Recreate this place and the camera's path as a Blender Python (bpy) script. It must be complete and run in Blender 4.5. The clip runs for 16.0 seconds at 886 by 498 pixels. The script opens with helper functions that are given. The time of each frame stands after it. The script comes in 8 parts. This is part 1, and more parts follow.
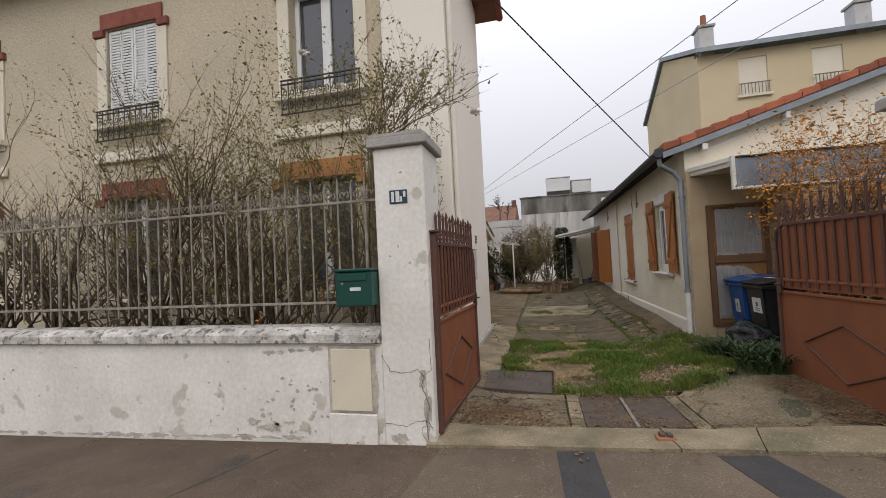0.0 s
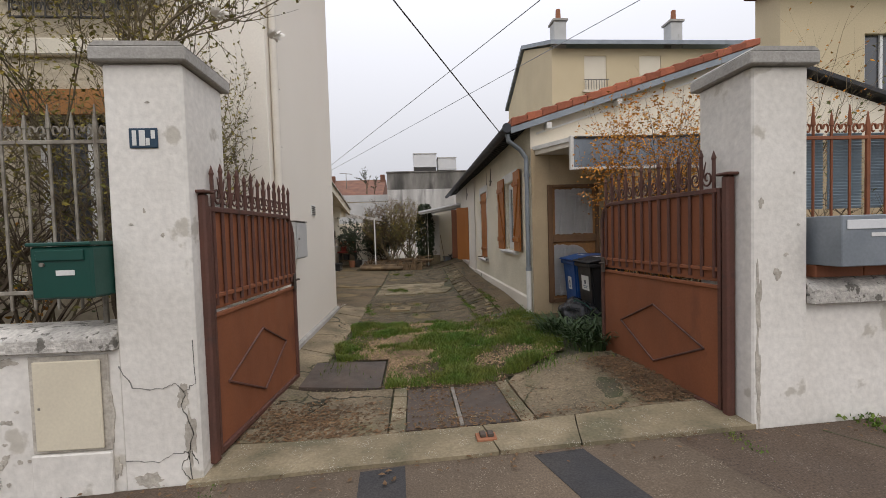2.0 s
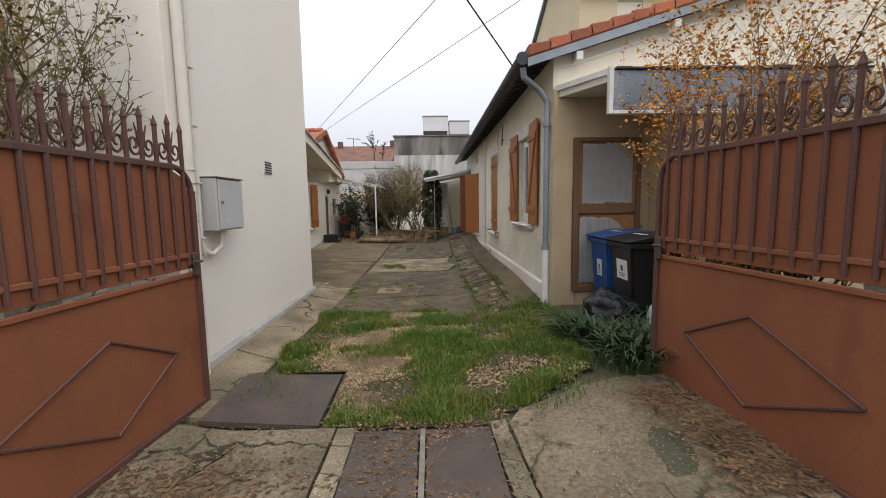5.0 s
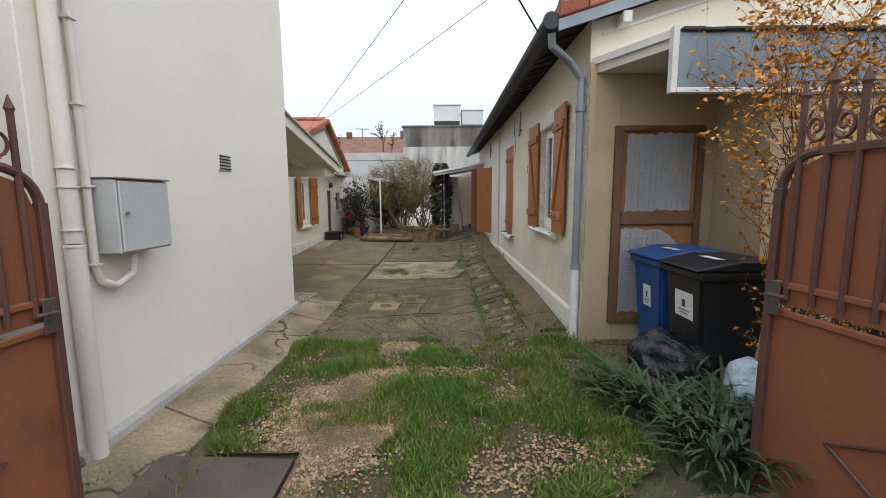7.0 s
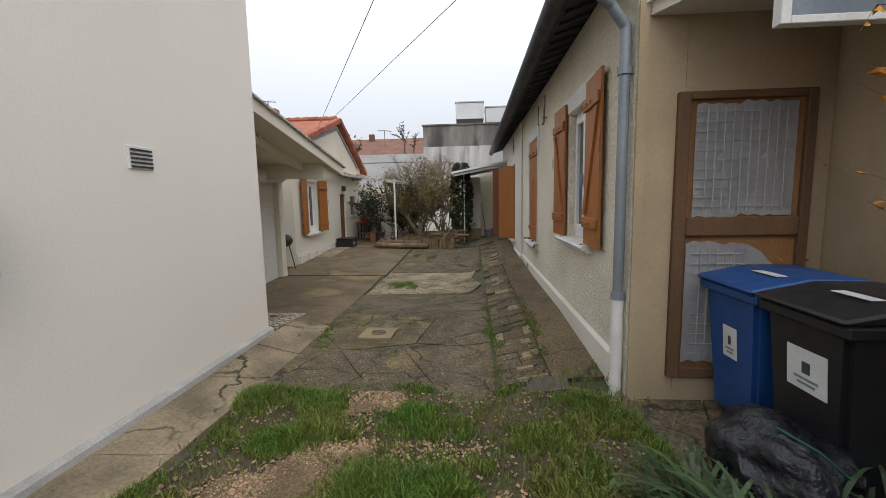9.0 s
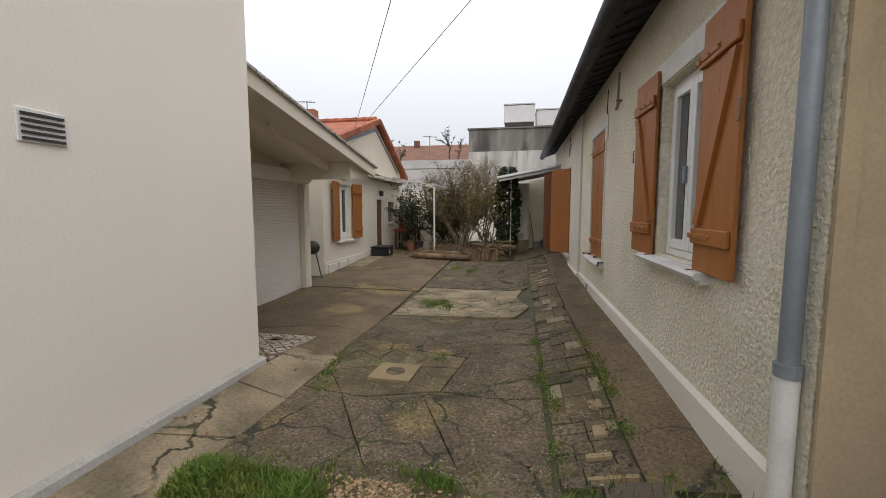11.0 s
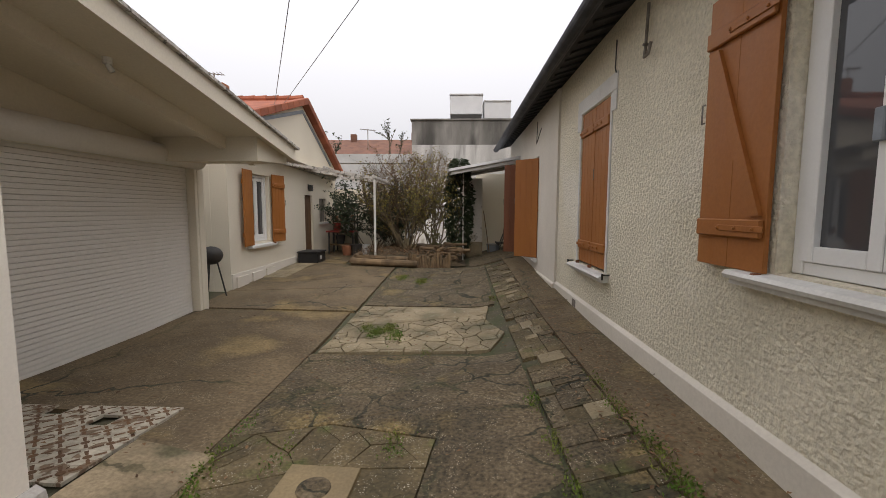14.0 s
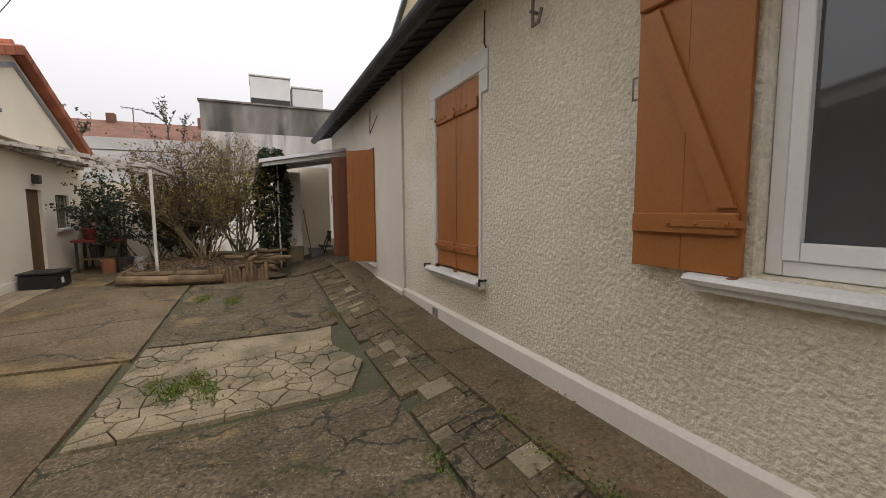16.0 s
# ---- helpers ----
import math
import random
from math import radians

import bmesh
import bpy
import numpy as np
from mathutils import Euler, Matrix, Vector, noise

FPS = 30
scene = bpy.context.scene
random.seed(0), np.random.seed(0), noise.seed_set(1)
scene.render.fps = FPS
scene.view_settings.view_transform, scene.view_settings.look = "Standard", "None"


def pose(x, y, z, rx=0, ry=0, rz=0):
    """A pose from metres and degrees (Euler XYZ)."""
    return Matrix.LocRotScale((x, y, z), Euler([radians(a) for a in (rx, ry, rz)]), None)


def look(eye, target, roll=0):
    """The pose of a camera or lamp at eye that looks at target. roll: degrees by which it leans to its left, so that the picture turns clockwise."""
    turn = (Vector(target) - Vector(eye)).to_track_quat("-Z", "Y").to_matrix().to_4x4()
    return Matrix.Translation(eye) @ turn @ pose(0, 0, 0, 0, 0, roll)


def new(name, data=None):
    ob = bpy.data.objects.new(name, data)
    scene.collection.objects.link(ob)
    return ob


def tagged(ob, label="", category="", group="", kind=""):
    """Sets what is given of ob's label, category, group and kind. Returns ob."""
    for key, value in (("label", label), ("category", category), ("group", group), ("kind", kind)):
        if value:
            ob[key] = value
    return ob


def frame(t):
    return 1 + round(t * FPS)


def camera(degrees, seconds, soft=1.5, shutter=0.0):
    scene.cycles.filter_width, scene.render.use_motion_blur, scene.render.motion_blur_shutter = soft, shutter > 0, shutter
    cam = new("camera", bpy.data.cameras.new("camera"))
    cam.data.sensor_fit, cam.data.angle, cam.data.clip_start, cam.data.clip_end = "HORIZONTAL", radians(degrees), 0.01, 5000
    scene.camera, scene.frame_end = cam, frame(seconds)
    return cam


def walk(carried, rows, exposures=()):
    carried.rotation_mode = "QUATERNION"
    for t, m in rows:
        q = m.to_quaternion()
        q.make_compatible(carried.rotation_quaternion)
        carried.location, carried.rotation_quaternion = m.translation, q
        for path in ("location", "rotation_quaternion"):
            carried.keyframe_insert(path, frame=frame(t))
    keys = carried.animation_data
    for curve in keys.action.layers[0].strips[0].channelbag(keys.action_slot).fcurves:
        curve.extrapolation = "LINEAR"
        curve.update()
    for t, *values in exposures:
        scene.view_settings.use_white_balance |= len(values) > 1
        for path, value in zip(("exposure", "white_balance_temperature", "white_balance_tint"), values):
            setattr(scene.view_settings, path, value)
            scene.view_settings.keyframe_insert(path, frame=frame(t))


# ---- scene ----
cam = camera(94.2, 16.0, soft=0.75)
PATH = [
    (0, (-0.097, 2.34, 1.54), (-0.555, 4.286, 1.606), -2.8),
    (0.5, (0.101, 2.53, 1.514), (-0.162, 4.512, 1.547), -2.8),
    (1, (0.292, 2.734, 1.514), (0.094, 4.724, 1.504), -2.5),
    (1.5, (0.332, 2.911, 1.497), (0.252, 4.909, 1.45), -2.1),
    (2, (0.32, 3.128, 1.508), (0.461, 5.122, 1.434), -1.7),
    (2.5, (0.398, 3.34, 1.476), (0.567, 5.331, 1.389), -1.7),
    (3, (0.6, 3.591, 1.476), (0.656, 5.586, 1.349), -1.6),
    (3.5, (0.639, 3.774, 1.442), (0.689, 5.765, 1.26), -1.1),
    (3.7, (0.614, 3.877, 1.435), (0.668, 5.867, 1.25), -0.9),
    (5.8, (0.758, 4.979, 1.489), (0.832, 6.965, 1.266), -1.0),
    (6, (0.745, 5.096, 1.514), (0.831, 7.082, 1.294), -1.2),
    (6.5, (0.772, 5.342, 1.526), (0.888, 7.323, 1.272), -1.4),
    (7, (0.849, 5.618, 1.586), (0.85, 7.602, 1.336), -0.3),
    (7.5, (0.871, 5.909, 1.606), (0.912, 7.892, 1.352), -1.1),
    (8, (0.913, 6.144, 1.608), (0.973, 8.125, 1.345), -1.5),
    (8.5, (1.076, 6.422, 1.607), (0.926, 8.401, 1.359), -1.8),
    (9, (1.145, 6.732, 1.586), (1.002, 8.712, 1.349), -1.1),
    (9.5, (1.171, 7.012, 1.591), (1.031, 8.994, 1.361), -0.6),
    (10, (1.231, 7.327, 1.545), (0.888, 9.286, 1.328), -0.1),
    (10.2, (1.221, 7.432, 1.55), (0.856, 9.386, 1.338), 0.0),
    (12.3, (0.904, 8.598, 1.449), (0.679, 10.578, 1.284), -1.3),
    (12.5, (0.88, 8.702, 1.488), (0.719, 10.688, 1.317), -1.6),
    (13, (0.831, 8.947, 1.462), (0.726, 10.937, 1.293), -1.4),
    (13.5, (0.836, 9.253, 1.469), (0.691, 11.24, 1.294), -1.0),
    (14, (0.743, 9.463, 1.448), (0.677, 11.453, 1.262), 0.2),
    (14.5, (0.612, 9.688, 1.465), (0.76, 11.672, 1.264), -0.2),
    (15, (0.562, 9.927, 1.439), (0.747, 11.906, 1.217), -0.3),
    (15.5, (0.543, 10.2, 1.44), (0.98, 12.141, 1.236), 0.3),
    (16, (0.472, 10.438, 1.43), (1.289, 12.254, 1.24), -0.4),
]
walk(cam, [(t, look(eye, target, roll)) for t, eye, target, roll in PATH],
     [(0, -0.08, 7000, 14), (3.5, 0.04, 6950, 13), (6.2, 0.4, 6600, 10), (7, 0.43, 6450, 8), (8, 0.32, 6550, 8.5), (9, 0.21, 6700, 10), (10, 0.2, 6850, 11), (12.5, 0.13, 7100, 13), (16, 0.2, 7350, 15)])


# ---- world and light: an overcast sky ----
world = bpy.data.worlds.new("overcast_sky")
scene.world = world
world.use_nodes = True
_n, _l = world.node_tree.nodes, world.node_tree.links
_sky = _n.new("ShaderNodeTexSky")
_sky.sky_type = "NISHITA"
_sky.sun_disc = False
_sky.sun_elevation, _sky.sun_rotation = radians(45), radians(165)
_sky.dust_density = 4.0
_hs = _n.new("ShaderNodeHueSaturation")
_hs.inputs["Saturation"].default_value = 0.16
_mx = _n.new("ShaderNodeMix")
_mx.data_type = "RGBA"
_mx.inputs[0].default_value = 0.85
_tc = _n.new("ShaderNodeTexCoord")
_sep = _n.new("ShaderNodeSeparateXYZ")
_l.new(_tc.outputs["Generated"], _sep.inputs[0])
_up = _n.new("ShaderNodeMapRange")
_up.inputs["To Min"].default_value, _up.inputs["To Max"].default_value = 0.70, 2.5
_l.new(_sep.outputs["Z"], _up.inputs["Value"])
_gr = _n.new("ShaderNodeVectorMath")
_gr.operation = "SCALE"
_gr.inputs[0].default_value = (7.25, 7.85, 8.9)
_l.new(_up.outputs[0], _gr.inputs["Scale"])
_l.new(_gr.outputs[0], _mx.inputs[7])
_l.new(_sky.outputs[0], _hs.inputs["Color"])
_l.new(_hs.outputs[0], _mx.inputs[6])
_l.new(_mx.outputs[2], _n["Background"].inputs[0])
_n["Background"].inputs[1].default_value = 0.1
_sun = bpy.data.lights.new("sun", "SUN")
_sun.energy, _sun.angle, _sun.color = 0.7, radians(40), (1.0, 0.96, 0.9)
_sun_ob = new("sun", _sun)
_sun_ob.matrix_world = look((2.5, -7, 9), (0, 2, 0))


# ---- materials ----
def rgba(c):
    return (c[0], c[1], c[2], 1)


def material(name, base, other=None, big=1.5, fine=40.0, grain=0.12, rough=0.85, metal=0.0, bump=0.15, dist=0.01,
             stain=None, stain_scale=0.8, stain_at=0.62, stain_soft=0.08, island=0.0, streak=1.0, bump_scale=None, spec=0.4, cracks=None, specks=None):
    """Two scales of colour, fine relief and optional stains, in metres."""
    m = bpy.data.materials.new(name)
    m.use_nodes = True
    n, l = m.node_tree.nodes, m.node_tree.links
    bsdf = n["Principled BSDF"]
    bsdf.inputs["Metallic"].default_value = metal
    bsdf.inputs["Specular IOR Level"].default_value = spec
    geo = n.new("ShaderNodeNewGeometry")
    mp = n.new("ShaderNodeMapping")
    mp.inputs["Scale"].default_value = (1, 1, streak)
    l.new(geo.outputs["Position"], mp.inputs["Vector"])

    def nz(scale, detail=4.0, raw=False):
        t = n.new("ShaderNodeTexNoise")
        t.inputs["Scale"].default_value, t.inputs["Detail"].default_value = scale, detail
        l.new((geo.outputs["Position"] if raw else mp.outputs["Vector"]), t.inputs["Vector"])
        return t.outputs["Fac"]

    def mix(fac, a, b, mode="MIX"):
        x = n.new("ShaderNodeMix")
        x.data_type, x.blend_type = "RGBA", mode
        for key, val in (("Factor", fac), ("A", a), ("B", b)):
            sock = [s for s in x.inputs if s.name == key and (s.type == "RGBA" or key == "Factor")][0]
            if isinstance(val, (tuple, list)):
                sock.default_value = rgba(val)
            elif isinstance(val, float):
                sock.default_value = val
            else:
                l.new(val, sock)
        return [s for s in x.outputs if s.type == "RGBA"][0]

    def ramp(fac, lo, hi, a=0.0, b=1.0):
        r = n.new("ShaderNodeMapRange")
        r.inputs["From Min"].default_value, r.inputs["From Max"].default_value = lo, hi
        r.inputs["To Min"].default_value, r.inputs["To Max"].default_value = a, b
        l.new(fac, r.inputs["Value"])
        return r.outputs["Result"]

    other = other or tuple(c * 0.78 for c in base)
    col = mix(ramp(nz(big), 0.35, 0.65), base, other)
    if stain:
        col = mix(ramp(nz(stain_scale, 8.0), stain_at, stain_at + stain_soft), col, stain)
    if specks:
        vo = n.new("ShaderNodeTexVoronoi")
        vo.inputs["Scale"].default_value = 75
        l.new(geo.outputs["Position"], vo.inputs["Vector"])
        sp = n.new("ShaderNodeMath")
        sp.operation = "MULTIPLY"
        l.new(ramp(vo.outputs["Distance"], 0.22, 0.3, 1.0, 0.0), sp.inputs[0])
        l.new(ramp(nz(9.0, 3.0), 0.5, 0.6), sp.inputs[1])
        col = mix(sp.outputs[0], col, specks)
    crack_h = None
    if cracks:
        warp = n.new("ShaderNodeTexNoise")
        warp.inputs["Scale"].default_value, warp.inputs["Detail"].default_value = 3.5, 6.0
        l.new(geo.outputs["Position"], warp.inputs["Vector"])
        wv = n.new("ShaderNodeVectorMath")
        wv.operation = "MULTIPLY_ADD"
        wv.inputs[1].default_value = (0.45, 0.45, 0.0)
        l.new(warp.outputs["Color"], wv.inputs[0])
        l.new(geo.outputs["Position"], wv.inputs[2])
        flat = n.new("ShaderNodeVectorMath")
        flat.operation = "MULTIPLY"
        flat.inputs[1].default_value = (1, 1, 0)
        l.new(wv.outputs[0], flat.inputs[0])
        ve = n.new("ShaderNodeTexVoronoi")
        ve.feature = "DISTANCE_TO_EDGE"
        ve.inputs["Scale"].default_value = cracks
        l.new(flat.outputs[0], ve.inputs["Vector"])
        ck = n.new("ShaderNodeMath")
        ck.operation = "MULTIPLY"
        l.new(ramp(ve.outputs["Distance"], 0.008 * cracks, 0.016 * cracks, 1.0, 0.0), ck.inputs[0])
        l.new(ramp(nz(0.9, 4.0), 0.4, 0.5), ck.inputs[1])
        col = mix(ck.outputs[0], col, (0.035, 0.033, 0.02))
        halo = n.new("ShaderNodeMath")
        halo.operation = "MULTIPLY"
        l.new(ramp(ve.outputs["Distance"], 0.0, 0.05 * cracks, 0.55, 0.0), halo.inputs[0])
        l.new(ramp(nz(1.7, 4.0), 0.48, 0.62), halo.inputs[1])
        col = mix(halo.outputs[0], col, (0.075, 0.07, 0.03))
    f = nz(fine, 6.0, True)
    g = n.new("ShaderNodeVectorMath")
    g.operation = "SCALE"
    l.new(col, g.inputs[0])
    if island:
        oi = n.new("ShaderNodeObjectInfo")
        add = n.new("ShaderNodeMath")
        l.new(oi.outputs["Random"], add.inputs[0])
        l.new(geo.outputs["Random Per Island"], add.inputs[1])
        fr = n.new("ShaderNodeMath")
        fr.operation = "FRACT"
        l.new(add.outputs[0], fr.inputs[0])
        mul = n.new("ShaderNodeMath")
        mul.operation = "MULTIPLY"
        l.new(ramp(f, 0.25, 0.75, 1 - grain, 1 + grain), mul.inputs[0])
        l.new(ramp(fr.outputs[0], 0, 1, 1 - island, 1 + island), mul.inputs[1])
        l.new(mul.outputs[0], g.inputs["Scale"])
    else:
        l.new(ramp(f, 0.25, 0.75, 1 - grain, 1 + grain), g.inputs["Scale"])
    l.new(g.outputs[0], bsdf.inputs["Base Color"])
    l.new(ramp(nz(big * 3), 0.3, 0.7, max(0.02, rough - 0.08), min(1, rough + 0.08)), bsdf.inputs["Roughness"])
    if bump:
        b = n.new("ShaderNodeBump")
        b.inputs["Strength"].default_value, b.inputs["Distance"].default_value = bump, dist
        l.new(nz(bump_scale or fine, 5.0, True), b.inputs["Height"])
        l.new(b.outputs[0], bsdf.inputs["Normal"])
    return m


def glass_material(name, tint, rough=0.03):
    m = bpy.data.materials.new(name)
    m.use_nodes = True
    b = m.node_tree.nodes["Principled BSDF"]
    b.inputs["Base Color"].default_value = rgba(tint)
    b.inputs["Roughness"].default_value = rough
    b.inputs["Specular IOR Level"].default_value = 0.9
    return m


M_LWALL = material("smooth_cream_render", (0.82, 0.765, 0.68), (0.78, 0.725, 0.64), 0.5, 60, 0.04, 0.9, bump=0.08,
                   stain=(0.7, 0.635, 0.55), stain_scale=0.5, stain_at=0.66, stain_soft=0.2)
M_ROUGHCAST = material("cream_roughcast", (0.55, 0.475, 0.355), (0.47, 0.405, 0.3), 0.6, 30, 0.1, 0.95, bump=0.7, dist=0.03, bump_scale=22)
M_RWALL = material("grey_roughcast", (0.75, 0.69, 0.55), (0.62, 0.57, 0.445), 0.9, 30, 0.16, 0.95, bump=0.75, dist=0.035, bump_scale=40,
                   stain=(0.76, 0.71, 0.6), stain_scale=0.7, stain_at=0.6, stain_soft=0.1)
M_SMOOTHGREY = material("painted_smooth_grey", (0.70, 0.65, 0.57), (0.6, 0.555, 0.48), 0.8, 50, 0.06, 0.9, bump=0.1)
M_OCHRE = material("ochre_render", (0.46, 0.355, 0.225), (0.37, 0.285, 0.18), 1.3, 60, 0.08, 0.92, bump=0.2, stain=(0.31, 0.235, 0.15), stain_scale=1.6, stain_at=0.58, stain_soft=0.2)
M_WHITEWALL = material("weathered_white_render", (0.74, 0.71, 0.66), (0.63, 0.60, 0.55), 1.1, 24, 0.1, 0.9, bump=0.4,
                       stain=(0.5, 0.465, 0.405), stain_scale=3.4, stain_at=0.64, stain_soft=0.035)
M_PATCH = material("bare_grey_mortar", (0.5, 0.46, 0.395), (0.34, 0.31, 0.265), 9, 50, 0.2, 0.95, bump=0.5)
M_COPING = material("worn_concrete_coping", (0.62, 0.59, 0.54), (0.36, 0.34, 0.31), 7, 50, 0.25, 0.93, bump=0.7, dist=0.02, stain=(0.17, 0.16, 0.14), stain_scale=16, stain_at=0.57, stain_soft=0.04)
M_CAP = material("grey_concrete_cap", (0.42, 0.40, 0.37), (0.33, 0.315, 0.29), 4, 60, 0.15, 0.93, bump=0.35, stain=(0.2, 0.19, 0.17), stain_scale=5, stain_at=0.63)
M_RUSTRED = material("red_brown_gate_paint", (0.25, 0.085, 0.037), (0.205, 0.07, 0.032), 2, 60, 0.08, 0.68, bump=0.08, stain=(0.11, 0.04, 0.027), stain_scale=2.5, stain_at=0.62, stain_soft=0.15, streak=0.5)
M_GATEDARK = material("dark_brown_gate_ironwork", (0.118, 0.048, 0.034), (0.09, 0.042, 0.032), 3, 60, 0.12, 0.6, bump=0.1, stain=(0.055, 0.035, 0.03), stain_scale=5, stain_at=0.62, stain_soft=0.1)
M_RAILPALE = material("chalky_grey_railing_paint", (0.31, 0.285, 0.24), (0.17, 0.145, 0.115), 9, 60, 0.15, 0.75, bump=0.15)
M_APRON = material("sandy_worn_concrete", (0.30, 0.235, 0.15), (0.15, 0.118, 0.075), 1.8, 45, 0.3, 0.92, bump=0.4, dist=0.012, stain=(0.1, 0.09, 0.05), stain_scale=2.6, stain_at=0.6, stain_soft=0.12, cracks=0.9)
M_SHUTTER = material("orange_brown_shutter_paint", (0.36, 0.135, 0.032), (0.315, 0.112, 0.026), 2.5, 50, 0.08, 0.55, bump=0.08, streak=0.25)
# dark brown of catches and backing; on window 3's far leaf it paints in shade
M_SHUTTERDARK = material("dark_fittings_and_shaded_shutter", (0.20, 0.07, 0.03), (0.15, 0.052, 0.024), 3, 50, 0.1, 0.6, bump=0.1, streak=0.25)
M_WHITEPVC = material("white_window_frame", (0.74, 0.74, 0.73), (0.70, 0.70, 0.69), 3, 80, 0.02, 0.4, bump=0.02)
M_WHITEPAINT = material("white_sill_paint", (0.68, 0.67, 0.64), (0.58, 0.57, 0.54), 3, 60, 0.08, 0.75, bump=0.15)
M_GLASS = glass_material("window_glass", (0.06, 0.064, 0.07))
M_GUTTER = material("dark_weathered_zinc", (0.055, 0.06, 0.07), (0.036, 0.04, 0.047), 3, 50, 0.12, 0.6, metal=0.2, bump=0.05)
M_ZINC = material("zinc_grey", (0.26, 0.29, 0.32), (0.2, 0.225, 0.25), 3, 50, 0.08, 0.5, metal=0.3, bump=0.05)
M_PIPEPVC = material("painted_cream_pipe", (0.74, 0.69, 0.61), (0.68, 0.63, 0.55), 3, 60, 0.05, 0.7, bump=0.03)
M_SOFFITDARK = material("dark_slate_eave_boards", (0.05, 0.05, 0.055), (0.032, 0.032, 0.036), 3, 60, 0.2, 0.75, bump=0.2)
M_TILE = material("red_clay_tiles", (0.36, 0.115, 0.06), (0.27, 0.085, 0.05), 2, 40, 0.15, 0.85, bump=0.3, island=0.25)
M_TILEOLD = material("old_brown_clay_tiles", (0.17, 0.078, 0.05), (0.11, 0.055, 0.038), 2, 40, 0.15, 0.9, bump=0.3, island=0.25)
M_BRICKRED = material("painted_red_brick_lintel", (0.27, 0.085, 0.06), (0.2, 0.065, 0.048), 5, 50, 0.12, 0.9, bump=0.2, island=0.15)
M_OCHRELINTEL = material("orange_ochre_lintel", (0.42, 0.2, 0.07), (0.34, 0.16, 0.06), 4, 50, 0.12, 0.9, bump=0.2)
M_YELLOWWALL = material("yellow_cream_render", (0.60, 0.50, 0.33), (0.55, 0.455, 0.30), 0.6, 30, 0.06, 0.92, bump=0.2)
M_CREAM = material("cream_smooth_render", (0.74, 0.68, 0.56), (0.68, 0.62, 0.51), 0.7, 50, 0.05, 0.9, bump=0.12)
M_CONCRETEWALL = material("streaked_concrete_wall", (0.56, 0.55, 0.53), (0.36, 0.35, 0.335), 2.2, 30, 0.2, 0.92, bump=0.3, streak=0.14,
                          stain=(0.13, 0.125, 0.12), stain_scale=1.8, stain_at=0.55, stain_soft=0.12)
M_DARKCONC = material("dark_weathered_concrete", (0.25, 0.24, 0.22), (0.12, 0.115, 0.105), 1.6, 40, 0.3, 0.92, bump=0.3, streak=0.3, stain=(0.075, 0.072, 0.066), stain_scale=1.4, stain_at=0.52, stain_soft=0.16)
M_CONCRETE = material("old_driveway_concrete", (0.142, 0.108, 0.065), (0.062, 0.05, 0.031), 1.3, 40, 0.7, 0.92, bump=0.8, dist=0.02,
                      stain=(0.19, 0.14, 0.065), stain_scale=1.3, stain_at=0.57, stain_soft=0.1, island=0.08, cracks=1.9, specks=(0.34, 0.29, 0.21))
M_CONCMOSS = material("mossy_broken_concrete", (0.15, 0.113, 0.06), (0.07, 0.056, 0.03), 2.2, 40, 0.4, 0.93, bump=0.55, dist=0.015, stain=(0.085, 0.09, 0.03), stain_scale=4, stain_at=0.58, stain_soft=0.12, island=0.15, specks=(0.36, 0.33, 0.26))
M_CONCPALE = material("pale_worn_concrete", (0.29, 0.235, 0.15), (0.16, 0.13, 0.08), 2.2, 50, 0.22, 0.92, bump=0.3, stain=(0.14, 0.125, 0.075), stain_scale=2.2, stain_at=0.56, stain_soft=0.12, island=0.12, specks=(0.42, 0.39, 0.32))
M_CONCWARM = material("warm_brown_concrete", (0.165, 0.12, 0.068), (0.078, 0.058, 0.034), 0.9, 40, 0.4, 0.9, bump=0.45, dist=0.012, stain=(0.21, 0.15, 0.07), stain_scale=0.9, stain_at=0.56, stain_soft=0.1, cracks=0.45, specks=(0.26, 0.21, 0.14))
M_DRAIN = material("cream_drain_concrete", (0.27, 0.205, 0.115), (0.21, 0.16, 0.092), 4, 60, 0.15, 0.9, bump=0.2)
M_CONCSMOOTH = material("smooth_grey_concrete", (0.235, 0.185, 0.12), (0.125, 0.1, 0.065), 1.4, 40, 0.4, 0.9, bump=0.5, dist=0.012, stain=(0.13, 0.115, 0.06), stain_scale=2.5, stain_at=0.58, stain_soft=0.15, cracks=1.2)
M_JOINT = material("dark_dirt_joint", (0.085, 0.075, 0.05), (0.06, 0.07, 0.03), 5, 60, 0.3, 0.97, bump=0.5)
M_ASPHALT = material("brown_grey_asphalt", (0.108, 0.075, 0.051), (0.078, 0.055, 0.039), 1.2, 90, 0.5, 0.88, bump=0.5, dist=0.008, stain=(0.052, 0.042, 0.036), stain_scale=1.6, stain_at=0.6, stain_soft=0.12, specks=(0.17, 0.14, 0.11))
M_ASPHALTLIGHT = material("pale_asphalt", (0.138, 0.102, 0.07), (0.098, 0.073, 0.051), 1.2, 90, 0.35, 0.88, bump=0.35, dist=0.006, specks=(0.24, 0.2, 0.15))
M_ASPHALTDARK = material("dark_asphalt_patch", (0.036, 0.036, 0.038), (0.05, 0.045, 0.042), 2, 90, 0.35, 0.85, bump=0.35, dist=0.006)
M_SOIL = material("dark_soil", (0.10, 0.072, 0.04), (0.055, 0.044, 0.026), 3, 60, 0.35, 0.97, bump=0.7, dist=0.02)
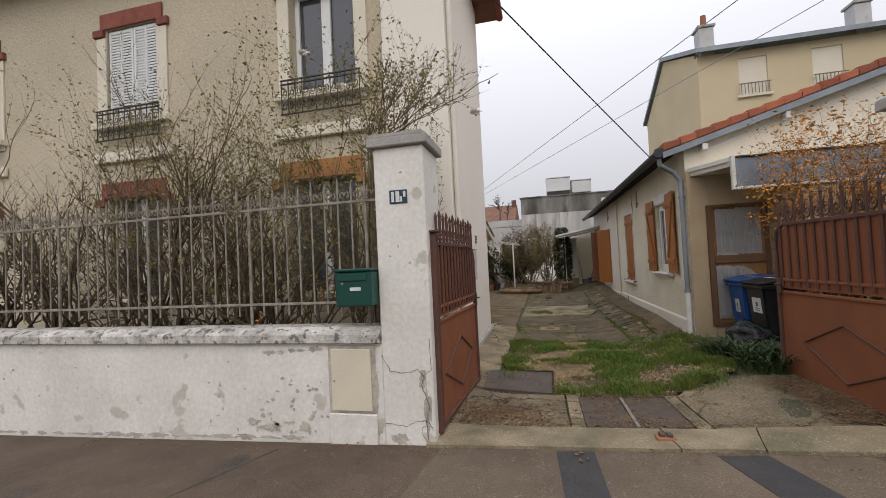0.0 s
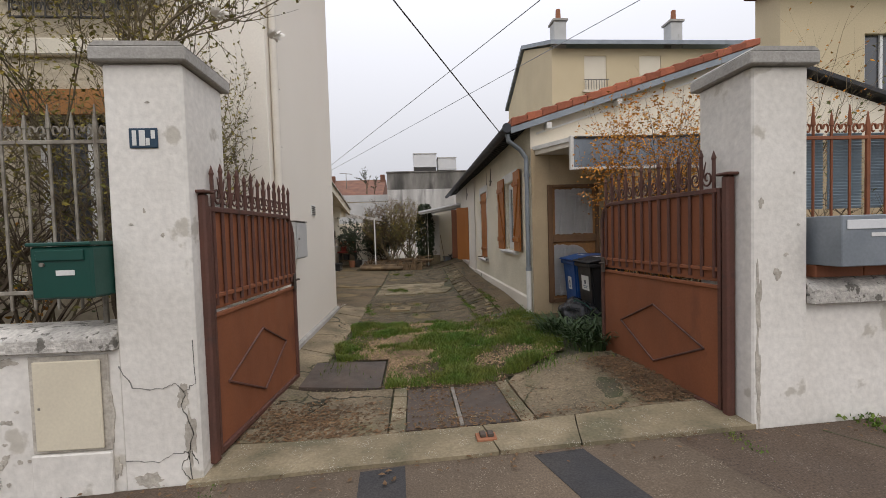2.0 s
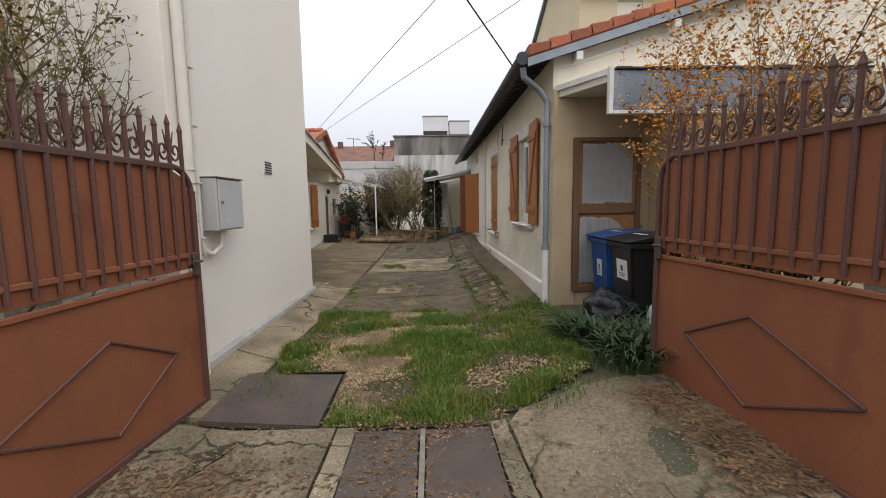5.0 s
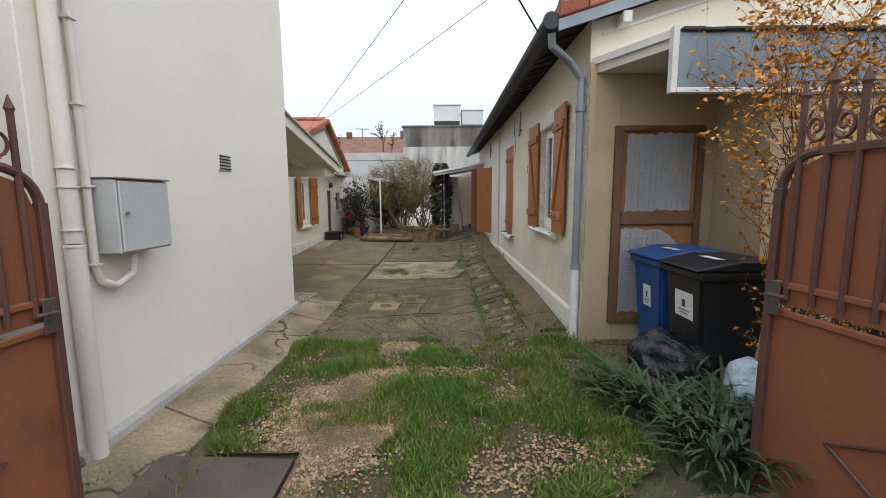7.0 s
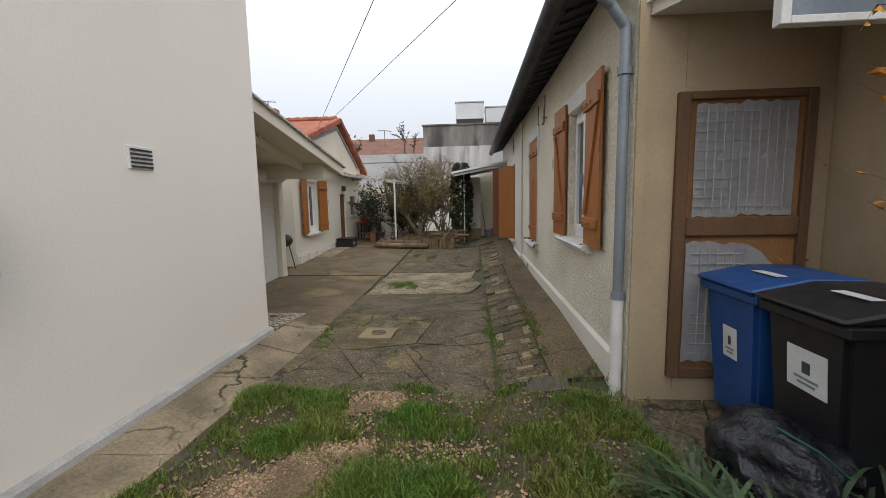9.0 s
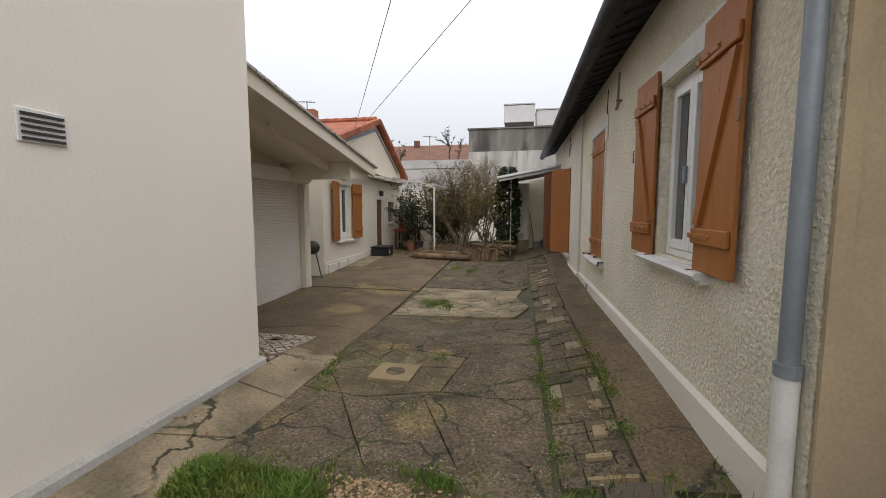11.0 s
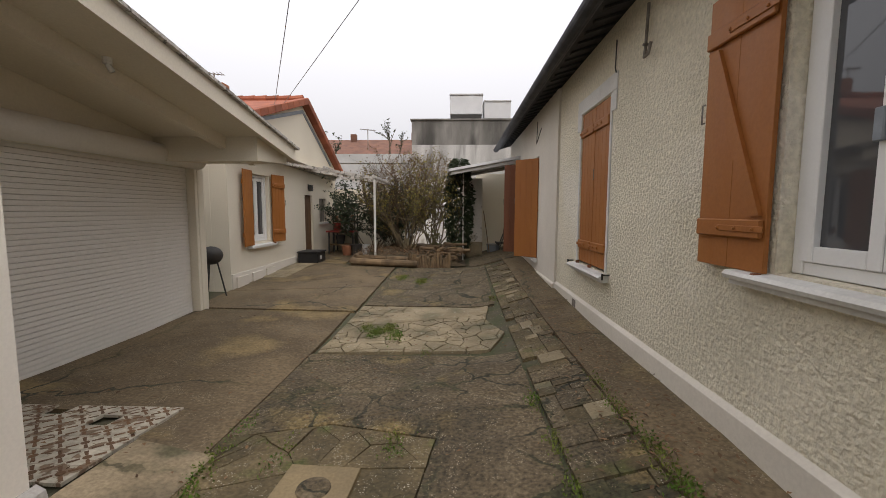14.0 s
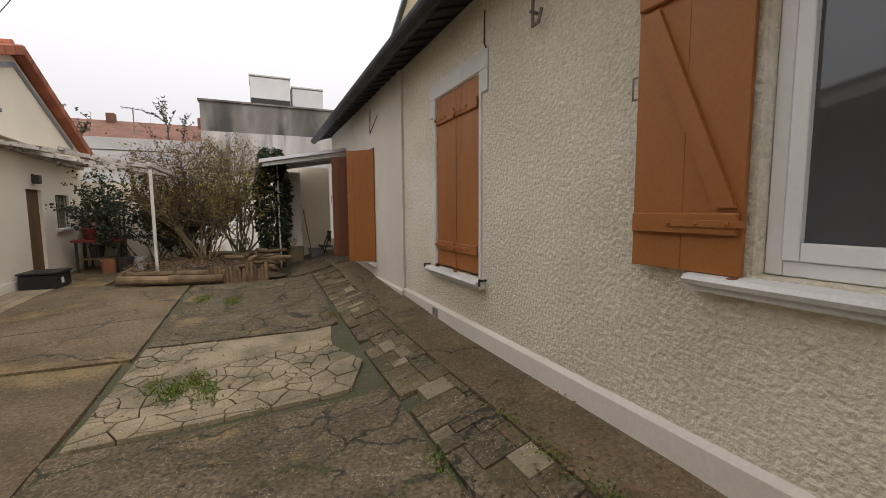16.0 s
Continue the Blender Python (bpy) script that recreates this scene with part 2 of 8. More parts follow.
M_GRAVELBED = material("tan_gravel_bed", (0.19, 0.125, 0.07), (0.12, 0.08, 0.046), 6, 70, 0.6, 0.95, bump=0.9, dist=0.02)
M_STEELPLATE = material("rusty_steel_plate", (0.105, 0.077, 0.06), (0.075, 0.06, 0.05), 4, 80, 0.15, 0.7, metal=0.2, bump=0.15)
M_IRONGREY = material("grey_painted_iron", (0.24, 0.225, 0.2), (0.15, 0.125, 0.1), 8, 60, 0.15, 0.7, bump=0.15)
M_IRONBLACK = material("dark_iron", (0.03, 0.03, 0.03), (0.045, 0.04, 0.035), 8, 60, 0.15, 0.6, bump=0.1)
M_WOODLOG = material("weathered_log", (0.22, 0.15, 0.085), (0.13, 0.09, 0.055), 5, 60, 0.2, 0.93, bump=0.4, island=0.25)
M_TWIG = material("brown_twigs", (0.07, 0.05, 0.033), (0.115, 0.086, 0.056), 6, 60, 0.2, 0.92, bump=0.2)
M_TWIGPALE = material("pale_olive_twigs", (0.19, 0.15, 0.09), (0.12, 0.095, 0.06), 6, 60, 0.2, 0.92, bump=0.2)
M_LEAF = material("olive_green_leaves", (0.085, 0.1, 0.03), (0.13, 0.12, 0.035), 6, 40, 0.15, 0.7, bump=0.0, island=0.45)
M_LEAFYELLOW = material("yellow_olive_leaves", (0.28, 0.21, 0.04), (0.14, 0.14, 0.035), 6, 40, 0.15, 0.7, bump=0.0, island=0.4)
M_LEAFORANGE = material("orange_autumn_leaves", (0.56, 0.27, 0.028), (0.45, 0.16, 0.02), 6, 40, 0.15, 0.7, bump=0.0, island=0.4)
M_LEAFDARK = material("dark_evergreen_leaves", (0.022, 0.036, 0.016), (0.035, 0.05, 0.02), 6, 40, 0.15, 0.5, bump=0.0, island=0.5)
M_BLADE = material("strap_leaf_green", (0.028, 0.056, 0.02), (0.05, 0.082, 0.03), 6, 40, 0.15, 0.5, bump=0.0, island=0.35)
M_GRASS = material("wet_grass", (0.068, 0.138, 0.013), (0.14, 0.155, 0.028), 2.6, 40, 0.15, 0.65, bump=0.0, island=0.4)
M_DEADLEAF = material("dead_leaves", (0.11, 0.062, 0.03), (0.17, 0.1, 0.05), 8, 40, 0.15, 0.85, bump=0.0, island=0.5)
M_PEBBLE = material("tan_pebbles", (0.34, 0.235, 0.14), (0.24, 0.165, 0.1), 8, 40, 0.15, 0.85, bump=0.0, island=0.4)
M_ROSE = material("white_rose_petals", (0.75, 0.72, 0.66), (0.7, 0.66, 0.6), 8, 40, 0.05, 0.8, bump=0.0)
M_GARAGEDOOR = material("white_roller_shutter", (0.74, 0.71, 0.66), (0.70, 0.67, 0.62), 0.7, 40, 0.04, 0.55, bump=0.03)
M_BLUEPLASTIC = material("blue_bin_plastic", (0.016, 0.075, 0.25), (0.013, 0.062, 0.21), 3, 60, 0.05, 0.45, bump=0.05)
M_BLACKPLASTIC = material("black_bin_plastic", (0.016, 0.016, 0.018), (0.012, 0.012, 0.013), 3, 60, 0.05, 0.45, bump=0.05)
M_BAGBLACK = material("black_bin_liner", (0.012, 0.013, 0.016), (0.009, 0.009, 0.011), 3, 60, 0.05, 0.28, bump=0.9, dist=0.06, bump_scale=9)
M_BAGPALE = material("pale_blue_plastic_bag", (0.42, 0.5, 0.56), (0.35, 0.43, 0.5), 3, 60, 0.05, 0.35, bump=0.9, dist=0.06, bump_scale=9)
M_GREENBOX = material("dark_green_letterbox_paint", (0.006, 0.058, 0.044), (0.005, 0.05, 0.038), 3, 60, 0.05, 0.4, bump=0.04)
M_GREYBOX = material("pale_grey_cabinet_paint", (0.50, 0.50, 0.49), (0.43, 0.43, 0.42), 2, 60, 0.08, 0.55, bump=0.05, stain=(0.35, 0.34, 0.32), stain_scale=4, stain_at=0.66)
M_LABEL = material("white_label", (0.66, 0.66, 0.64), (0.6, 0.6, 0.58), 6, 60, 0.05, 0.6, bump=0.0)
M_MARK = material("dark_print", (0.05, 0.06, 0.075), (0.04, 0.05, 0.06), 6, 60, 0.05, 0.6, bump=0.0)
M_ENAMEL = material("dark_blue_enamel", (0.02, 0.05, 0.085), (0.015, 0.04, 0.07), 6, 60, 0.05, 0.35, bump=0.03)
M_CREAMDOOR = material("cream_meter_door", (0.64, 0.58, 0.45), (0.6, 0.54, 0.42), 3, 60, 0.05, 0.6, bump=0.05)
M_DOORWOOD = material("worn_brown_door_wood", (0.16, 0.085, 0.04), (0.10, 0.055, 0.03), 4, 60, 0.2, 0.8, bump=0.3, streak=0.2)
M_DOORORANGE = material("bare_orange_brown_wood", (0.27, 0.13, 0.045), (0.19, 0.09, 0.034), 5, 60, 0.2, 0.75, bump=0.2, streak=0.2)
M_SHEET = material("white_plastic_sheet", (0.56, 0.55, 0.54), (0.47, 0.46, 0.45), 2, 60, 0.05, 0.6, bump=0.15)
M_PANELBLUE = material("weathered_blue_grey_panel", (0.21, 0.25, 0.29), (0.13, 0.155, 0.18), 2.5, 50, 0.1, 0.35, bump=0.1, streak=0.3, stain=(0.06, 0.05, 0.045), stain_scale=3, stain_at=0.6)
M_SOLARWHITE = material("white_metal_housing", (0.66, 0.67, 0.68), (0.6, 0.61, 0.62), 2, 60, 0.04, 0.5, bump=0.02)
M_CARDBOARD = material("brown_box", (0.25, 0.16, 0.08), (0.2, 0.13, 0.07), 4, 60, 0.1, 0.9, bump=0.1)
M_REDPLASTIC = material("faded_red_plastic", (0.33, 0.04, 0.03), (0.25, 0.035, 0.03), 4, 60, 0.1, 0.5, bump=0.05)
M_GREYBLUE = material("blue_grey_louvre_paint", (0.22, 0.28, 0.32), (0.17, 0.22, 0.26), 4, 60, 0.1, 0.6, bump=0.05)
M_FLOORTILE = material("patterned_cream_tile", (0.46, 0.42, 0.34), (0.33, 0.3, 0.24), 14, 40, 0.15, 0.6, bump=0.08, stain=(0.17, 0.115, 0.075), stain_scale=11, stain_at=0.54, stain_soft=0.03, island=0.12)
M_TERRACOTTA = material("terracotta", (0.33, 0.14, 0.075), (0.27, 0.11, 0.06), 4, 60, 0.1, 0.85, bump=0.1)


# ---- mesh helpers ----
def box(bm, x0, x1, y0, y1, z0, z1, bevel=0.0, m=None):
    r = bmesh.ops.create_cube(bm, size=1.0, matrix=Matrix.Translation(((x0 + x1) / 2, (y0 + y1) / 2, (z0 + z1) / 2)) @ Matrix.Diagonal((abs(x1 - x0), abs(y1 - y0), abs(z1 - z0), 1)))
    vs = r["verts"]
    if bevel:
        es = list({e for v in vs for e in v.link_edges})
        g = bmesh.ops.bevel(bm, geom=es, offset=bevel, segments=1, affect="EDGES")
        vs = list({v for f in g["faces"] for v in f.verts} | {v for v in vs if v.is_valid})
    if m is not None:
        bmesh.ops.transform(bm, matrix=m, verts=[v for v in vs if v.is_valid])
    return vs


def tube(bm, a, b, r0, r1=None, n=8, caps=True):
    a, b = Vector(a), Vector(b)
    d = b - a
    if d.length < 1e-5:
        return
    q = d.to_track_quat("Z", "Y").to_matrix().to_4x4()
    bmesh.ops.create_cone(bm, cap_ends=caps, segments=n, radius1=r0, radius2=r0 if r1 is None else r1, depth=d.length,
                          matrix=Matrix.Translation((a + b) / 2) @ q)


def path_tube(bm, pts, r, n=8):
    for a, b in zip(pts, pts[1:]):
        tube(bm, a, b, r, None, n)
    for p in pts[1:-1]:
        bmesh.ops.create_uvsphere(bm, u_segments=n, v_segments=max(4, n // 2), radius=r * 1.0, matrix=Matrix.Translation(p))


def sweep(bm, pts, r, n=5):
    """One closed tube of n sides along a bent line."""
    pts = [Vector(p) for p in pts]
    rings, side = [], None
    for i, p in enumerate(pts):
        d = (pts[min(i + 1, len(pts) - 1)] - pts[max(i - 1, 0)]).normalized()
        side = d.orthogonal() if side is None else side - d * side.dot(d)
        side.normalize()
        up = d.cross(side)
        rings.append([bm.verts.new(p + (side * math.cos(math.tau * k / n) + up * math.sin(math.tau * k / n)) * r) for k in range(n)])
    for a, b in zip(rings, rings[1:]):
        for k in range(n):
            bm.faces.new((a[k], a[(k + 1) % n], b[(k + 1) % n], b[k]))
    bm.faces.new(rings[0][::-1])
    bm.faces.new(rings[-1])


def prism(bm, pts, axis, a, b):
    """A polygon given in the two other axes, extruded along axis from a to b."""
    def at(p, w):
        return {"x": (w, p[0], p[1]), "y": (p[0], w, p[1]), "z": (p[0], p[1], w)}[axis]
    lo, hi = [bm.verts.new(at(p, a)) for p in pts], [bm.verts.new(at(p, b)) for p in pts]
    fs = [bm.faces.new(lo), bm.faces.new(hi)]
    for i in range(len(pts)):
        j = (i + 1) % len(pts)
        fs.append(bm.faces.new((lo[i], lo[j], hi[j], hi[i])))
    bmesh.ops.recalc_face_normals(bm, faces=fs)


def holed(bm, axis, w0, w1, u0, u1, v0, v1, holes=()):
    """A wall slab across axis (thickness w0..w1) with rectangular openings (u0, u1, v0, v1) going through it."""
    us = sorted({u0, u1, *[h[0] for h in holes], *[h[1] for h in holes]})
    vs = sorted({v0, v1, *[h[2] for h in holes], *[h[3] for h in holes]})

    def full(i, j):
        if not (0 <= i < len(us) - 1 and 0 <= j < len(vs) - 1):
            return False
        cu, cv = (us[i] + us[i + 1]) / 2, (vs[j] + vs[j + 1]) / 2
        return not any(h[0] < cu < h[1] and h[2] < cv < h[3] for h in holes)

    def P(u, v, w):
        return (w, u, v) if axis == "x" else (u, w, v)
    fs = []

    def quad(*pts):
        fs.append(bm.faces.new([bm.verts.new(p) for p in pts]))
    for i in range(len(us) - 1):
        for j in range(len(vs) - 1):
            if not full(i, j):
                continue
            a, b, c, d = us[i], us[i + 1], vs[j], vs[j + 1]
            quad(P(a, c, w0), P(b, c, w0), P(b, d, w0), P(a, d, w0))
            quad(P(a, c, w1), P(b, c, w1), P(b, d, w1), P(a, d, w1))
            if not full(i - 1, j):
                quad(P(a, c, w0), P(a, c, w1), P(a, d, w1), P(a, d, w0))
            if not full(i + 1, j):
                quad(P(b, c, w0), P(b, c, w1), P(b, d, w1), P(b, d, w0))
            if not full(i, j - 1):
                quad(P(a, c, w0), P(b, c, w0), P(b, c, w1), P(a, c, w1))
            if not full(i, j + 1):
                quad(P(a, d, w0), P(b, d, w0), P(b, d, w1), P(a, d, w1))
    bmesh.ops.remove_doubles(bm, verts=bm.verts[:], dist=1e-5)
    bmesh.ops.recalc_face_normals(bm, faces=bm.faces[:])


def mesh_of(name, bm, mat, smooth=False):
    me = bpy.data.meshes.new(name)
    bm.to_mesh(me)
    bm.free()
    me.materials.append(mat)
    if smooth:
        for p in me.polygons:
            p.use_smooth = True
        me.set_sharp_from_angle(angle=radians(50))
    return me


def part(name, bm, mat, parent, label="", smooth=False):
    ob = new(name, mesh_of(name, bm, mat, smooth))
    ob.parent = parent
    if parent is not None:
        ob.matrix_parent_inverse = parent.matrix_world.inverted()
    if label:
        tagged(ob, label)
    return ob


def solo(name, bm, mat, label, category, group="", kind="", smooth=False):
    return tagged(new(name, mesh_of(name, bm, mat, smooth)), label, category, group, kind)


def thing(name, label, category, x, y, z, group="", kind=""):
    ob = tagged(new(name), label, category, group, kind)
    ob.empty_display_size = 0.1
    ob.matrix_world = pose(x, y, z)
    ob.matrix_basis = pose(x, y, z)
    bpy.context.view_layer.update()
    return ob


def B():
    return bmesh.new()


def boxpart(name, mat, parent, x0, x1, y0, y1, z0, z1, bevel=0.004, label=""):
    bm = B()
    box(bm, x0, x1, y0, y1, z0, z1, bevel)
    return part(name, bm, mat, parent, label)


def sstep(x, a, b):
    t = min(1.0, max(0.0, (x - a) / (b - a)))
    return t * t * (3 - 2 * t)


def gz(x, y):
    """Height of the ground: a street that rises gently to the east, a shallow dish in the yard, higher towards the walls and the back."""
    street = 0.03 + 0.03 * max(-14, min(10, x))
    yard = (0.18 + 0.085 * sstep(y, 9.8, 11.5)) * sstep(x, 0.9, 2.25) + 0.11 * (1 - sstep(x, -1.3, -0.5)) * (1 - sstep(y, 11, 13))
    yard += 0.20 * min(1.0, max(0.0, (y - 14) / 4.5)) + 0.05 * sstep(y, 7.2, 8.2) * (1 - sstep(y, 9.2, 10.4)) * (1 - sstep(abs(x - 0.6), 0.9, 1.7))
    k = sstep(y, 5.75, 6.9)
    base = street * (1 - k) + yard * k
    return base


def sheet(bm, x0, x1, y0, y1, step, lift=0.0, inside=None, rough=0.0):
    nx, ny = max(1, round((x1 - x0) / step)), max(1, round((y1 - y0) / step))
    vs = [[bm.verts.new((x0 + (x1 - x0) * i / nx, y0 + (y1 - y0) * j / ny, 0)) for i in range(nx + 1)] for j in range(ny + 1)]
    for row in vs:
        for v in row:
            v.co.z = gz(v.co.x, v.co.y) + lift + (rough * noise.noise(v.co * 3.0) if rough else 0)
    for j in range(ny):
        for i in range(nx):
            c = ((vs[j][i].co + vs[j + 1][i + 1].co) / 2)
            if inside is None or inside(c.x, c.y):
                bm.faces.new((vs[j][i], vs[j][i + 1], vs[j + 1][i + 1], vs[j + 1][i]))
    loose = [v for v in bm.verts if not v.link_faces]
    bmesh.ops.delete(bm, geom=loose, context="VERTS")


def slab(bm, pts, lift, depth=0.06):
    """A flat-topped paving piece that follows the ground."""
    top = [bm.verts.new((x, y, gz(x, y) + lift)) for x, y in pts]
    low = [bm.verts.new((x, y, gz(x, y) + lift - depth)) for x, y in pts]
    fs = [bm.faces.new(top)]
    for i in range(len(pts)):
        j = (i + 1) % len(pts)
        fs.append(bm.faces.new((low[i], low[j], top[j], top[i])))
    bmesh.ops.recalc_face_normals(bm, faces=fs)
    if fs[0].normal.z < 0:
        bmesh.ops.reverse_faces(bm, faces=fs)


# ---- ground ----
bm = B()
sheet(bm, -16, 12, -6, 34, 0.25, -0.03)
R = 900.0
ring_in = [(-16, -6), (12, -6), (12, 34), (-16, 34)]
ring_out = [(-R, -R), (R, -R), (R, R), (-R, R)]
vi = [bm.verts.new((x, y, gz(x, y) - 0.05)) for x, y in ring_in]
vo = [bm.verts.new((x, y, -0.1)) for x, y in ring_out]
for i in range(4):
    j = (i + 1) % 4
    bm.faces.new((vo[i], vo[j], vi[j], vi[i]))
bmesh.ops.recalc_face_normals(bm, faces=bm.faces[:])
ground = solo("ground", bm, M_JOINT, "dirt under the paving, one sheet to the horizon", "ground", kind="structure")

# street pavement, in asphalt with patches
pavement = thing("pavement", "brown grey asphalt pavement with dark repair patches", "pavement", 0, 4, 0.0, kind="structure")
bm = B()
sheet(bm, -16, 12, 0.2, 5.74, 0.25, 0.0)
part("asphalt", bm, M_ASPHALT, pavement)
bm = B()
slab(bm, [(-0.98, 5.7), (2.0, 5.76), (3.0, 2.2), (-1.5, 2.2)], 0.004, 0.03)
part("crossing", bm, M_ASPHALTLIGHT, pavement, "paler asphalt before the gateway")
for x0, x1, x2, x3 in ((-0.06, 0.22, 0.35, 0.1), (1.05, 1.38, 2.3, 1.9)):
    bm = B()
    slab(bm, [(x0, 5.68), (x1, 5.7), (x2, 2.6), (x3, 2.6)], 0.008, 0.03)
    part("patch", bm, M_ASPHALTDARK, pavement, "dark asphalt repair strip")
bm = B()
slab(bm, [(-2.45, 5.6), (-2.47, 5.6), (-3.35, 3.6), (-3.33, 3.6)], 0.004, 0.02)
slab(bm, [(3.0, 5.65), (3.015, 5.65), (3.9, 4.0), (3.88, 4.0)], 0.004, 0.02)
part("joint", bm, M_JOINT, pavement)
kerb = thing("kerb", "pale granite kerb at the edge of the street", "kerb", 0, 0.1, -0.1, kind="structure")
for i in range(24):
    x0 = -15 + i * 1.1
    boxpart("kerbstone", M_CAP, kerb, x0, x0 + 1.09, 0.0, 0.18, gz(x0, 0) - 0.2, gz(x0, 0) + 0.005, 0.015)
bm = B()
sheet(bm, -16, 12, -5.9, 0.0, 0.5, -0.02)
bmesh.ops.translate(bm, verts=bm.verts[:], vec=(0, 0, -0.1))
solo("road", bm, M_ASPHALTDARK, "dark asphalt street", "road", kind="structure")

# ---- left house ----
LX, LY0, LY1, LZ = -1.2, 7.85, 11.17, 6.95
house_left = thing("house", "two-storey cream rendered house with brick lintels", "house", -6, 9.6, 0.0)
bm = B()
wins_up = [(-10.85, -9.8), (-7.17, -6.1), (-3.63, -2.57)]
holes = [(a, b, 4.2, 5.82) for a, b in wins_up] + [(-10.7, -9.9, 1.2, 2.88), (-7.2, -6.1, 1.2, 2.88), (-3.75, -2.65, 1.2, 2.88)]
holed(bm, "y", LY0, LY0 + 0.35, -12.5, LX - 0.35, -0.3, LZ, holes)
part("wall", bm, M_ROUGHCAST, house_left, "cream roughcast street front")
bm = B()
holed(bm, "x", LX - 0.35, LX, LY0, LY1, 0.06, LZ)
part("wall", bm, M_LWALL, house_left, "smooth cream side wall with faint streaks")
bm = B()
holed(bm, "y", LY1 - 0.35, LY1 - 0.003, -12.5, LX - 0.352, -0.3, LZ)
holed(bm, "x", -12.5, -12.15, LY0 + 0.352, LY1 - 0.352, -0.3, LZ)
part("wall", bm, M_LWALL, house_left)
bm = B()
box(bm, LX - 0.9, LX + 0.004, LY0 - 0.14, LY0 + 0.004, -0.1, LZ, 0.006)
part("quoin", bm, M_LWALL, house_left, "smooth painted corner strip")
bm = B()
prism(bm, [(LX + 0.0, 0.0), (LX + 0.06, 0.0), (LX + 0.045, 0.075), (LX + 0.0, 0.1)], "y", LY0 - 0.1, LY1 + 0.03)
for v in bm.verts:
    v.co.z += gz(LX + 0.05, v.co.y) - 0.02
part("skirting", bm, M_CAP, house_left, "low worn mortar skirting")
bm = B()
prism(bm, [(LX + 0.02, LZ), (LX + 0.45, LZ), (LX + 0.45, LZ + 0.16), (-7, LZ + 2.3), (-13, LZ + 0.16), (-13, LZ)], "y", LY0 - 0.45, LY1 + 0.4)
part("roof", bm, M_TILEOLD, house_left, "brown tiled roof")
bm = B()
tube(bm, (-13, LY0 - 0.5, LZ + 0.06), (LX + 0.5, LY0 - 0.5, LZ + 0.06), 0.075)
tube(bm, (LX + 0.5, LY0 - 0.5, LZ + 0.06), (LX + 0.5, LY1 + 0.45, LZ + 0.06), 0.075)
part("gutter", bm, M_BRICKRED, house_left, "dark red gutter", True)
bm = B()
box(bm, -13, LX + 0.42, LY0 - 0.42, LY0 - 0.004, LZ - 0.05, LZ - 0.004)
part("eave_board", bm, M_CREAM, house_left)


def brick_lintel(parent, a, b, z0, z1, mat, n=12):
    lint = boxpart("lintel", mat, parent, a - 0.12, b + 0.12, LY0 - 0.035, LY0 - 0.002, z0, z1, 0.006)
    for s in (a - 0.25, b + 0.03):
        boxpart("impost", mat, parent, s, s + 0.22, LY0 - 0.06, LY0 - 0.004, z0 - 0.13, z0 - 0.003, 0.006)
    return lint


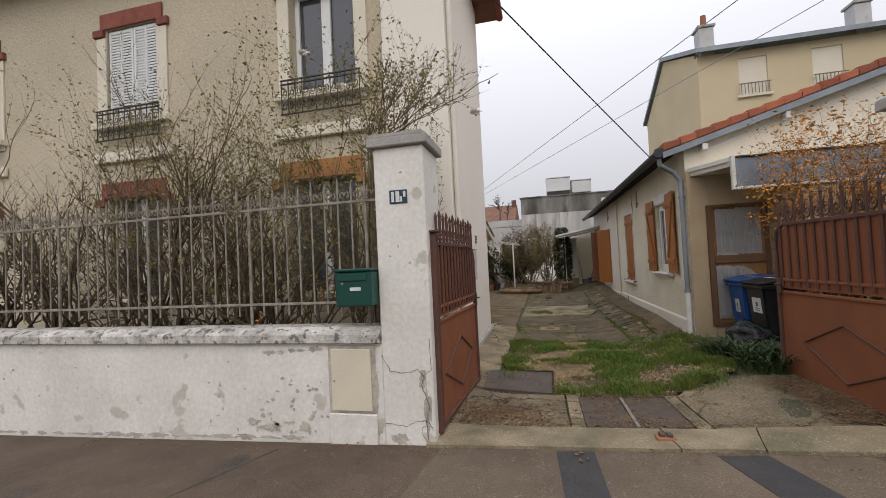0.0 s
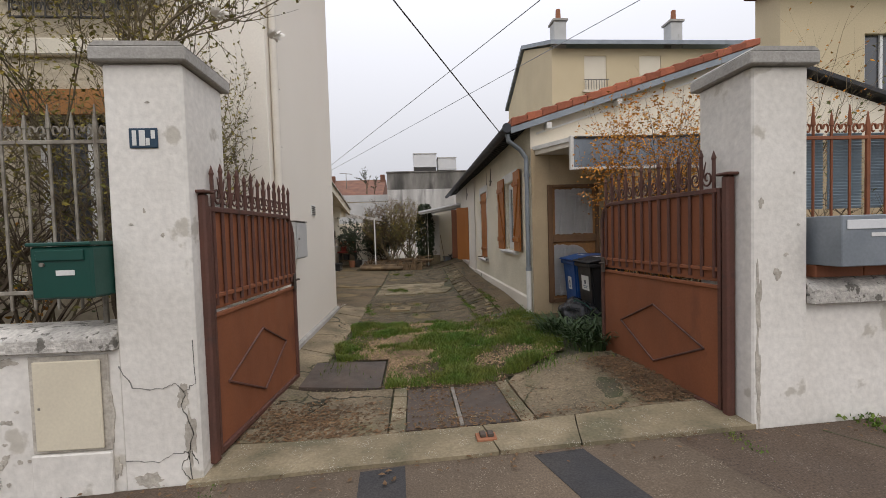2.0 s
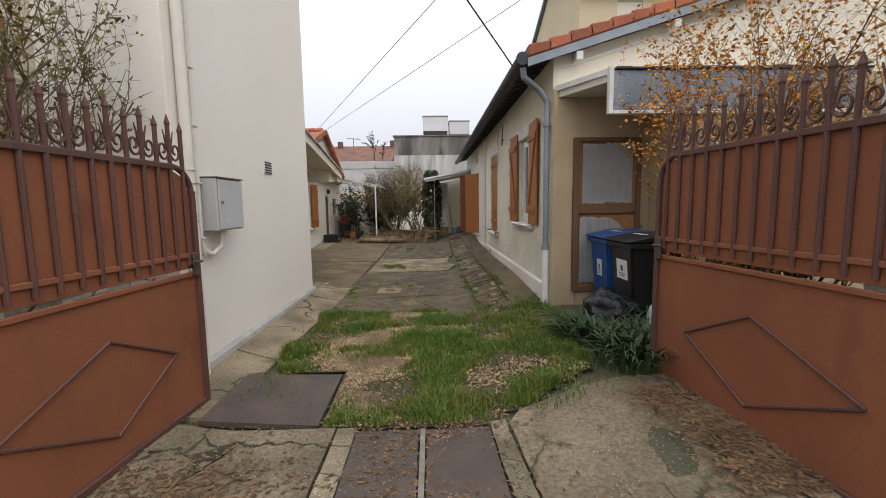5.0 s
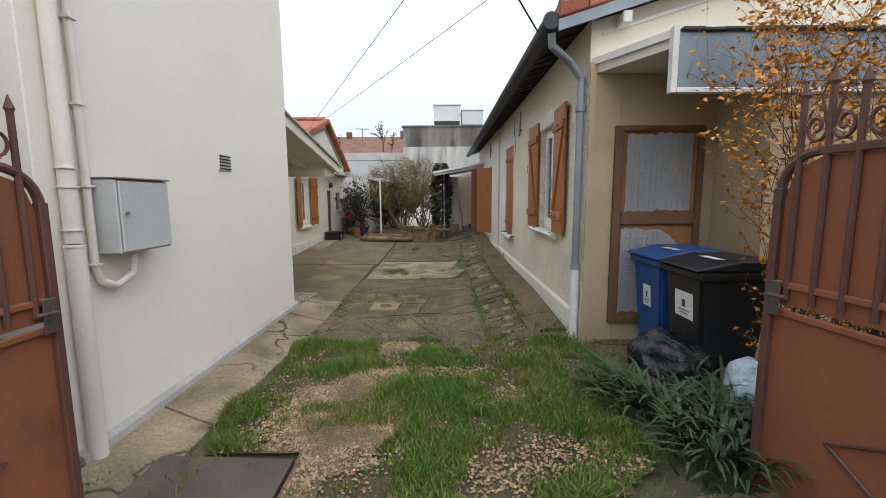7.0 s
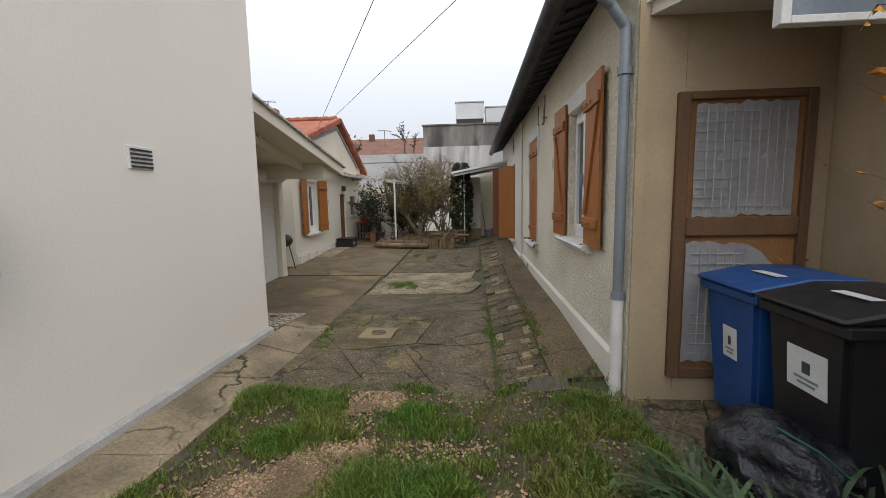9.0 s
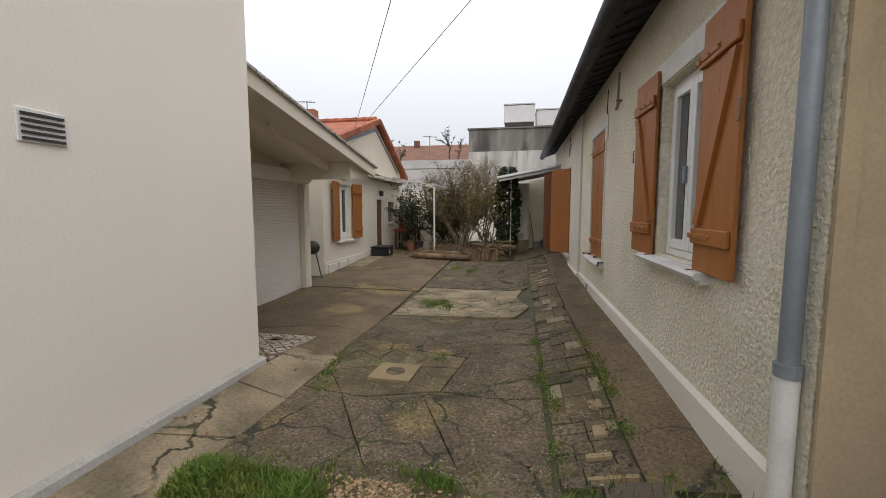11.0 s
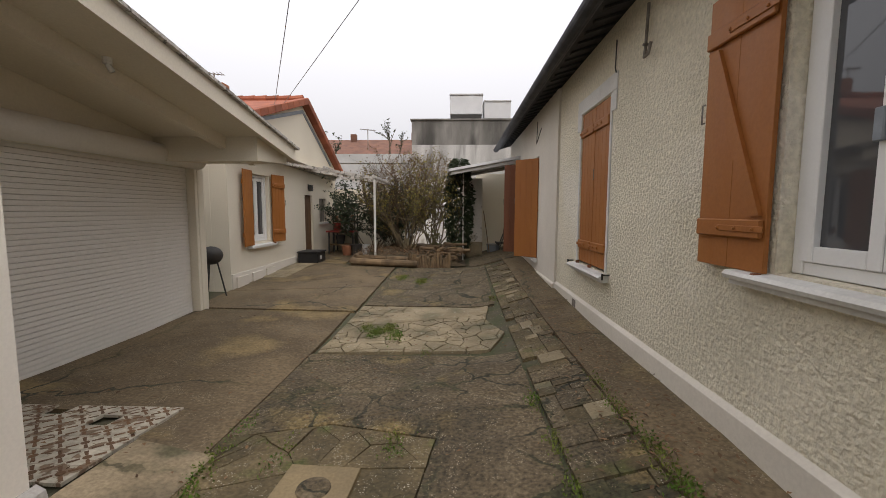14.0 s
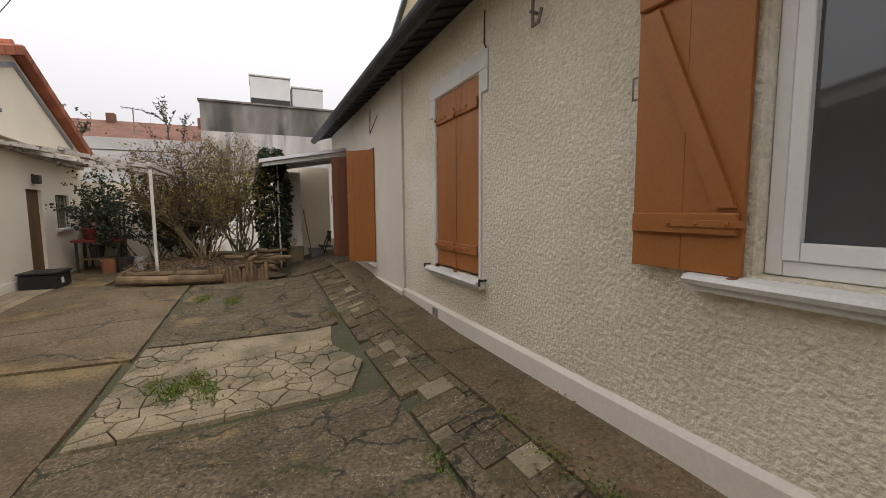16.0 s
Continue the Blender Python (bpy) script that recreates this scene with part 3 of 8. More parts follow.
for k, (a, b) in enumerate(wins_up):
    brick_lintel(house_left, a, b, 5.83, 6.1, M_BRICKRED)
    boxpart("window_surround", M_CREAM, house_left, a - 0.2, a - 0.003, LY0 - 0.03, LY0 - 0.003, 4.0, 5.69, 0.004)
    boxpart("window_surround", M_CREAM, house_left, b + 0.003, b + 0.2, LY0 - 0.03, LY0 - 0.003, 4.0, 5.69, 0.004)
    boxpart("sill", M_CREAM, house_left, a - 0.25, b + 0.25, LY0 - 0.12, LY0 + 0.1, 4.08, 4.19, 0.01)
    boxpart("sill_moulding", M_CREAM, house_left, a - 0.28, b + 0.28, LY0 - 0.07, LY0 - 0.003, 3.5, 3.68, 0.015)
    win = boxpart("window", M_GLASS, house_left, a + 0.02, b - 0.02, LY0 + 0.2, LY0 + 0.22, 4.22, 5.8, 0.0)
    fy0, fy1 = LY0 + 0.15, LY0 + 0.195
    for x0, x1 in ((a + 0.004, a + 0.075), (b - 0.075, b - 0.004), ((a + b) / 2 - 0.075, (a + b) / 2 + 0.075)):
        boxpart("frame", M_WHITEPVC, win, x0, x1, fy0, fy1, 4.21, 5.815)
    for z0, z1 in ((4.21, 4.29), (5.74, 5.815)):
        boxpart("frame", M_WHITEPVC, win, a + 0.08, b - 0.08, fy0 + 0.003, fy1 - 0.003, z0, z1)
    boxpart("curtain", M_SHEET, house_left, a + 0.02, b - 0.02, LY0 + 0.28, LY0 + 0.3, 4.22, 5.8, 0.0)
    if k == 1:
        for x0, x1 in ((a + 0.02, (a + b) / 2 - 0.008), ((a + b) / 2 + 0.008, b - 0.02)):
            sh = boxpart("shutter", M_WHITEPVC, house_left, x0, x0 + 0.04, LY0 + 0.02, LY0 + 0.05, 4.22, 5.8, 0.004, "white closed louvred shutter")
            xm = (x0 + x1) / 2
            for p, q in ((x1 - 0.04, x1), (xm - 0.02, xm + 0.02)):
                boxpart("stile", M_WHITEPVC, sh, p, q, LY0 + 0.02, LY0 + 0.05, 4.22, 5.8)
            for p, q in ((x0 + 0.042, xm - 0.022), (xm + 0.022, x1 - 0.042)):
                for z0, z1 in ((4.22, 4.27), (5.74, 5.8)):
                    boxpart("rail", M_WHITEPVC, sh, p, q, LY0 + 0.022, LY0 + 0.048, z0, z1)
                for i in range(30):
                    z = 4.285 + 1.46 * i / 30
                    boxpart("slat", M_WHITEPVC, sh, p, q, LY0 + 0.026, LY0 + 0.036, z, z + 0.031, 0.0)
    # iron balcony rail
    rail = thing("balcony_rail", "dark wrought iron window rail with scrolls", "railing", (a + b) / 2, LY0 - 0.1, 3.83, "window rails")
    for z in (3.85, 4.3, 4.36):
        boxpart("rail", M_IRONBLACK, rail, a - 0.12, b + 0.12, LY0 - 0.13, LY0 - 0.105, z, z + 0.02, 0.003)
    for i in range(12):
        x = a - 0.1 + (b - a + 0.2) * i / 11
        bm = B()
        tube(bm, (x, LY0 - 0.118, 3.85), (x, LY0 - 0.118, 4.36), 0.009, None, 5)
        part("bar", bm, M_IRONBLACK, rail)
    for x in (a - 0.1, b + 0.1):
        boxpart("bracket", M_IRONBLACK, rail, x - 0.01, x + 0.01, LY0 - 0.13, LY0 - 0.003, 4.27, 4.29)
    for i in range(11):
        x = a - 0.1 + (b - a + 0.2) * (i + 0.5) / 11
        for zc, t0 in ((3.98, 0.0), (4.17, math.pi)):
            bm = B()
            sweep(bm, [(x + 0.042 * (1 - 0.05 * k) * math.cos(t0 + k * 0.7), LY0 - 0.118, zc + 0.075 * (1 - 0.05 * k) * math.sin(t0 + k * 0.7)) for k in range(14)], 0.008, 4)
            part("scroll", bm, M_IRONBLACK, rail)
for a, b, mat in ((-10.7, -9.9, M_BRICKRED), (-7.2, -6.1, M_BRICKRED), (-3.75, -2.65, M_OCHRELINTEL)):
    brick_lintel(house_left, a, b, 2.89, 3.16, mat)
    win = boxpart("window", M_GLASS, house_left, a + 0.02, b - 0.02, LY0 + 0.2, LY0 + 0.22, 1.22, 2.86, 0.0)
    for x0, x1 in ((a + 0.004, a + 0.07), (b - 0.07, b - 0.004), ((a + b) / 2 - 0.05, (a + b) / 2 + 0.05)):
        boxpart("frame", M_WHITEPVC, win, x0, x1, LY0 + 0.15, LY0 + 0.195, 1.21, 2.87)
    boxpart("sill", M_CREAM, house_left, a - 0.2, b + 0.2, LY0 - 0.1, LY0 + 0.1, 1.1, 1.19, 0.01)
    boxpart("curtain", M_SHEET, house_left, a + 0.02, b - 0.02, LY0 + 0.28, LY0 + 0.3, 1.22, 2.86, 0.0)
vent = boxpart("vent", M_WHITEPAINT, house_left, LX - 0.01, LX + 0.012, 9.44, 9.66, 1.84, 2.0, 0.004, "small slatted wall vent")
for i in range(5):
    boxpart("slat", M_IRONBLACK, vent, LX + 0.0125, LX + 0.02, 9.455, 9.645, 1.852 + i * 0.029, 1.864 + i * 0.029, 0.0)

# ---- right house: long single storey, gable to the street ----
RX, RY0, RY1 = 2.2, 9.55, 20.6
EZ = 3.12
SL = 0.31
house_right = thing("house", "long single-storey roughcast house with a tiled roof", "house", 4.5, 14, 0.1)
bm = B()
holed(bm, "x", RX, RX + 0.3, RY0, 15.46, 0.02, EZ + 0.05, [(10.56, 11.38, 1.17, 2.46), (13.52, 14.42, 0.84, 2.55)])
part("wall", bm, M_RWALL, house_right, "rough textured grey render")
bm = B()
holed(bm, "x", RX - 0.03, RX + 0.3, 15.463, RY1, 0.0, EZ + 0.05, [(16.8, 17.75, 0.62, 2.4), (18.6, 19.4, 0.2, 2.3)])
part("wall", bm, M_SMOOTHGREY, house_right, "smoother pale painted wall")
bm = B()
prism(bm, [(RX - 0.001, 0.0), (RX - 0.03, 0.0), (RX - 0.03, 0.40), (RX - 0.001, 0.43)], "y", RY0 + 0.1, 15.46)
prism(bm, [(RX - 0.032, 0.0), (RX - 0.06, 0.0), (RX - 0.06, 0.38), (RX - 0.032, 0.4)], "y", 15.463, 18.6)
part("plinth", bm, M_SMOOTHGREY, house_right, "smooth painted plinth")
bm = B()
holed(bm, "y", RY0 - 0.012, RY0 + 0.3, RX + 0.303, 3.397, 0.0, 2.79)
box(bm, RX + 0.012, RX + 0.3, RY0 - 0.012, RY0 - 0.002, 0.0, 2.79)
part("wall", bm, M_OCHRE, house_right, "ochre rendered wall under the canopy")
bm = B()
box(bm, RX + 0.0, RX + 0.06, RY0 - 0.03, RY0 - 0.013, 0.15, 2.79)
part("corner_strip", bm, M_OCHRE, house_right)
bm = B()
holed(bm, "x", 3.4, 3.7, 8.9, RY0 - 0.003, 0.0, 2.79)
holed(bm, "y", 8.9, 9.2, 3.703, 7.9, 0.0, 2.79)
part("wall", bm, M_OCHRE, house_right, "ochre rendered wall beside the bins")
bm = B()
prism(bm, [(RX + 0.002, 2.8), (9.2, 2.8), (9.2, EZ + 0.0), (5.75, EZ + (5.75 - 1.9) * SL - 0.08), (RX + 0.002, EZ + 0.02)], "y", RY0 - 0.004, RY0 + 0.29)
part("gable", bm, M_CREAM, house_right, "cream painted gable")
bm = B()
holed(bm, "y", RY1 - 0.3, RY1 - 0.001, RX + 0.302, 9.0, 0.0, 3.9)
holed(bm, "x", 8.9, 9.2, 9.2, RY1, 0.0, 3.2)
part("wall", bm, M_CREAM, house_right)
# roof deck, soffit and tiles
bm = B()
zz = lambda x: EZ + (x - 1.9) * SL
prism(bm, [(1.86, zz(1.86) - 0.02), (5.75, zz(5.75) - 0.02), (9.6, EZ - 0.02), (9.6, EZ + 0.05), (5.75, zz(5.75) + 0.05), (1.86, zz(1.86) + 0.05)], "y", RY0 - 0.14, RY1 + 0.3)
part("roof_deck", bm, M_SOFFITDARK, house_right, "dark boarded eave")
for i in range(46):
    y = RY0 + 0.1 + i * 0.24
    bm = B()
    prism(bm, [(1.93, zz(1.93) - 0.045), (2.19, zz(2.19) - 0.05), (2.19, zz(2.19) - 0.024), (1.93, zz(1.93) - 0.024)], "y", y, y + 0.05)
    part("rafter_end", bm, M_SOFFITDARK, house_right)
bm = B()
n = 16
for i in range(n):
    x0, x1 = 1.84 + i * 0.245, 1.84 + i * 0.245 + 0.27
    prism(bm, [(x0, zz(x0) + 0.052), (x1, zz(x1) + 0.052), (x1, zz(x1) + 0.075), (x0, zz(x0) + 0.1)], "y", RY0 + 0.1, RY1 + 0.3)
part("roof_tiles", bm, M_TILEOLD, house_right, "rows of clay roof tiles")
for i in range(17):
    x0 = 1.86 + i * 0.235
    x1 = x0 + 0.27
    bm = B()
    prism(bm, [(x0, zz(x0) - 0.0), (x1, zz(x1) - 0.0), (x1, zz(x1) + 0.1), (x0, zz(x0) + 0.135)], "y", RY0 - 0.19, RY0 + 0.12)
    bmesh.ops.bevel(bm, geom=bm.edges[:], offset=0.012, segments=1, affect="EDGES")
    part("verge_tile", bm, M_TILE, house_right)
bm = B()
prism(bm, [(1.86, zz(1.86) - 0.1), (5.75, zz(5.75) - 0.1), (5.75, zz(5.75) - 0.004), (1.86, zz(1.86) - 0.004)], "y", RY0 - 0.17, RY0 - 0.143)
part("barge_board", bm, M_ZINC, house_right, "grey barge board")
bm = B()
prism(bm, [(2.3, zz(2.3) - 0.22), (5.7, zz(5.7) - 0.22), (5.7, zz(5.7) - 0.19), (2.3, zz(2.3) - 0.19)], "y", RY0 - 0.02, RY0 - 0.006)
part("batten", bm, M_WHITEPAINT, house_right)
for xb in (2.42, 3.55):
    bm = B()
    box(bm, xb, xb + 0.08, RY0 - 0.16, RY0 - 0.006, zz(xb) - 0.2, zz(xb) - 0.1, 0.008)
    part("purlin_end", bm, M_WHITEPAINT, house_right)
# half-round gutter along the eave and the downpipe
bm = B()
gx, gzz = 1.8, EZ - 0.02
for j in range(8):
    a0, a1 = math.pi * j / 8, math.pi * (j + 1) / 8
    p = [(gx - 0.075 * math.cos(a), gzz - 0.075 * math.sin(a)) for a in (a0, a1)]
    q2 = [(gx - 0.068 * math.cos(a), gzz - 0.068 * math.sin(a)) for a in (a0, a1)]
    prism(bm, [p[0], p[1], q2[1], q2[0]], "y", RY0 - 0.15, RY1 + 0.3)
bmesh.ops.create_cone(bm, cap_ends=True, segments=14, radius1=0.074, radius2=0.074, depth=0.01, matrix=pose(gx, RY0 - 0.15, gzz + 0.0, 90, 0, 0))
bmesh.ops.remove_doubles(bm, verts=bm.verts[:], dist=1e-4)
part("gutter", bm, M_GUTTER, house_right, "dark zinc half-round gutter", True)
downpipe = thing("downpipe", "grey zinc downpipe with a white lower sleeve", "downpipe", 2.13, 9.68, 0.15)
bm = B()
path_tube(bm, [(1.82, 9.46, EZ - 0.1), (1.84, 9.5, EZ - 0.2), (2.05, 9.6, EZ - 0.32), (2.15, 9.62, EZ - 0.45), (2.15, 9.62, 0.92)], 0.036, 12)
part("pipe", bm, M_ZINC, downpipe, smooth=True)
bm = B()
tube(bm, (2.15, 9.62, 0.14), (2.15, 9.62, 0.9), 0.042, 0.042, 12)
part("sleeve", bm, M_WHITEPAINT, downpipe, "white painted foot sleeve", True)
for z in (0.9, 2.4):
    bm = B()
    tube(bm, (2.15, 9.62, z - 0.025), (2.15, 9.62, z + 0.025), 0.048, 0.048, 12)
    part("collar", bm, M_ZINC, downpipe)


def plank_shutter(name, label, w, h, diag=True, parent_group="orange shutters", planks=4, mat=None):
    """A closed-board shutter in its own axes: hinge edge at x=0, boards along z, front face at y=-0.03."""
    mat = mat or M_SHUTTER
    sh = thing(name, label, "shutter", 0, 0, 0, parent_group)
    pw = w / planks
    for i in range(planks):
        bm = B()
        box(bm, i * pw + 0.0004, (i + 1) * pw - 0.0004, -0.012, 0.012, 0, h, 0.002)
        part("board", bm, mat, sh)
    for z in (0.16, h - 0.26):
        bm = B()
        box(bm, 0.01, w - 0.01, -0.036, -0.013, z, z + 0.09, 0.006)
        part("ledge", bm, mat, sh)
        bm = B()
        box(bm, -0.02, w * 0.6, -0.043, -0.037, z + 0.03, z + 0.06, 0.002)
        for k in range(3):
            bmesh.ops.create_uvsphere(bm, u_segments=6, v_segments=4, radius=0.009, matrix=Matrix.Translation((0.04 + k * w * 0.25, -0.044, z + 0.045)))
        part("strap_hinge", bm, mat, sh)
    if diag:
        bm = B()
        prism(bm, [(0.02, 0.27), (0.1, 0.27), (w - 0.03, h - 0.28), (w - 0.11, h - 0.28)], "y", -0.034, -0.013)
        part("brace", bm, mat, sh)
    bm = B()
    box(bm, 0.0, 0.03, -0.05, -0.012, -0.03, 0.0, 0.003)
    part("catch", bm, M_SHUTTERDARK, sh)
    bm = B()
    path_tube(bm, [(w - 0.005, -0.02, h * 0.55), (w + 0.02, -0.02, h * 0.55), (w + 0.02, -0.02, h * 0.55 + 0.1), (w - 0.005, -0.02, h * 0.55 + 0.1)], 0.005, 5)
    part("pull", bm, M_IRONGREY, sh)
    return sh


def place(ob, m):
    ob.matrix_world = m
    ob.matrix_basis = m
    return ob


# window 1, shutters folded back against the wall (front of each faces west)
W1 = (10.56, 11.38, 1.17, 2.46)
sh = plank_shutter("shutter", "orange-brown board shutter folded open against the wall", 0.49, 1.42, planks=2)
place(sh, Matrix.Translation((RX - 0.03, 10.58, 1.16)) @ Matrix.Rotation(radians(-90), 4, "Z") @ Matrix.Rotation(radians(-2), 4, "Z"))
sh = plank_shutter("shutter", "orange-brown board shutter folded open against the wall", 0.49, 1.42, planks=2)
mir = Matrix.Diagonal((-1, 1, 1, 1))
for o in sh.children:
    o.data.transform(mir)
    o.data.flip_normals()
place(sh, Matrix.Translation((RX - 0.03, 11.4, 1.16)) @ Matrix.Rotation(radians(-90), 4, "Z") @ Matrix.Rotation(radians(2), 4, "Z"))


def casement(parent_label, x, y0, y1, z0, z1, face=1, sky=True):
    """A two-leaf white window set back in a wall whose outer face is at x; face is +1 for a wall facing west."""
    win = thing("window", parent_label, "window", x + 0.12 * face, (y0 + y1) / 2, z0, kind="structure")
    a, b = x + 0.07 * face, x + 0.13 * face
    lo, hi = min(a, b), max(a, b)
    for p, q in ((y0 + 0.003, y0 + 0.06), (y1 - 0.06, y1 - 0.003)):
        boxpart("window_frame", M_WHITEPVC, win, lo, hi, p, q, z0 + 0.003, z1 - 0.003)
    for p, q in ((z0 + 0.003, z0 + 0.06), (z1 - 0.06, z1 - 0.003)):
        boxpart("window_frame", M_WHITEPVC, win, lo + 0.002, hi - 0.002, y0 + 0.062, y1 - 0.062, p, q)
    ym = (y0 + y1) / 2
    for p, q in ((y0 + 0.062, ym - 0.002), (ym + 0.002, y1 - 0.062)):
        leaf = boxpart("sash", M_WHITEPVC, win, lo - 0.012 * (face > 0), hi - 0.01, p, p + 0.055, z0 + 0.062, z1 - 0.062)
        boxpart("sash_stile", M_WHITEPVC, leaf, lo - 0.012 * (face > 0), hi - 0.01, q - 0.055, q, z0 + 0.062, z1 - 0.062)
        for r, s in ((z0 + 0.062, z0 + 0.13), (z1 - 0.12, z1 - 0.062)):
            boxpart("sash_rail", M_WHITEPVC, leaf, lo - 0.01 * (face > 0), hi - 0.012, p + 0.057, q - 0.057, r, s)
        boxpart("pane", M_GLASS, leaf, lo + 0.02, lo + 0.028, p + 0.05, q - 0.05, z0 + 0.12, z1 - 0.115, 0.0)
    return win


w1 = casement("white plastic casement window with dark panes", RX, *W1)
boxpart("handle", M_ZINC, w1, RX + 0.035, RX + 0.055, 10.99, 11.03, 1.7, 1.82)


def sill(y0, y1, z, mat=M_WHITEPAINT, x=RX):
    bm = B()
    prism(bm, [(x + 0.1, z - 0.06), (x - 0.06, z - 0.08), (x - 0.06, z - 0.055), (x - 0.09, z - 0.05), (x - 0.1, z - 0.03), (x - 0.085, z - 0.012), (x + 0.1, z + 0.004)], "y", y0, y1)
    return solo("window_sill", bm, mat, "white painted moulded window sill", "window sill", "window sills", "structure")


sill(10.42, 11.6, 1.165)
sill(13.42, 14.56, 0.835)
sill(16.75, 17.8, 0.615, x=RX - 0.03)


def lintel(y0, y1, z0, z1, x=RX):
    bm = B()
    box(bm, x - 0.012, x + 0.05, y0, y1, z0, z1, 0.004)
    box(bm, x - 0.013, x - 0.001, y0, y0 + 0.14, z0 - 0.18, z0 - 0.002, 0.003)
    box(bm, x - 0.013, x - 0.001, y1 - 0.14, y1, z0 - 0.18, z0 - 0.002, 0.003)
    return solo("window_lintel", bm, M_WHITEPAINT, "white painted lintel over a window", "lintel", "window lintels", "structure")


lintel(10.42, 11.6, 2.47, 2.64)
lintel(13.37, 14.57, 2.56, 2.72)
# window 2, closed
for y0, sgn in ((13.54, 1), (13.985, 1)):
    sh = plank_shutter("shutter", "orange-brown board shutter, closed", 0.435, 1.68, diag=False)
    place(sh, Matrix.Translation((RX + 0.02, y0 + 0.435, 0.865)) @ Matrix.Rotation(radians(-90), 4, "Z"))
boxpart("window_backing", M_SHUTTERDARK, house_right, RX + 0.1, RX + 0.12, 13.52, 14.42, 0.84, 2.55, 0.0)
for y0, y1 in ((13.47, 13.515), (14.425, 14.47)):
    boxpart("window_surround", M_WHITEPAINT, house_right, RX - 0.012, RX + 0.01, y0, y1, 0.84, 2.556, 0.003, "white painted reveal")
for y in (13.4, 14.62):
    bm = B()
    box(bm, RX - 0.07, RX, y - 0.008, y + 0.008, 0.83, 0.845)
    box(bm, RX - 0.075, RX - 0.06, y - 0.008, y + 0.008, 0.79, 0.85)
    part("shutter_stay", bm, M_IRONBLACK, house_right)
# window 3, its shutters stand out from the wall
sh = plank_shutter("shutter", "orange-brown board shutter standing half open", 0.47, 1.74, diag=False)
place(sh, Matrix.Translation((RX - 0.04, 16.78, 0.62)) @ Matrix.Rotation(radians(138), 4, "Z"))
# far leaf: the lean-to's shade is put into its darker colour
sh = plank_shutter("shutter", "orange-brown board shutter standing open, shade in its colour", 0.47, 1.74, diag=False, mat=M_SHUTTERDARK)
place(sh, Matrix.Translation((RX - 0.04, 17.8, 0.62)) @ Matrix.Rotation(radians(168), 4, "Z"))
boxpart("window_backing", M_GLASS, house_right, RX + 0.1, RX + 0.12, 16.8, 17.75, 0.62, 2.4, 0.0)
boxpart("back_door", M_DOORWOOD, house_right, RX + 0.05, RX + 0.09, 18.6, 19.4, 0.2, 2.3, 0.0, "dark back door in shade")
for y, z in ((14.42, 0.34),):
    boxpart("floor_vent", M_IRONGREY, house_right, RX - 0.042, RX - 0.031, y - 0.06, y + 0.06, z - 0.045, z + 0.045, 0.003, "small plinth vent grille")
# cable bracket by the eave
bm = B()
path_tube(bm, [(RX - 0.03, 12.75, 3.0), (RX - 0.04, 12.75, 2.68), (RX - 0.06, 12.72, 2.6), (RX - 0.06, 12.66, 2.6), (RX - 0.05, 12.64, 2.68)], 0.012, 6)
tube(bm, (RX, 12.75, 2.7), (RX - 0.06, 12.75, 2.7), 0.012, None, 6)
part("cable_hook", bm, M_IRONGREY, house_right, "grey iron cable hook")

# old door under the canopy, covered with plastic sheets
old_door = thing("door", "old brown wooden door covered with white plastic sheets", "door", 2.87, RY0, 0.4, kind="structure")
dx0, dx1, dz0, dz1 = 2.45, 3.28, 0.36, 2.23
for x0, x1, z0, z1 in ((dx0, dx0 + 0.075, dz0, dz1), (dx1 - 0.06, dx1, dz0, dz1), (dx0 + 0.077, dx1 - 0.062, dz1 - 0.05, dz1), (dx0 + 0.077, dx1 - 0.062, 1.32, 1.44), (dx0 + 0.077, dx1 - 0.062, dz0, dz0 + 0.07)):
    boxpart("frame", M_DOORWOOD, old_door, x0, x1, RY0 - 0.05, RY0 - 0.008, z0, z1, 0.006)
boxpart("panel", M_DOORORANGE, old_door, dx0 + 0.05, dx1 - 0.05, RY0 - 0.02, RY0 - 0.01, dz0 + 0.03, dz1 - 0.03, 0.0)
for z0, z1, dx, torn in ((1.45, 2.16, 0.025, 0.0), (0.46, 1.27, 0.0, 0.55)):
    bm = B()
    nx, nz = 14, 12
    g = [[bm.verts.new((dx0 + 0.09 + dx + (0.66 - dx * 2) * i / nx, RY0 - 0.03 - 0.02 * noise.noise(Vector((i * 0.5, j * 0.4, z0))) ** 2, z0 + (z1 - z0 - torn * max(0.0, i / nx - 0.6)) * j / nz + (0.03 * noise.noise(Vector((i * 0.8, 3, z0))) if j in (0, nz) else 0))) for i in range(nx + 1)] for j in range(nz + 1)]
    for j in range(nz):
        for i in range(nx):
            bm.faces.new((g[j][i], g[j][i + 1], g[j + 1][i + 1], g[j + 1][i]))
    r = bmesh.ops.solidify(bm, geom=bm.faces[:], thickness=0.003)
    sheet_ob = part("plastic_sheet", bm, M_SHEET, old_door, "creased white gridded plastic sheet")
    bm = B()
    for j in range(1, 12):
        z = z0 + (z1 - z0) * j / 12
        box(bm, dx0 + 0.13, dx1 - (0.38 if torn and j > 8 else 0.12), RY0 - 0.0425, RY0 - 0.031, z, z + 0.0022)
    for i in range(1, 11):
        x = dx0 + 0.13 + (dx1 - dx0 - 0.25) * i / 11
        box(bm, x, x + 0.0025, RY0 - 0.042, RY0 - 0.031, z0 + 0.03, z1 - 0.03 - (0.24 if torn and i > 6 else 0.0))
    part("grid_line", bm, M_GREYBOX, sheet_ob)

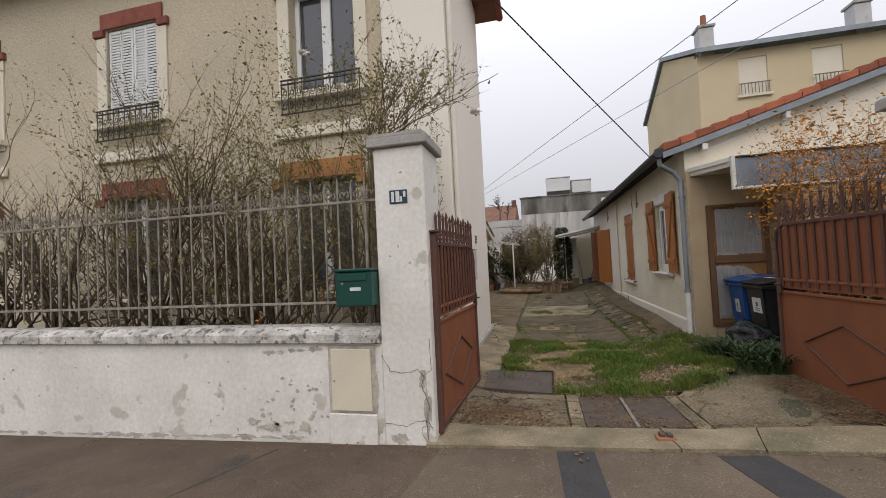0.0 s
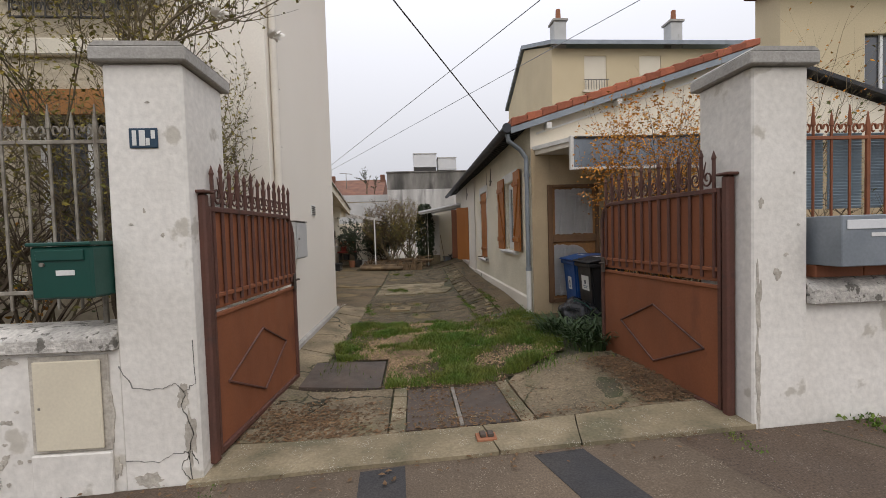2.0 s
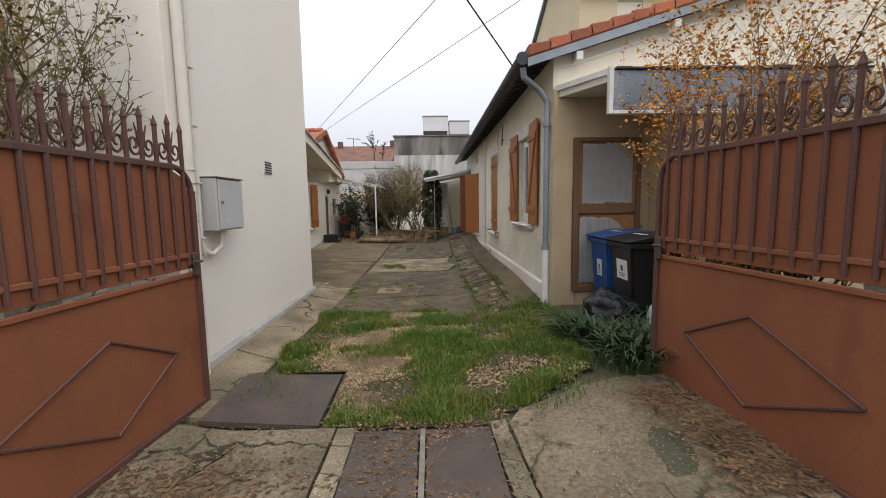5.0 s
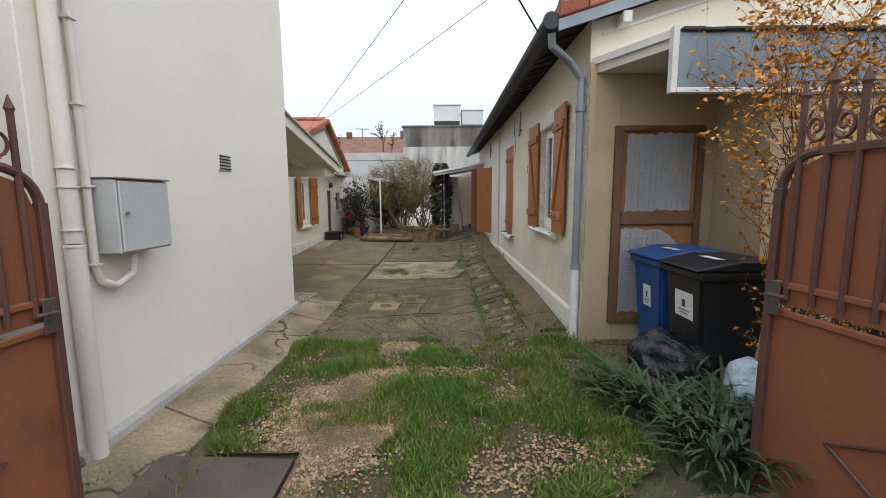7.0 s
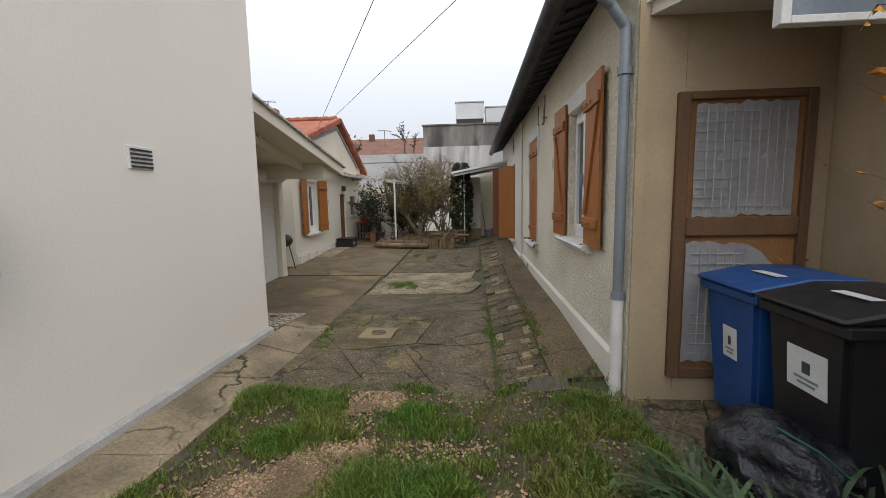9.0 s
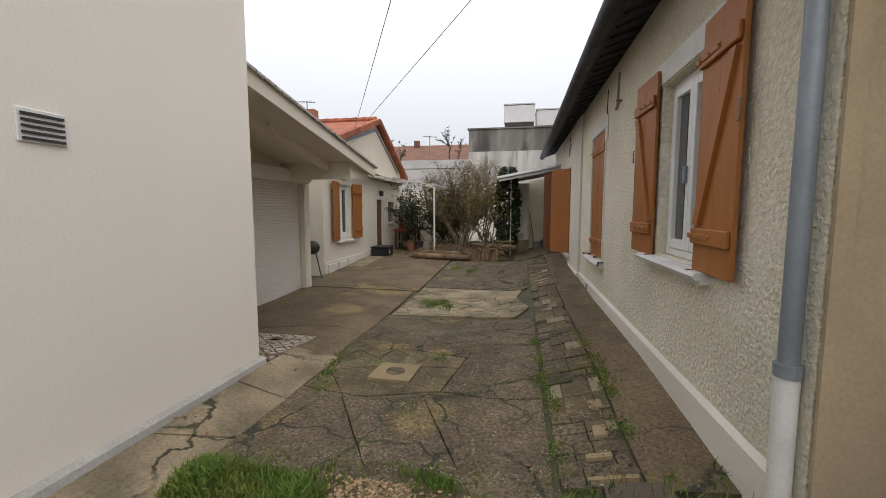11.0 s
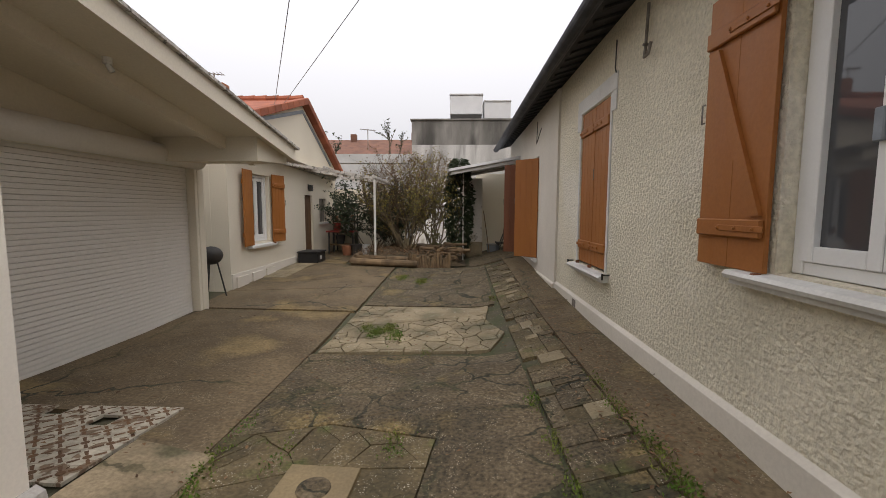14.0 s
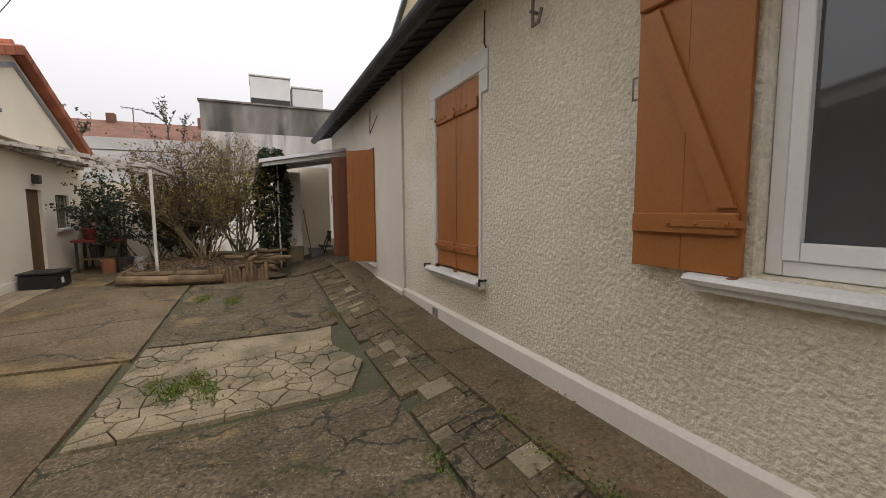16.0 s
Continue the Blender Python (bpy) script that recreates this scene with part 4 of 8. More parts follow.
# canopy over the old door
canopy = thing("canopy", "weathered canopy box with a white edge and blue-grey panel", "canopy", 3.8, 8.9, 2.4)
bm = B()
prism(bm, [(2.26, 9.545), (2.6, 8.9), (5.3, 8.9), (5.3, 9.545)], "z", 2.70, 2.78)
part("soffit", bm, M_SMOOTHGREY, canopy)
bm = B()
box(bm, 2.62, 5.28, 8.86, 8.895, 2.40, 2.80, 0.004)
part("panel", bm, M_PANELBLUE, canopy, "streaked blue-grey front panel")
bm = B()
box(bm, 2.57, 2.617, 8.84, 8.9, 2.36, 2.84, 0.004)
box(bm, 2.619, 5.28, 8.84, 8.9, 2.36, 2.397, 0.004)
part("trim", bm, M_WHITEPAINT, canopy, "white metal trim")
bm = B()
prism(bm, [(2.22, 9.54), (2.25, 9.54), (2.61, 8.9), (2.58, 8.89)], "z", 2.77, 2.83)
part("side_trim", bm, M_WHITEPAINT, canopy)
for i in range(18):
    x = 2.64 + i * 0.15
    bm = B()
    box(bm, x, x + 0.16, 8.83, 8.93, 2.805 + 0.012 * noise.noise(Vector((i, 0.3, 0))), 2.83 + 0.02 * noise.noise(Vector((i * 1.7, 1, 0))), 0.004)
    part("felt_strip", bm, M_IRONBLACK, canopy)

# ---- garage and annex on the west side ----
GX = -2.85
garage = thing("garage", "garage with a sloping canopy and white roller door", "garage", -3.2, 13.8, 0.0)
bm = B()
holed(bm, "x", GX - 0.3, GX, LY1, 15.16, -0.1, 3.0, [(12.3, 15.0, -0.05, 2.02)])
part("wall", bm, M_CREAM, garage)
roller = boxpart("roller_door", M_GARAGEDOOR, garage, GX - 0.1, GX - 0.082, 12.32, 14.96, 0.0, 2.0, 0.0, "white slatted roller shutter, closed")
nS = 42
for i in range(nS):
    z = 0.0 + 2.0 * i / nS
    bm = B()
    prism(bm, [(GX - 0.08, z), (GX - 0.066, z + 0.003), (GX - 0.0645, z + 0.024), (GX - 0.066, z + 0.045), (GX - 0.08, z + 0.0475)], "y", 12.32, 14.96)
    part("slat", bm, M_GARAGEDOOR, roller)
bm = B()
bmesh.ops.create_cone(bm, cap_ends=True, segments=16, radius1=0.12, radius2=0.12, depth=2.9, matrix=pose(GX + 0.06, 13.6, 2.11, 90, 0, 0))
part("roller_box", bm, M_GARAGEDOOR, garage, "rounded white roller housing", True)
for y0, y1 in ((14.965, 15.02), (15.03, 15.16)):
    boxpart("jamb", M_CREAM, garage, GX - 0.05, GX + 0.05, y0, y1, -0.03, 2.0, 0.006)
fz = lambda y: 2.80 - 0.168 * (y - 11.45)
bm = B()
prism(bm, [(LY1 + 0.004, fz(LY1) - 0.02), (15.1, fz(15.1) - 0.02), (15.1, fz(15.1)), (LY1 + 0.004, fz(LY1))], "x", -5.0, -1.52)
part("canopy_soffit", bm, M_CREAM, garage, "cream painted canopy underside")
bm = B()
prism(bm, [(LY1 + 0.004, fz(LY1) - 0.06), (15.14, fz(15.14) - 0.06), (15.14, fz(15.14) + 0.1), (LY1 + 0.004, fz(LY1) + 0.1)], "x", -1.53, -1.48)
part("fascia", bm, M_CREAM, garage, "cream fascia board")
bm = B()
prism(bm, [(LY1 + 0.004, fz(LY1) + 0.102), (15.2, fz(15.2) + 0.102), (15.2, fz(15.2) + 0.13), (LY1 + 0.004, fz(LY1) + 0.13)], "x", -5.1, -1.44)
part("canopy_roof", bm, M_COPING, garage)
bm = B()
prism(bm, [(LY1 + 0.01, fz(LY1) - 0.16), (15.0, fz(15.0) - 0.16), (15.0, fz(15.0) - 0.022), (LY1 + 0.01, fz(LY1) - 0.022)], "x", -2.05, -1.97)
part("beam", bm, M_CREAM, garage)
bm = B()
prism(bm, [(14.3, fz(14.3) - 0.3), (15.13, fz(15.13) - 0.1), (15.13, fz(15.13) - 0.022), (14.3, fz(14.3) - 0.022)], "x", -3.4, -1.6)
part("end_beam", bm, M_CREAM, garage)
bm = B()
tube(bm, (-1.9, 12.6, fz(12.6) - 0.02), (-1.9, 12.6, fz(12.6) - 0.07), 0.035, 0.03, 10)
tube(bm, (-1.9, 12.6, fz(12.6) - 0.07), (-1.88, 12.62, fz(12.6) - 0.12), 0.018, 0.022, 8)
solo("ceiling_lamp_holder", bm, M_WHITEPAINT, "small white lamp holder under the garage canopy", "lamp")

AX, AY0, AY1 = -3.05, 16.2, 22.3
annex = thing("outbuilding", "cream single-storey outbuilding with red tiled gable", "outbuilding", -4.5, 19, 0.1)
bm = B()
holed(bm, "x", AX - 0.3, AX, AY0, AY1, -0.1, 2.5, [(16.93, 17.72, 0.84, 2.12), (19.67, 20.22, 0.2, 1.83), (20.77, 21.4, 1.12, 1.77)])
part("wall", bm, M_CREAM, annex, "cream rendered wall")
bm = B()
prism(bm, [(AY0, 2.502), (AY1, 2.502), (AY1, 2.75), (19.75, 4.0), (AY0, 2.95)], "x", AX - 0.3, AX - 0.03)
part("gable", bm, M_CREAM, annex, "cream gable")
bm = B()
prism(bm, [(16.9, 2.98), (19.75, 3.82), (21.9, 2.75), (21.9, 2.83), (19.75, 3.9), (16.9, 3.06)], "x", AX - 0.029, AX - 0.01)
part("gable_band", bm, M_ZINC, annex, "grey band under the verge")
bm = B()
holed(bm, "y", AY0, AY0 + 0.3, -8.0, AX - 0.302, -0.1, 3.0)
part("wall", bm, M_CREAM, annex)
bm = B()
for a, b in ((AY0 - 0.3, 19.75), (AY1 + 0.4, 19.75)):
    za = 2.78 if a < 19 else 2.6
    prism(bm, [(a, za), (b, 4.06), (b, 4.14), (a, za + 0.08)], "x", -8.0, AX + 0.08)
part("roof", bm, M_TILE, annex, "red clay tiled roof")
for s in range(24):
    u = s / 12.0
    if s < 12:
        y, z, ang = AY0 - 0.3 + (19.75 - AY0 + 0.3) * u, 2.86 + 1.3 * u, math.degrees(math.atan2(1.3, 19.75 - AY0 + 0.3))
    else:
        u -= 1
        y, z, ang = 19.75 + (AY1 + 0.4 - 19.75) * u, 4.16 - 1.46 * u, -math.degrees(math.atan2(1.46, AY1 + 0.4 - 19.75))
    bm = B()
    box(bm, -0.12, 0.06, 0, 0.33, -0.12, 0.03, 0.012, pose(AX + 0.08, y, z, ang, 0, 0))
    part("verge_tile", bm, M_TILE, annex)
bm = B()
for i in range(14):
    x = AX - 0.3 * i
    tube(bm, (x, 19.75, 4.17), (x - 0.32, 19.75, 4.16), 0.09, 0.08, 8)
part("ridge_tiles", bm, M_TILE, annex)
bm = B()
box(bm, -5.2, -4.9, 19.5, 19.8, 4.1, 4.5, 0.01)
part("chimney", bm, M_TERRACOTTA, annex, "small brick chimney")
aw = casement("white outbuilding window", AX, 16.93, 17.72, 0.84, 2.12, -1)
boxpart("curtain", M_SHEET, annex, AX - 0.28, AX - 0.26, 16.93, 17.72, 0.84, 2.12, 0.0)
bm = B()
prism(bm, [(AX - 0.1, 0.82), (AX + 0.09, 0.78), (AX + 0.09, 0.74), (AX - 0.1, 0.74)], "y", 16.8, 17.85)
part("sill", bm, M_WHITEPAINT, annex)
sh = plank_shutter("shutter", "orange-brown board shutter standing open", 0.4, 1.36, diag=False)
place(sh, Matrix.Translation((AX + 0.05, 16.93, 0.8)) @ Matrix.Rotation(radians(-84), 4, "Z"))
sh = plank_shutter("shutter", "orange-brown board shutter folded open against the wall", 0.4, 1.36, diag=False)
place(sh, Matrix.Translation((AX + 0.05, 17.74, 0.8)) @ Matrix.Rotation(radians(78), 4, "Z"))
boxpart("door", M_DOORWOOD, annex, AX - 0.1, AX - 0.05, 19.67, 20.22, 0.2, 1.83, 0.0, "dark brown outbuilding door")
bw = boxpart("barred_window", M_GLASS, annex, AX - 0.12, AX - 0.1, 20.77, 21.4, 1.12, 1.77, 0.0)
for i in range(5):
    boxpart("bar", M_IRONGREY, bw, AX - 0.04, AX - 0.025, 20.8 + i * 0.135, 20.815 + i * 0.135, 1.12, 1.77, 0.0)
for i in range(3):
    boxpart("bar", M_IRONGREY, bw, AX - 0.045, AX - 0.041, 20.77, 21.4, 1.27 + i * 0.17, 1.285 + i * 0.17, 0.0)
boxpart("sill", M_WHITEPAINT, annex, AX - 0.05, AX + 0.05, 20.72, 21.45, 1.06, 1.115)
bm = B()
box(bm, AX + 0.001, AX + 0.03, AY0, 19.6, -0.1, 0.36, 0.006)
part("plinth", bm, M_SMOOTHGREY, annex, "pale grey plinth")
for i in range(3):
    boxpart("plinth_slab", M_SMOOTHGREY, annex, AX + 0.032, AX + 0.06, AY0 + 0.1 + i * 0.55, AY0 + 0.5 + i * 0.55, 0.0, 0.3, 0.01)

# ---- buildings at the back ----
rear = thing("rear_building", "tall blank concrete building with a streaked wall", "building", 2.5, 26, 0)
bm = B()
holed(bm, "y", 25.5, 25.8, -1.0, 9.0, -0.2, 3.95)
part("wall", bm, M_CONCRETEWALL, rear, "pale wall with dark run-off streaks")
bm = B()
holed(bm, "y", 25.5, 25.8, -1.0, 9.0, 3.953, 4.86)
box(bm, -1.05, 9.05, 25.45, 25.85, 4.863, 4.92)
part("parapet", bm, M_DARKCONC, rear, "dark weathered parapet")
bm = B()
holed(bm, "x", -1.0, -0.7, 25.803, 34, -0.2, 4.86)
part("wall", bm, M_CONCRETEWALL, rear)
bm = B()
holed(bm, "y", 24.9, 25.2, -0.95, 1.1, -0.1, 2.6)
solo("white_shed_wall", bm, M_WHITEWALL, "white painted block wall behind the shrubs", "wall", kind="structure")
for x0, x1, z0, z1, y in ((0.45, 1.72, 5.2, 5.92, 26.0), (1.8, 2.85, 5.08, 5.74, 26.3)):
    unit = thing("rooftop_unit", "white metal rooftop unit on a dark base", "rooftop unit", (x0 + x1) / 2, y, 4.9, "rooftop units")
    boxpart("housing", M_SOLARWHITE, unit, x0, x1, y, y + 1.2, z0, z1, 0.02)
    boxpart("base", M_IRONBLACK, unit, x0 + 0.03, x1 - 0.03, y + 0.02, y + 1.1, 4.8, z0 - 0.003, 0.01)
    boxpart("lid", M_GREYBOX, unit, x0 - 0.02, x1 + 0.02, y - 0.03, y + 1.22, z1 + 0.002, z1 + 0.06, 0.01)
far_house = thing("house", "far house with a brown tiled roof", "house", -5, 34, 0)
bm = B()
holed(bm, "y", 32, 32.3, -11, -0.6, -0.2, 4.2)
part("wall", bm, M_YELLOWWALL, far_house)
bm = B()
prism(bm, [(31.6, 4.2), (36, 5.9), (40, 4.2)], "x", -11.3, -1.7)
part("roof", bm, M_TILEOLD, far_house, "brown tiled roof")
bm = B()
prism(bm, [(-7, 3.55), (-0.5, 3.55), (-0.5, 3.95), (-7, 3.95)], "y", 28.0, 28.3)
holed(bm, "y", 28.0, 28.3, -7.0, -0.5, -0.1, 3.5)
part("lower_block", bm, M_GREYBOX, far_house, "lower grey-roofed block in front")
for x, h in ((-5.9, 0.6), (-2.1, 0.7)):
    boxpart("chimney", M_TILEOLD, far_house, x, x + 0.35, 35.4, 35.75, 5.2, 5.8 + 0.6 * h, 0.02)
bm = B()
holed(bm, "y", 22.3, 22.6, -8.0, -0.9, -0.1, 2.1)
solo("garden_wall", bm, M_CREAM, "pale rendered wall closing the yard", "wall", kind="structure")

# upper neighbour behind the long house
upper = thing("house", "tall yellow rendered house with a grey roof", "house", 11, 23, 0)
bm = B()
holed(bm, "y", 20.9, 21.2, 6.55, 17.5, -0.2, 9.4, [(8.0, 9.0, 7.6, 9.1), (10.5, 11.5, 7.6, 9.1), (13.4, 14.4, 7.6, 9.1)])
part("wall", bm, M_YELLOWWALL, upper, "yellow cream front")
bm = B()
prism(bm, [(21.203, -0.2), (29.0, -0.2), (29.0, 9.2), (25.2, 11.2), (21.203, 9.6)], "x", 6.56, 6.85)
part("side_wall", bm, M_YELLOWWALL, upper)
bm = B()
prism(bm, [(20.5, 9.42), (25.2, 11.25), (29.3, 9.2), (29.3, 9.35), (25.2, 11.45), (20.5, 9.6)], "x", 6.4, 18)
part("roof", bm, M_ZINC, upper, "grey metal roof")
for x0 in (8.0, 10.5, 13.4):
    boxpart("shutter", M_CREAM, upper, x0, x0 + 1.0, 20.95, 20.98, 7.6, 9.1, 0.0, "closed cream roller shutter")
    boxpart("sill", M_CREAM, upper, x0 - 0.1, x0 + 1.1, 20.8, 20.95, 7.5, 7.6)
    bm = B()
    for i in range(9):
        box(bm, x0 + i * 0.12, x0 + i * 0.12 + 0.02, 20.77, 20.79, 7.6, 8.0)
    box(bm, x0 - 0.05, x0 + 1.05, 20.765, 20.795, 8.0, 8.04)
    part("window_rail", bm, M_IRONGREY, upper)
for x0 in (6.7, 12.0):
    ch = boxpart("chimney", M_GREYBOX, upper, x0, x0 + 0.55, 20.95, 21.5, 9.4, 10.6, 0.02, "grey rendered chimney stack")
    boxpart("cap", M_CAP, ch, x0 - 0.06, x0 + 0.61, 20.89, 21.56, 10.603, 10.7, 0.01)
    bm = B()
    tube(bm, (x0 + 0.28, 21.2, 10.7), (x0 + 0.28, 21.2, 11.2), 0.12, 0.1, 10)
    part("pot", bm, M_TERRACOTTA, ch, "terracotta pot")
# nearer yellow house to the east
east = thing("house", "yellow rendered house with climbing stems", "house", 12, 15, 0)
bm = B()
holed(bm, "y", 12.2, 12.5, 8.9, 17, -0.1, 7.0, [(11.0, 12.0, 4.4, 5.9), (12.9, 13.9, 4.2, 5.6), (11.0, 12.0, 1.2, 2.8)])
part("wall", bm, M_YELLOWWALL, east)
bm = B()
holed(bm, "x", 8.9, 9.2, 12.503, 12.9, -0.1, 7.0)
part("wall", bm, M_YELLOWWALL, east)
bm = B()
prism(bm, [(11.7, 7.0), (12.9, 7.5), (12.9, 7.0)], "x", 8.6, 17.5)
part("roof", bm, M_TILEOLD, east)
for a, b, c, d in ((11.0, 12.0, 4.4, 5.9), (12.9, 13.9, 4.2, 5.6), (11.0, 12.0, 1.2, 2.8)):
    w = boxpart("window", M_GLASS, east, a, b, 12.3, 12.32, c, d, 0.0)
    for x in (a, (a + b) / 2 - 0.04, b - 0.08):
        boxpart("frame", M_WHITEPVC, w, x, x + 0.08, 12.26, 12.295, c, d)
    boxpart("sill", M_CREAM, east, a - 0.1, b + 0.1, 12.1, 12.3, c - 0.1, c - 0.003)


# ---- paving of the gateway and the yard ----
rng = random.Random(7)


def shatter(poly, area, rnd):
    """Split a convex polygon by random lines until the pieces are small."""
    def size(p):
        return 0.5 * abs(sum(p[i][0] * p[(i + 1) % len(p)][1] - p[(i + 1) % len(p)][0] * p[i][1] for i in range(len(p))))
    if size(poly) < area * rnd.uniform(0.6, 1.8):
        return [poly]
    xs, ys = [p[0] for p in poly], [p[1] for p in poly]
    cx, cy = sum(xs) / len(xs) + rnd.uniform(-0.15, 0.15) * (max(xs) - min(xs)), sum(ys) / len(ys) + rnd.uniform(-0.15, 0.15) * (max(ys) - min(ys))
    a = (0 if max(xs) - min(xs) > max(ys) - min(ys) else math.pi / 2) + rnd.uniform(-0.55, 0.55)
    nx, ny = math.cos(a), math.sin(a)
    left, right = [], []
    for i, p in enumerate(poly):
        q = poly[(i + 1) % len(poly)]
        dp, dq = (p[0] - cx) * nx + (p[1] - cy) * ny, (q[0] - cx) * nx + (q[1] - cy) * ny
        (left if dp <= 0 else right).append(p)
        if dp * dq < 0:
            t = dp / (dp - dq)
            c = (p[0] + t * (q[0] - p[0]), p[1] + t * (q[1] - p[1]))
            left.append(c)
            right.append(c)
    if len(left) < 3 or len(right) < 3:
        return [poly]
    return shatter(left, area, rnd) + shatter(right, area, rnd)


def crazed(poly, area, rnd):
    """Breaks a convex outline into irregular cells round scattered seeds."""
    xs, ys = [p[0] for p in poly], [p[1] for p in poly]
    n = int((max(xs) - min(xs)) * (max(ys) - min(ys)) / area)
    seeds = [(rnd.uniform(min(xs), max(xs)), rnd.uniform(min(ys), max(ys))) for _ in range(n)]
    out = []
    for s in seeds:
        cell = list(poly)
        near = sorted(seeds, key=lambda o: (o[0] - s[0]) ** 2 + (o[1] - s[1]) ** 2)[1:14]
        for o in near:
            nx, ny = o[0] - s[0], o[1] - s[1]
            mx, my = (o[0] + s[0]) / 2, (o[1] + s[1]) / 2
            kept = []
            for a, b in zip(cell, cell[1:] + cell[:1]):
                da, db = (a[0] - mx) * nx + (a[1] - my) * ny, (b[0] - mx) * nx + (b[1] - my) * ny
                if da <= 0:
                    kept.append(a)
                if da * db < 0:
                    t = da / (da - db)
                    kept.append((a[0] + t * (b[0] - a[0]), a[1] + t * (b[1] - a[1])))
            cell = kept
            if len(cell) < 3:
                break
        if len(cell) >= 3:
            out.append(cell)
    return out


def inset(poly, gap, rnd, wob=0.0):
    cx, cy = sum(p[0] for p in poly) / len(poly), sum(p[1] for p in poly) / len(poly)
    out = []
    for i, p in enumerate(poly):
        q = poly[(i + 1) % len(poly)]
        ln = math.hypot(q[0] - p[0], q[1] - p[1])
        k = max(1, int(ln / 0.13)) if wob else 1
        for s in range(k):
            u = s / k
            x, y = p[0] + (q[0] - p[0]) * u, p[1] + (q[1] - p[1]) * u
            d = math.hypot(x - cx, y - cy) + 1e-6
            g = gap * (1 + (rnd.uniform(-wob, wob) if wob else 0))
            out.append((x - (x - cx) / d * g, y - (y - cy) / d * g))
    return out


def cracked(name, label, poly, area, mat, gap=0.008, lift=0.0, wob=0.6, seed=1, tilt=0.004, piece="slab", cells=False):
    rnd = random.Random(seed)
    root = thing(name, label, "paving", sum(p[0] for p in poly) / len(poly), sum(p[1] for p in poly) / len(poly), 0.0, kind="structure")
    for p in (crazed if cells else shatter)(poly, area, rnd):
        bm = B()
        slab(bm, inset(p, gap, rnd, wob), lift + rnd.uniform(-tilt, tilt), 0.05)
        part(piece, bm, mat, root)
    return root


cracked("gate_sill", "pale cracked concrete sill across the gateway", [(-1.12, 5.70), (2.62, 5.74), (2.66, 6.14), (-1.1, 6.12)], 0.9, M_CONCPALE, 0.004, 0.03, 0.8, 3)
cracked("driveway_slab", "worn concrete slab inside the gate", [(-1.05, 6.15), (0.08, 6.15), (0.08, 7.12), (-1.05, 7.12)], 0.7, M_CONCSMOOTH, 0.008, 0.012, 0.5, 4)
cracked("driveway_slab", "broad worn concrete slab beside the hatch", [(1.23, 6.17), (2.62, 6.17), (2.5, 7.4), (2.2, 7.42), (1.75, 7.36), (1.3, 7.22), (1.2, 7.08)], 1.2, M_CONCSMOOTH, 0.008, 0.012, 0.5, 5)
cracked("hatch_frame", "mossy concrete frame of the hatch", [(0.09, 6.15), (0.215, 6.15), (0.215, 7.1), (0.09, 7.1)], 0.06, M_CONCPALE, 0.006, 0.016, 0.4, 6)
cracked("hatch_frame", "mossy concrete frame of the hatch", [(1.10, 6.16), (1.22, 6.16), (1.19, 7.13), (1.08, 7.13)], 0.06, M_CONCPALE, 0.006, 0.016, 0.4, 7)
hatch = thing("hatch_cover", "two-leaf rusty steel hatch set in concrete", "hatch", 0.65, 6.6, gz(0.65, 6.6))
for x0, x1 in ((0.22, 0.62), (0.67, 1.08)):
    bm = B()
    slab(bm, [(x0, 6.19), (x1, 6.19), (x1 - 0.005, 7.06), (x0, 7.06)], 0.012, 0.03)
    part("leaf", bm, M_STEELPLATE, hatch)
bm = B()
slab(bm, [(0.63, 6.19), (0.66, 6.19), (0.66, 7.06), (0.63, 7.06)], 0.022, 0.03)
part("bar", bm, M_IRONGREY, hatch)
cover = thing("manhole_cover", "square dark steel manhole cover", "manhole cover", -0.44, 7.5, gz(-0.44, 7.5))
bm = B()
slab(bm, [(-0.84, 7.17), (-0.05, 7.14), (-0.04, 7.88), (-0.83, 7.9)], 0.016, 0.04)
part("plate", bm, M_STEELPLATE, cover)
bm = B()
for s in range(40):
    a0, a1 = math.tau * s / 40, math.tau * (s + 1) / 40
    pts = [(-0.4 + r * math.cos(a), 7.52 + r * math.sin(a)) for r, a in ((0.31, a0), (0.32, a0), (0.32, a1), (0.31, a1))]
    slab(bm, pts, 0.0185, 0.006)
part("ring", bm, M_IRONBLACK, cover)
cracked("wall_apron", "pale concrete apron along the house wall", [(-1.16, 7.2), (-0.72, 7.2), (-0.66, 11.7), (-1.16, 11.75)], 0.8, M_APRON, 0.008, 0.012, 0.5, 8)
cracked("yard_slab", "broad worn concrete slabs behind the grass", [(-0.7, 9.6), (1.32, 9.75), (1.33, 11.02), (0.5, 11.12), (-0.1, 10.92), (-0.7, 11.0)], 1.3, M_CONCRETE, 0.006, 0.002, 0.8, 22)
cracked("yard_patch", "broken mossy concrete round the drain", [(-0.7, 11.01), (-0.1, 10.93), (0.5, 11.13), (0.62, 11.95), (-0.1, 12.1), (-0.72, 11.9)], 0.07, M_CONCMOSS, 0.005, 0.003, 0.9, 24, cells=True)
cracked("yard_slab", "rough dark concrete slab across the yard", [(-0.72, 11.91), (-0.1, 12.11), (0.63, 11.96), (0.51, 11.13), (1.33, 11.03), (1.34, 13.45), (-0.72, 13.45)], 9.0, M_CONCRETE, 0.005, 0.002, 0.8, 21)
cracked("yard_patch", "pale crazed concrete patch with mossy cracks", [(-0.68, 13.5), (1.1, 13.62), (1.3, 14.1), (1.12, 14.7), (1.2, 15.25), (-0.6, 15.3)], 0.019, M_CONCPALE, 0.007, 0.005, 0.9, 12, cells=True)
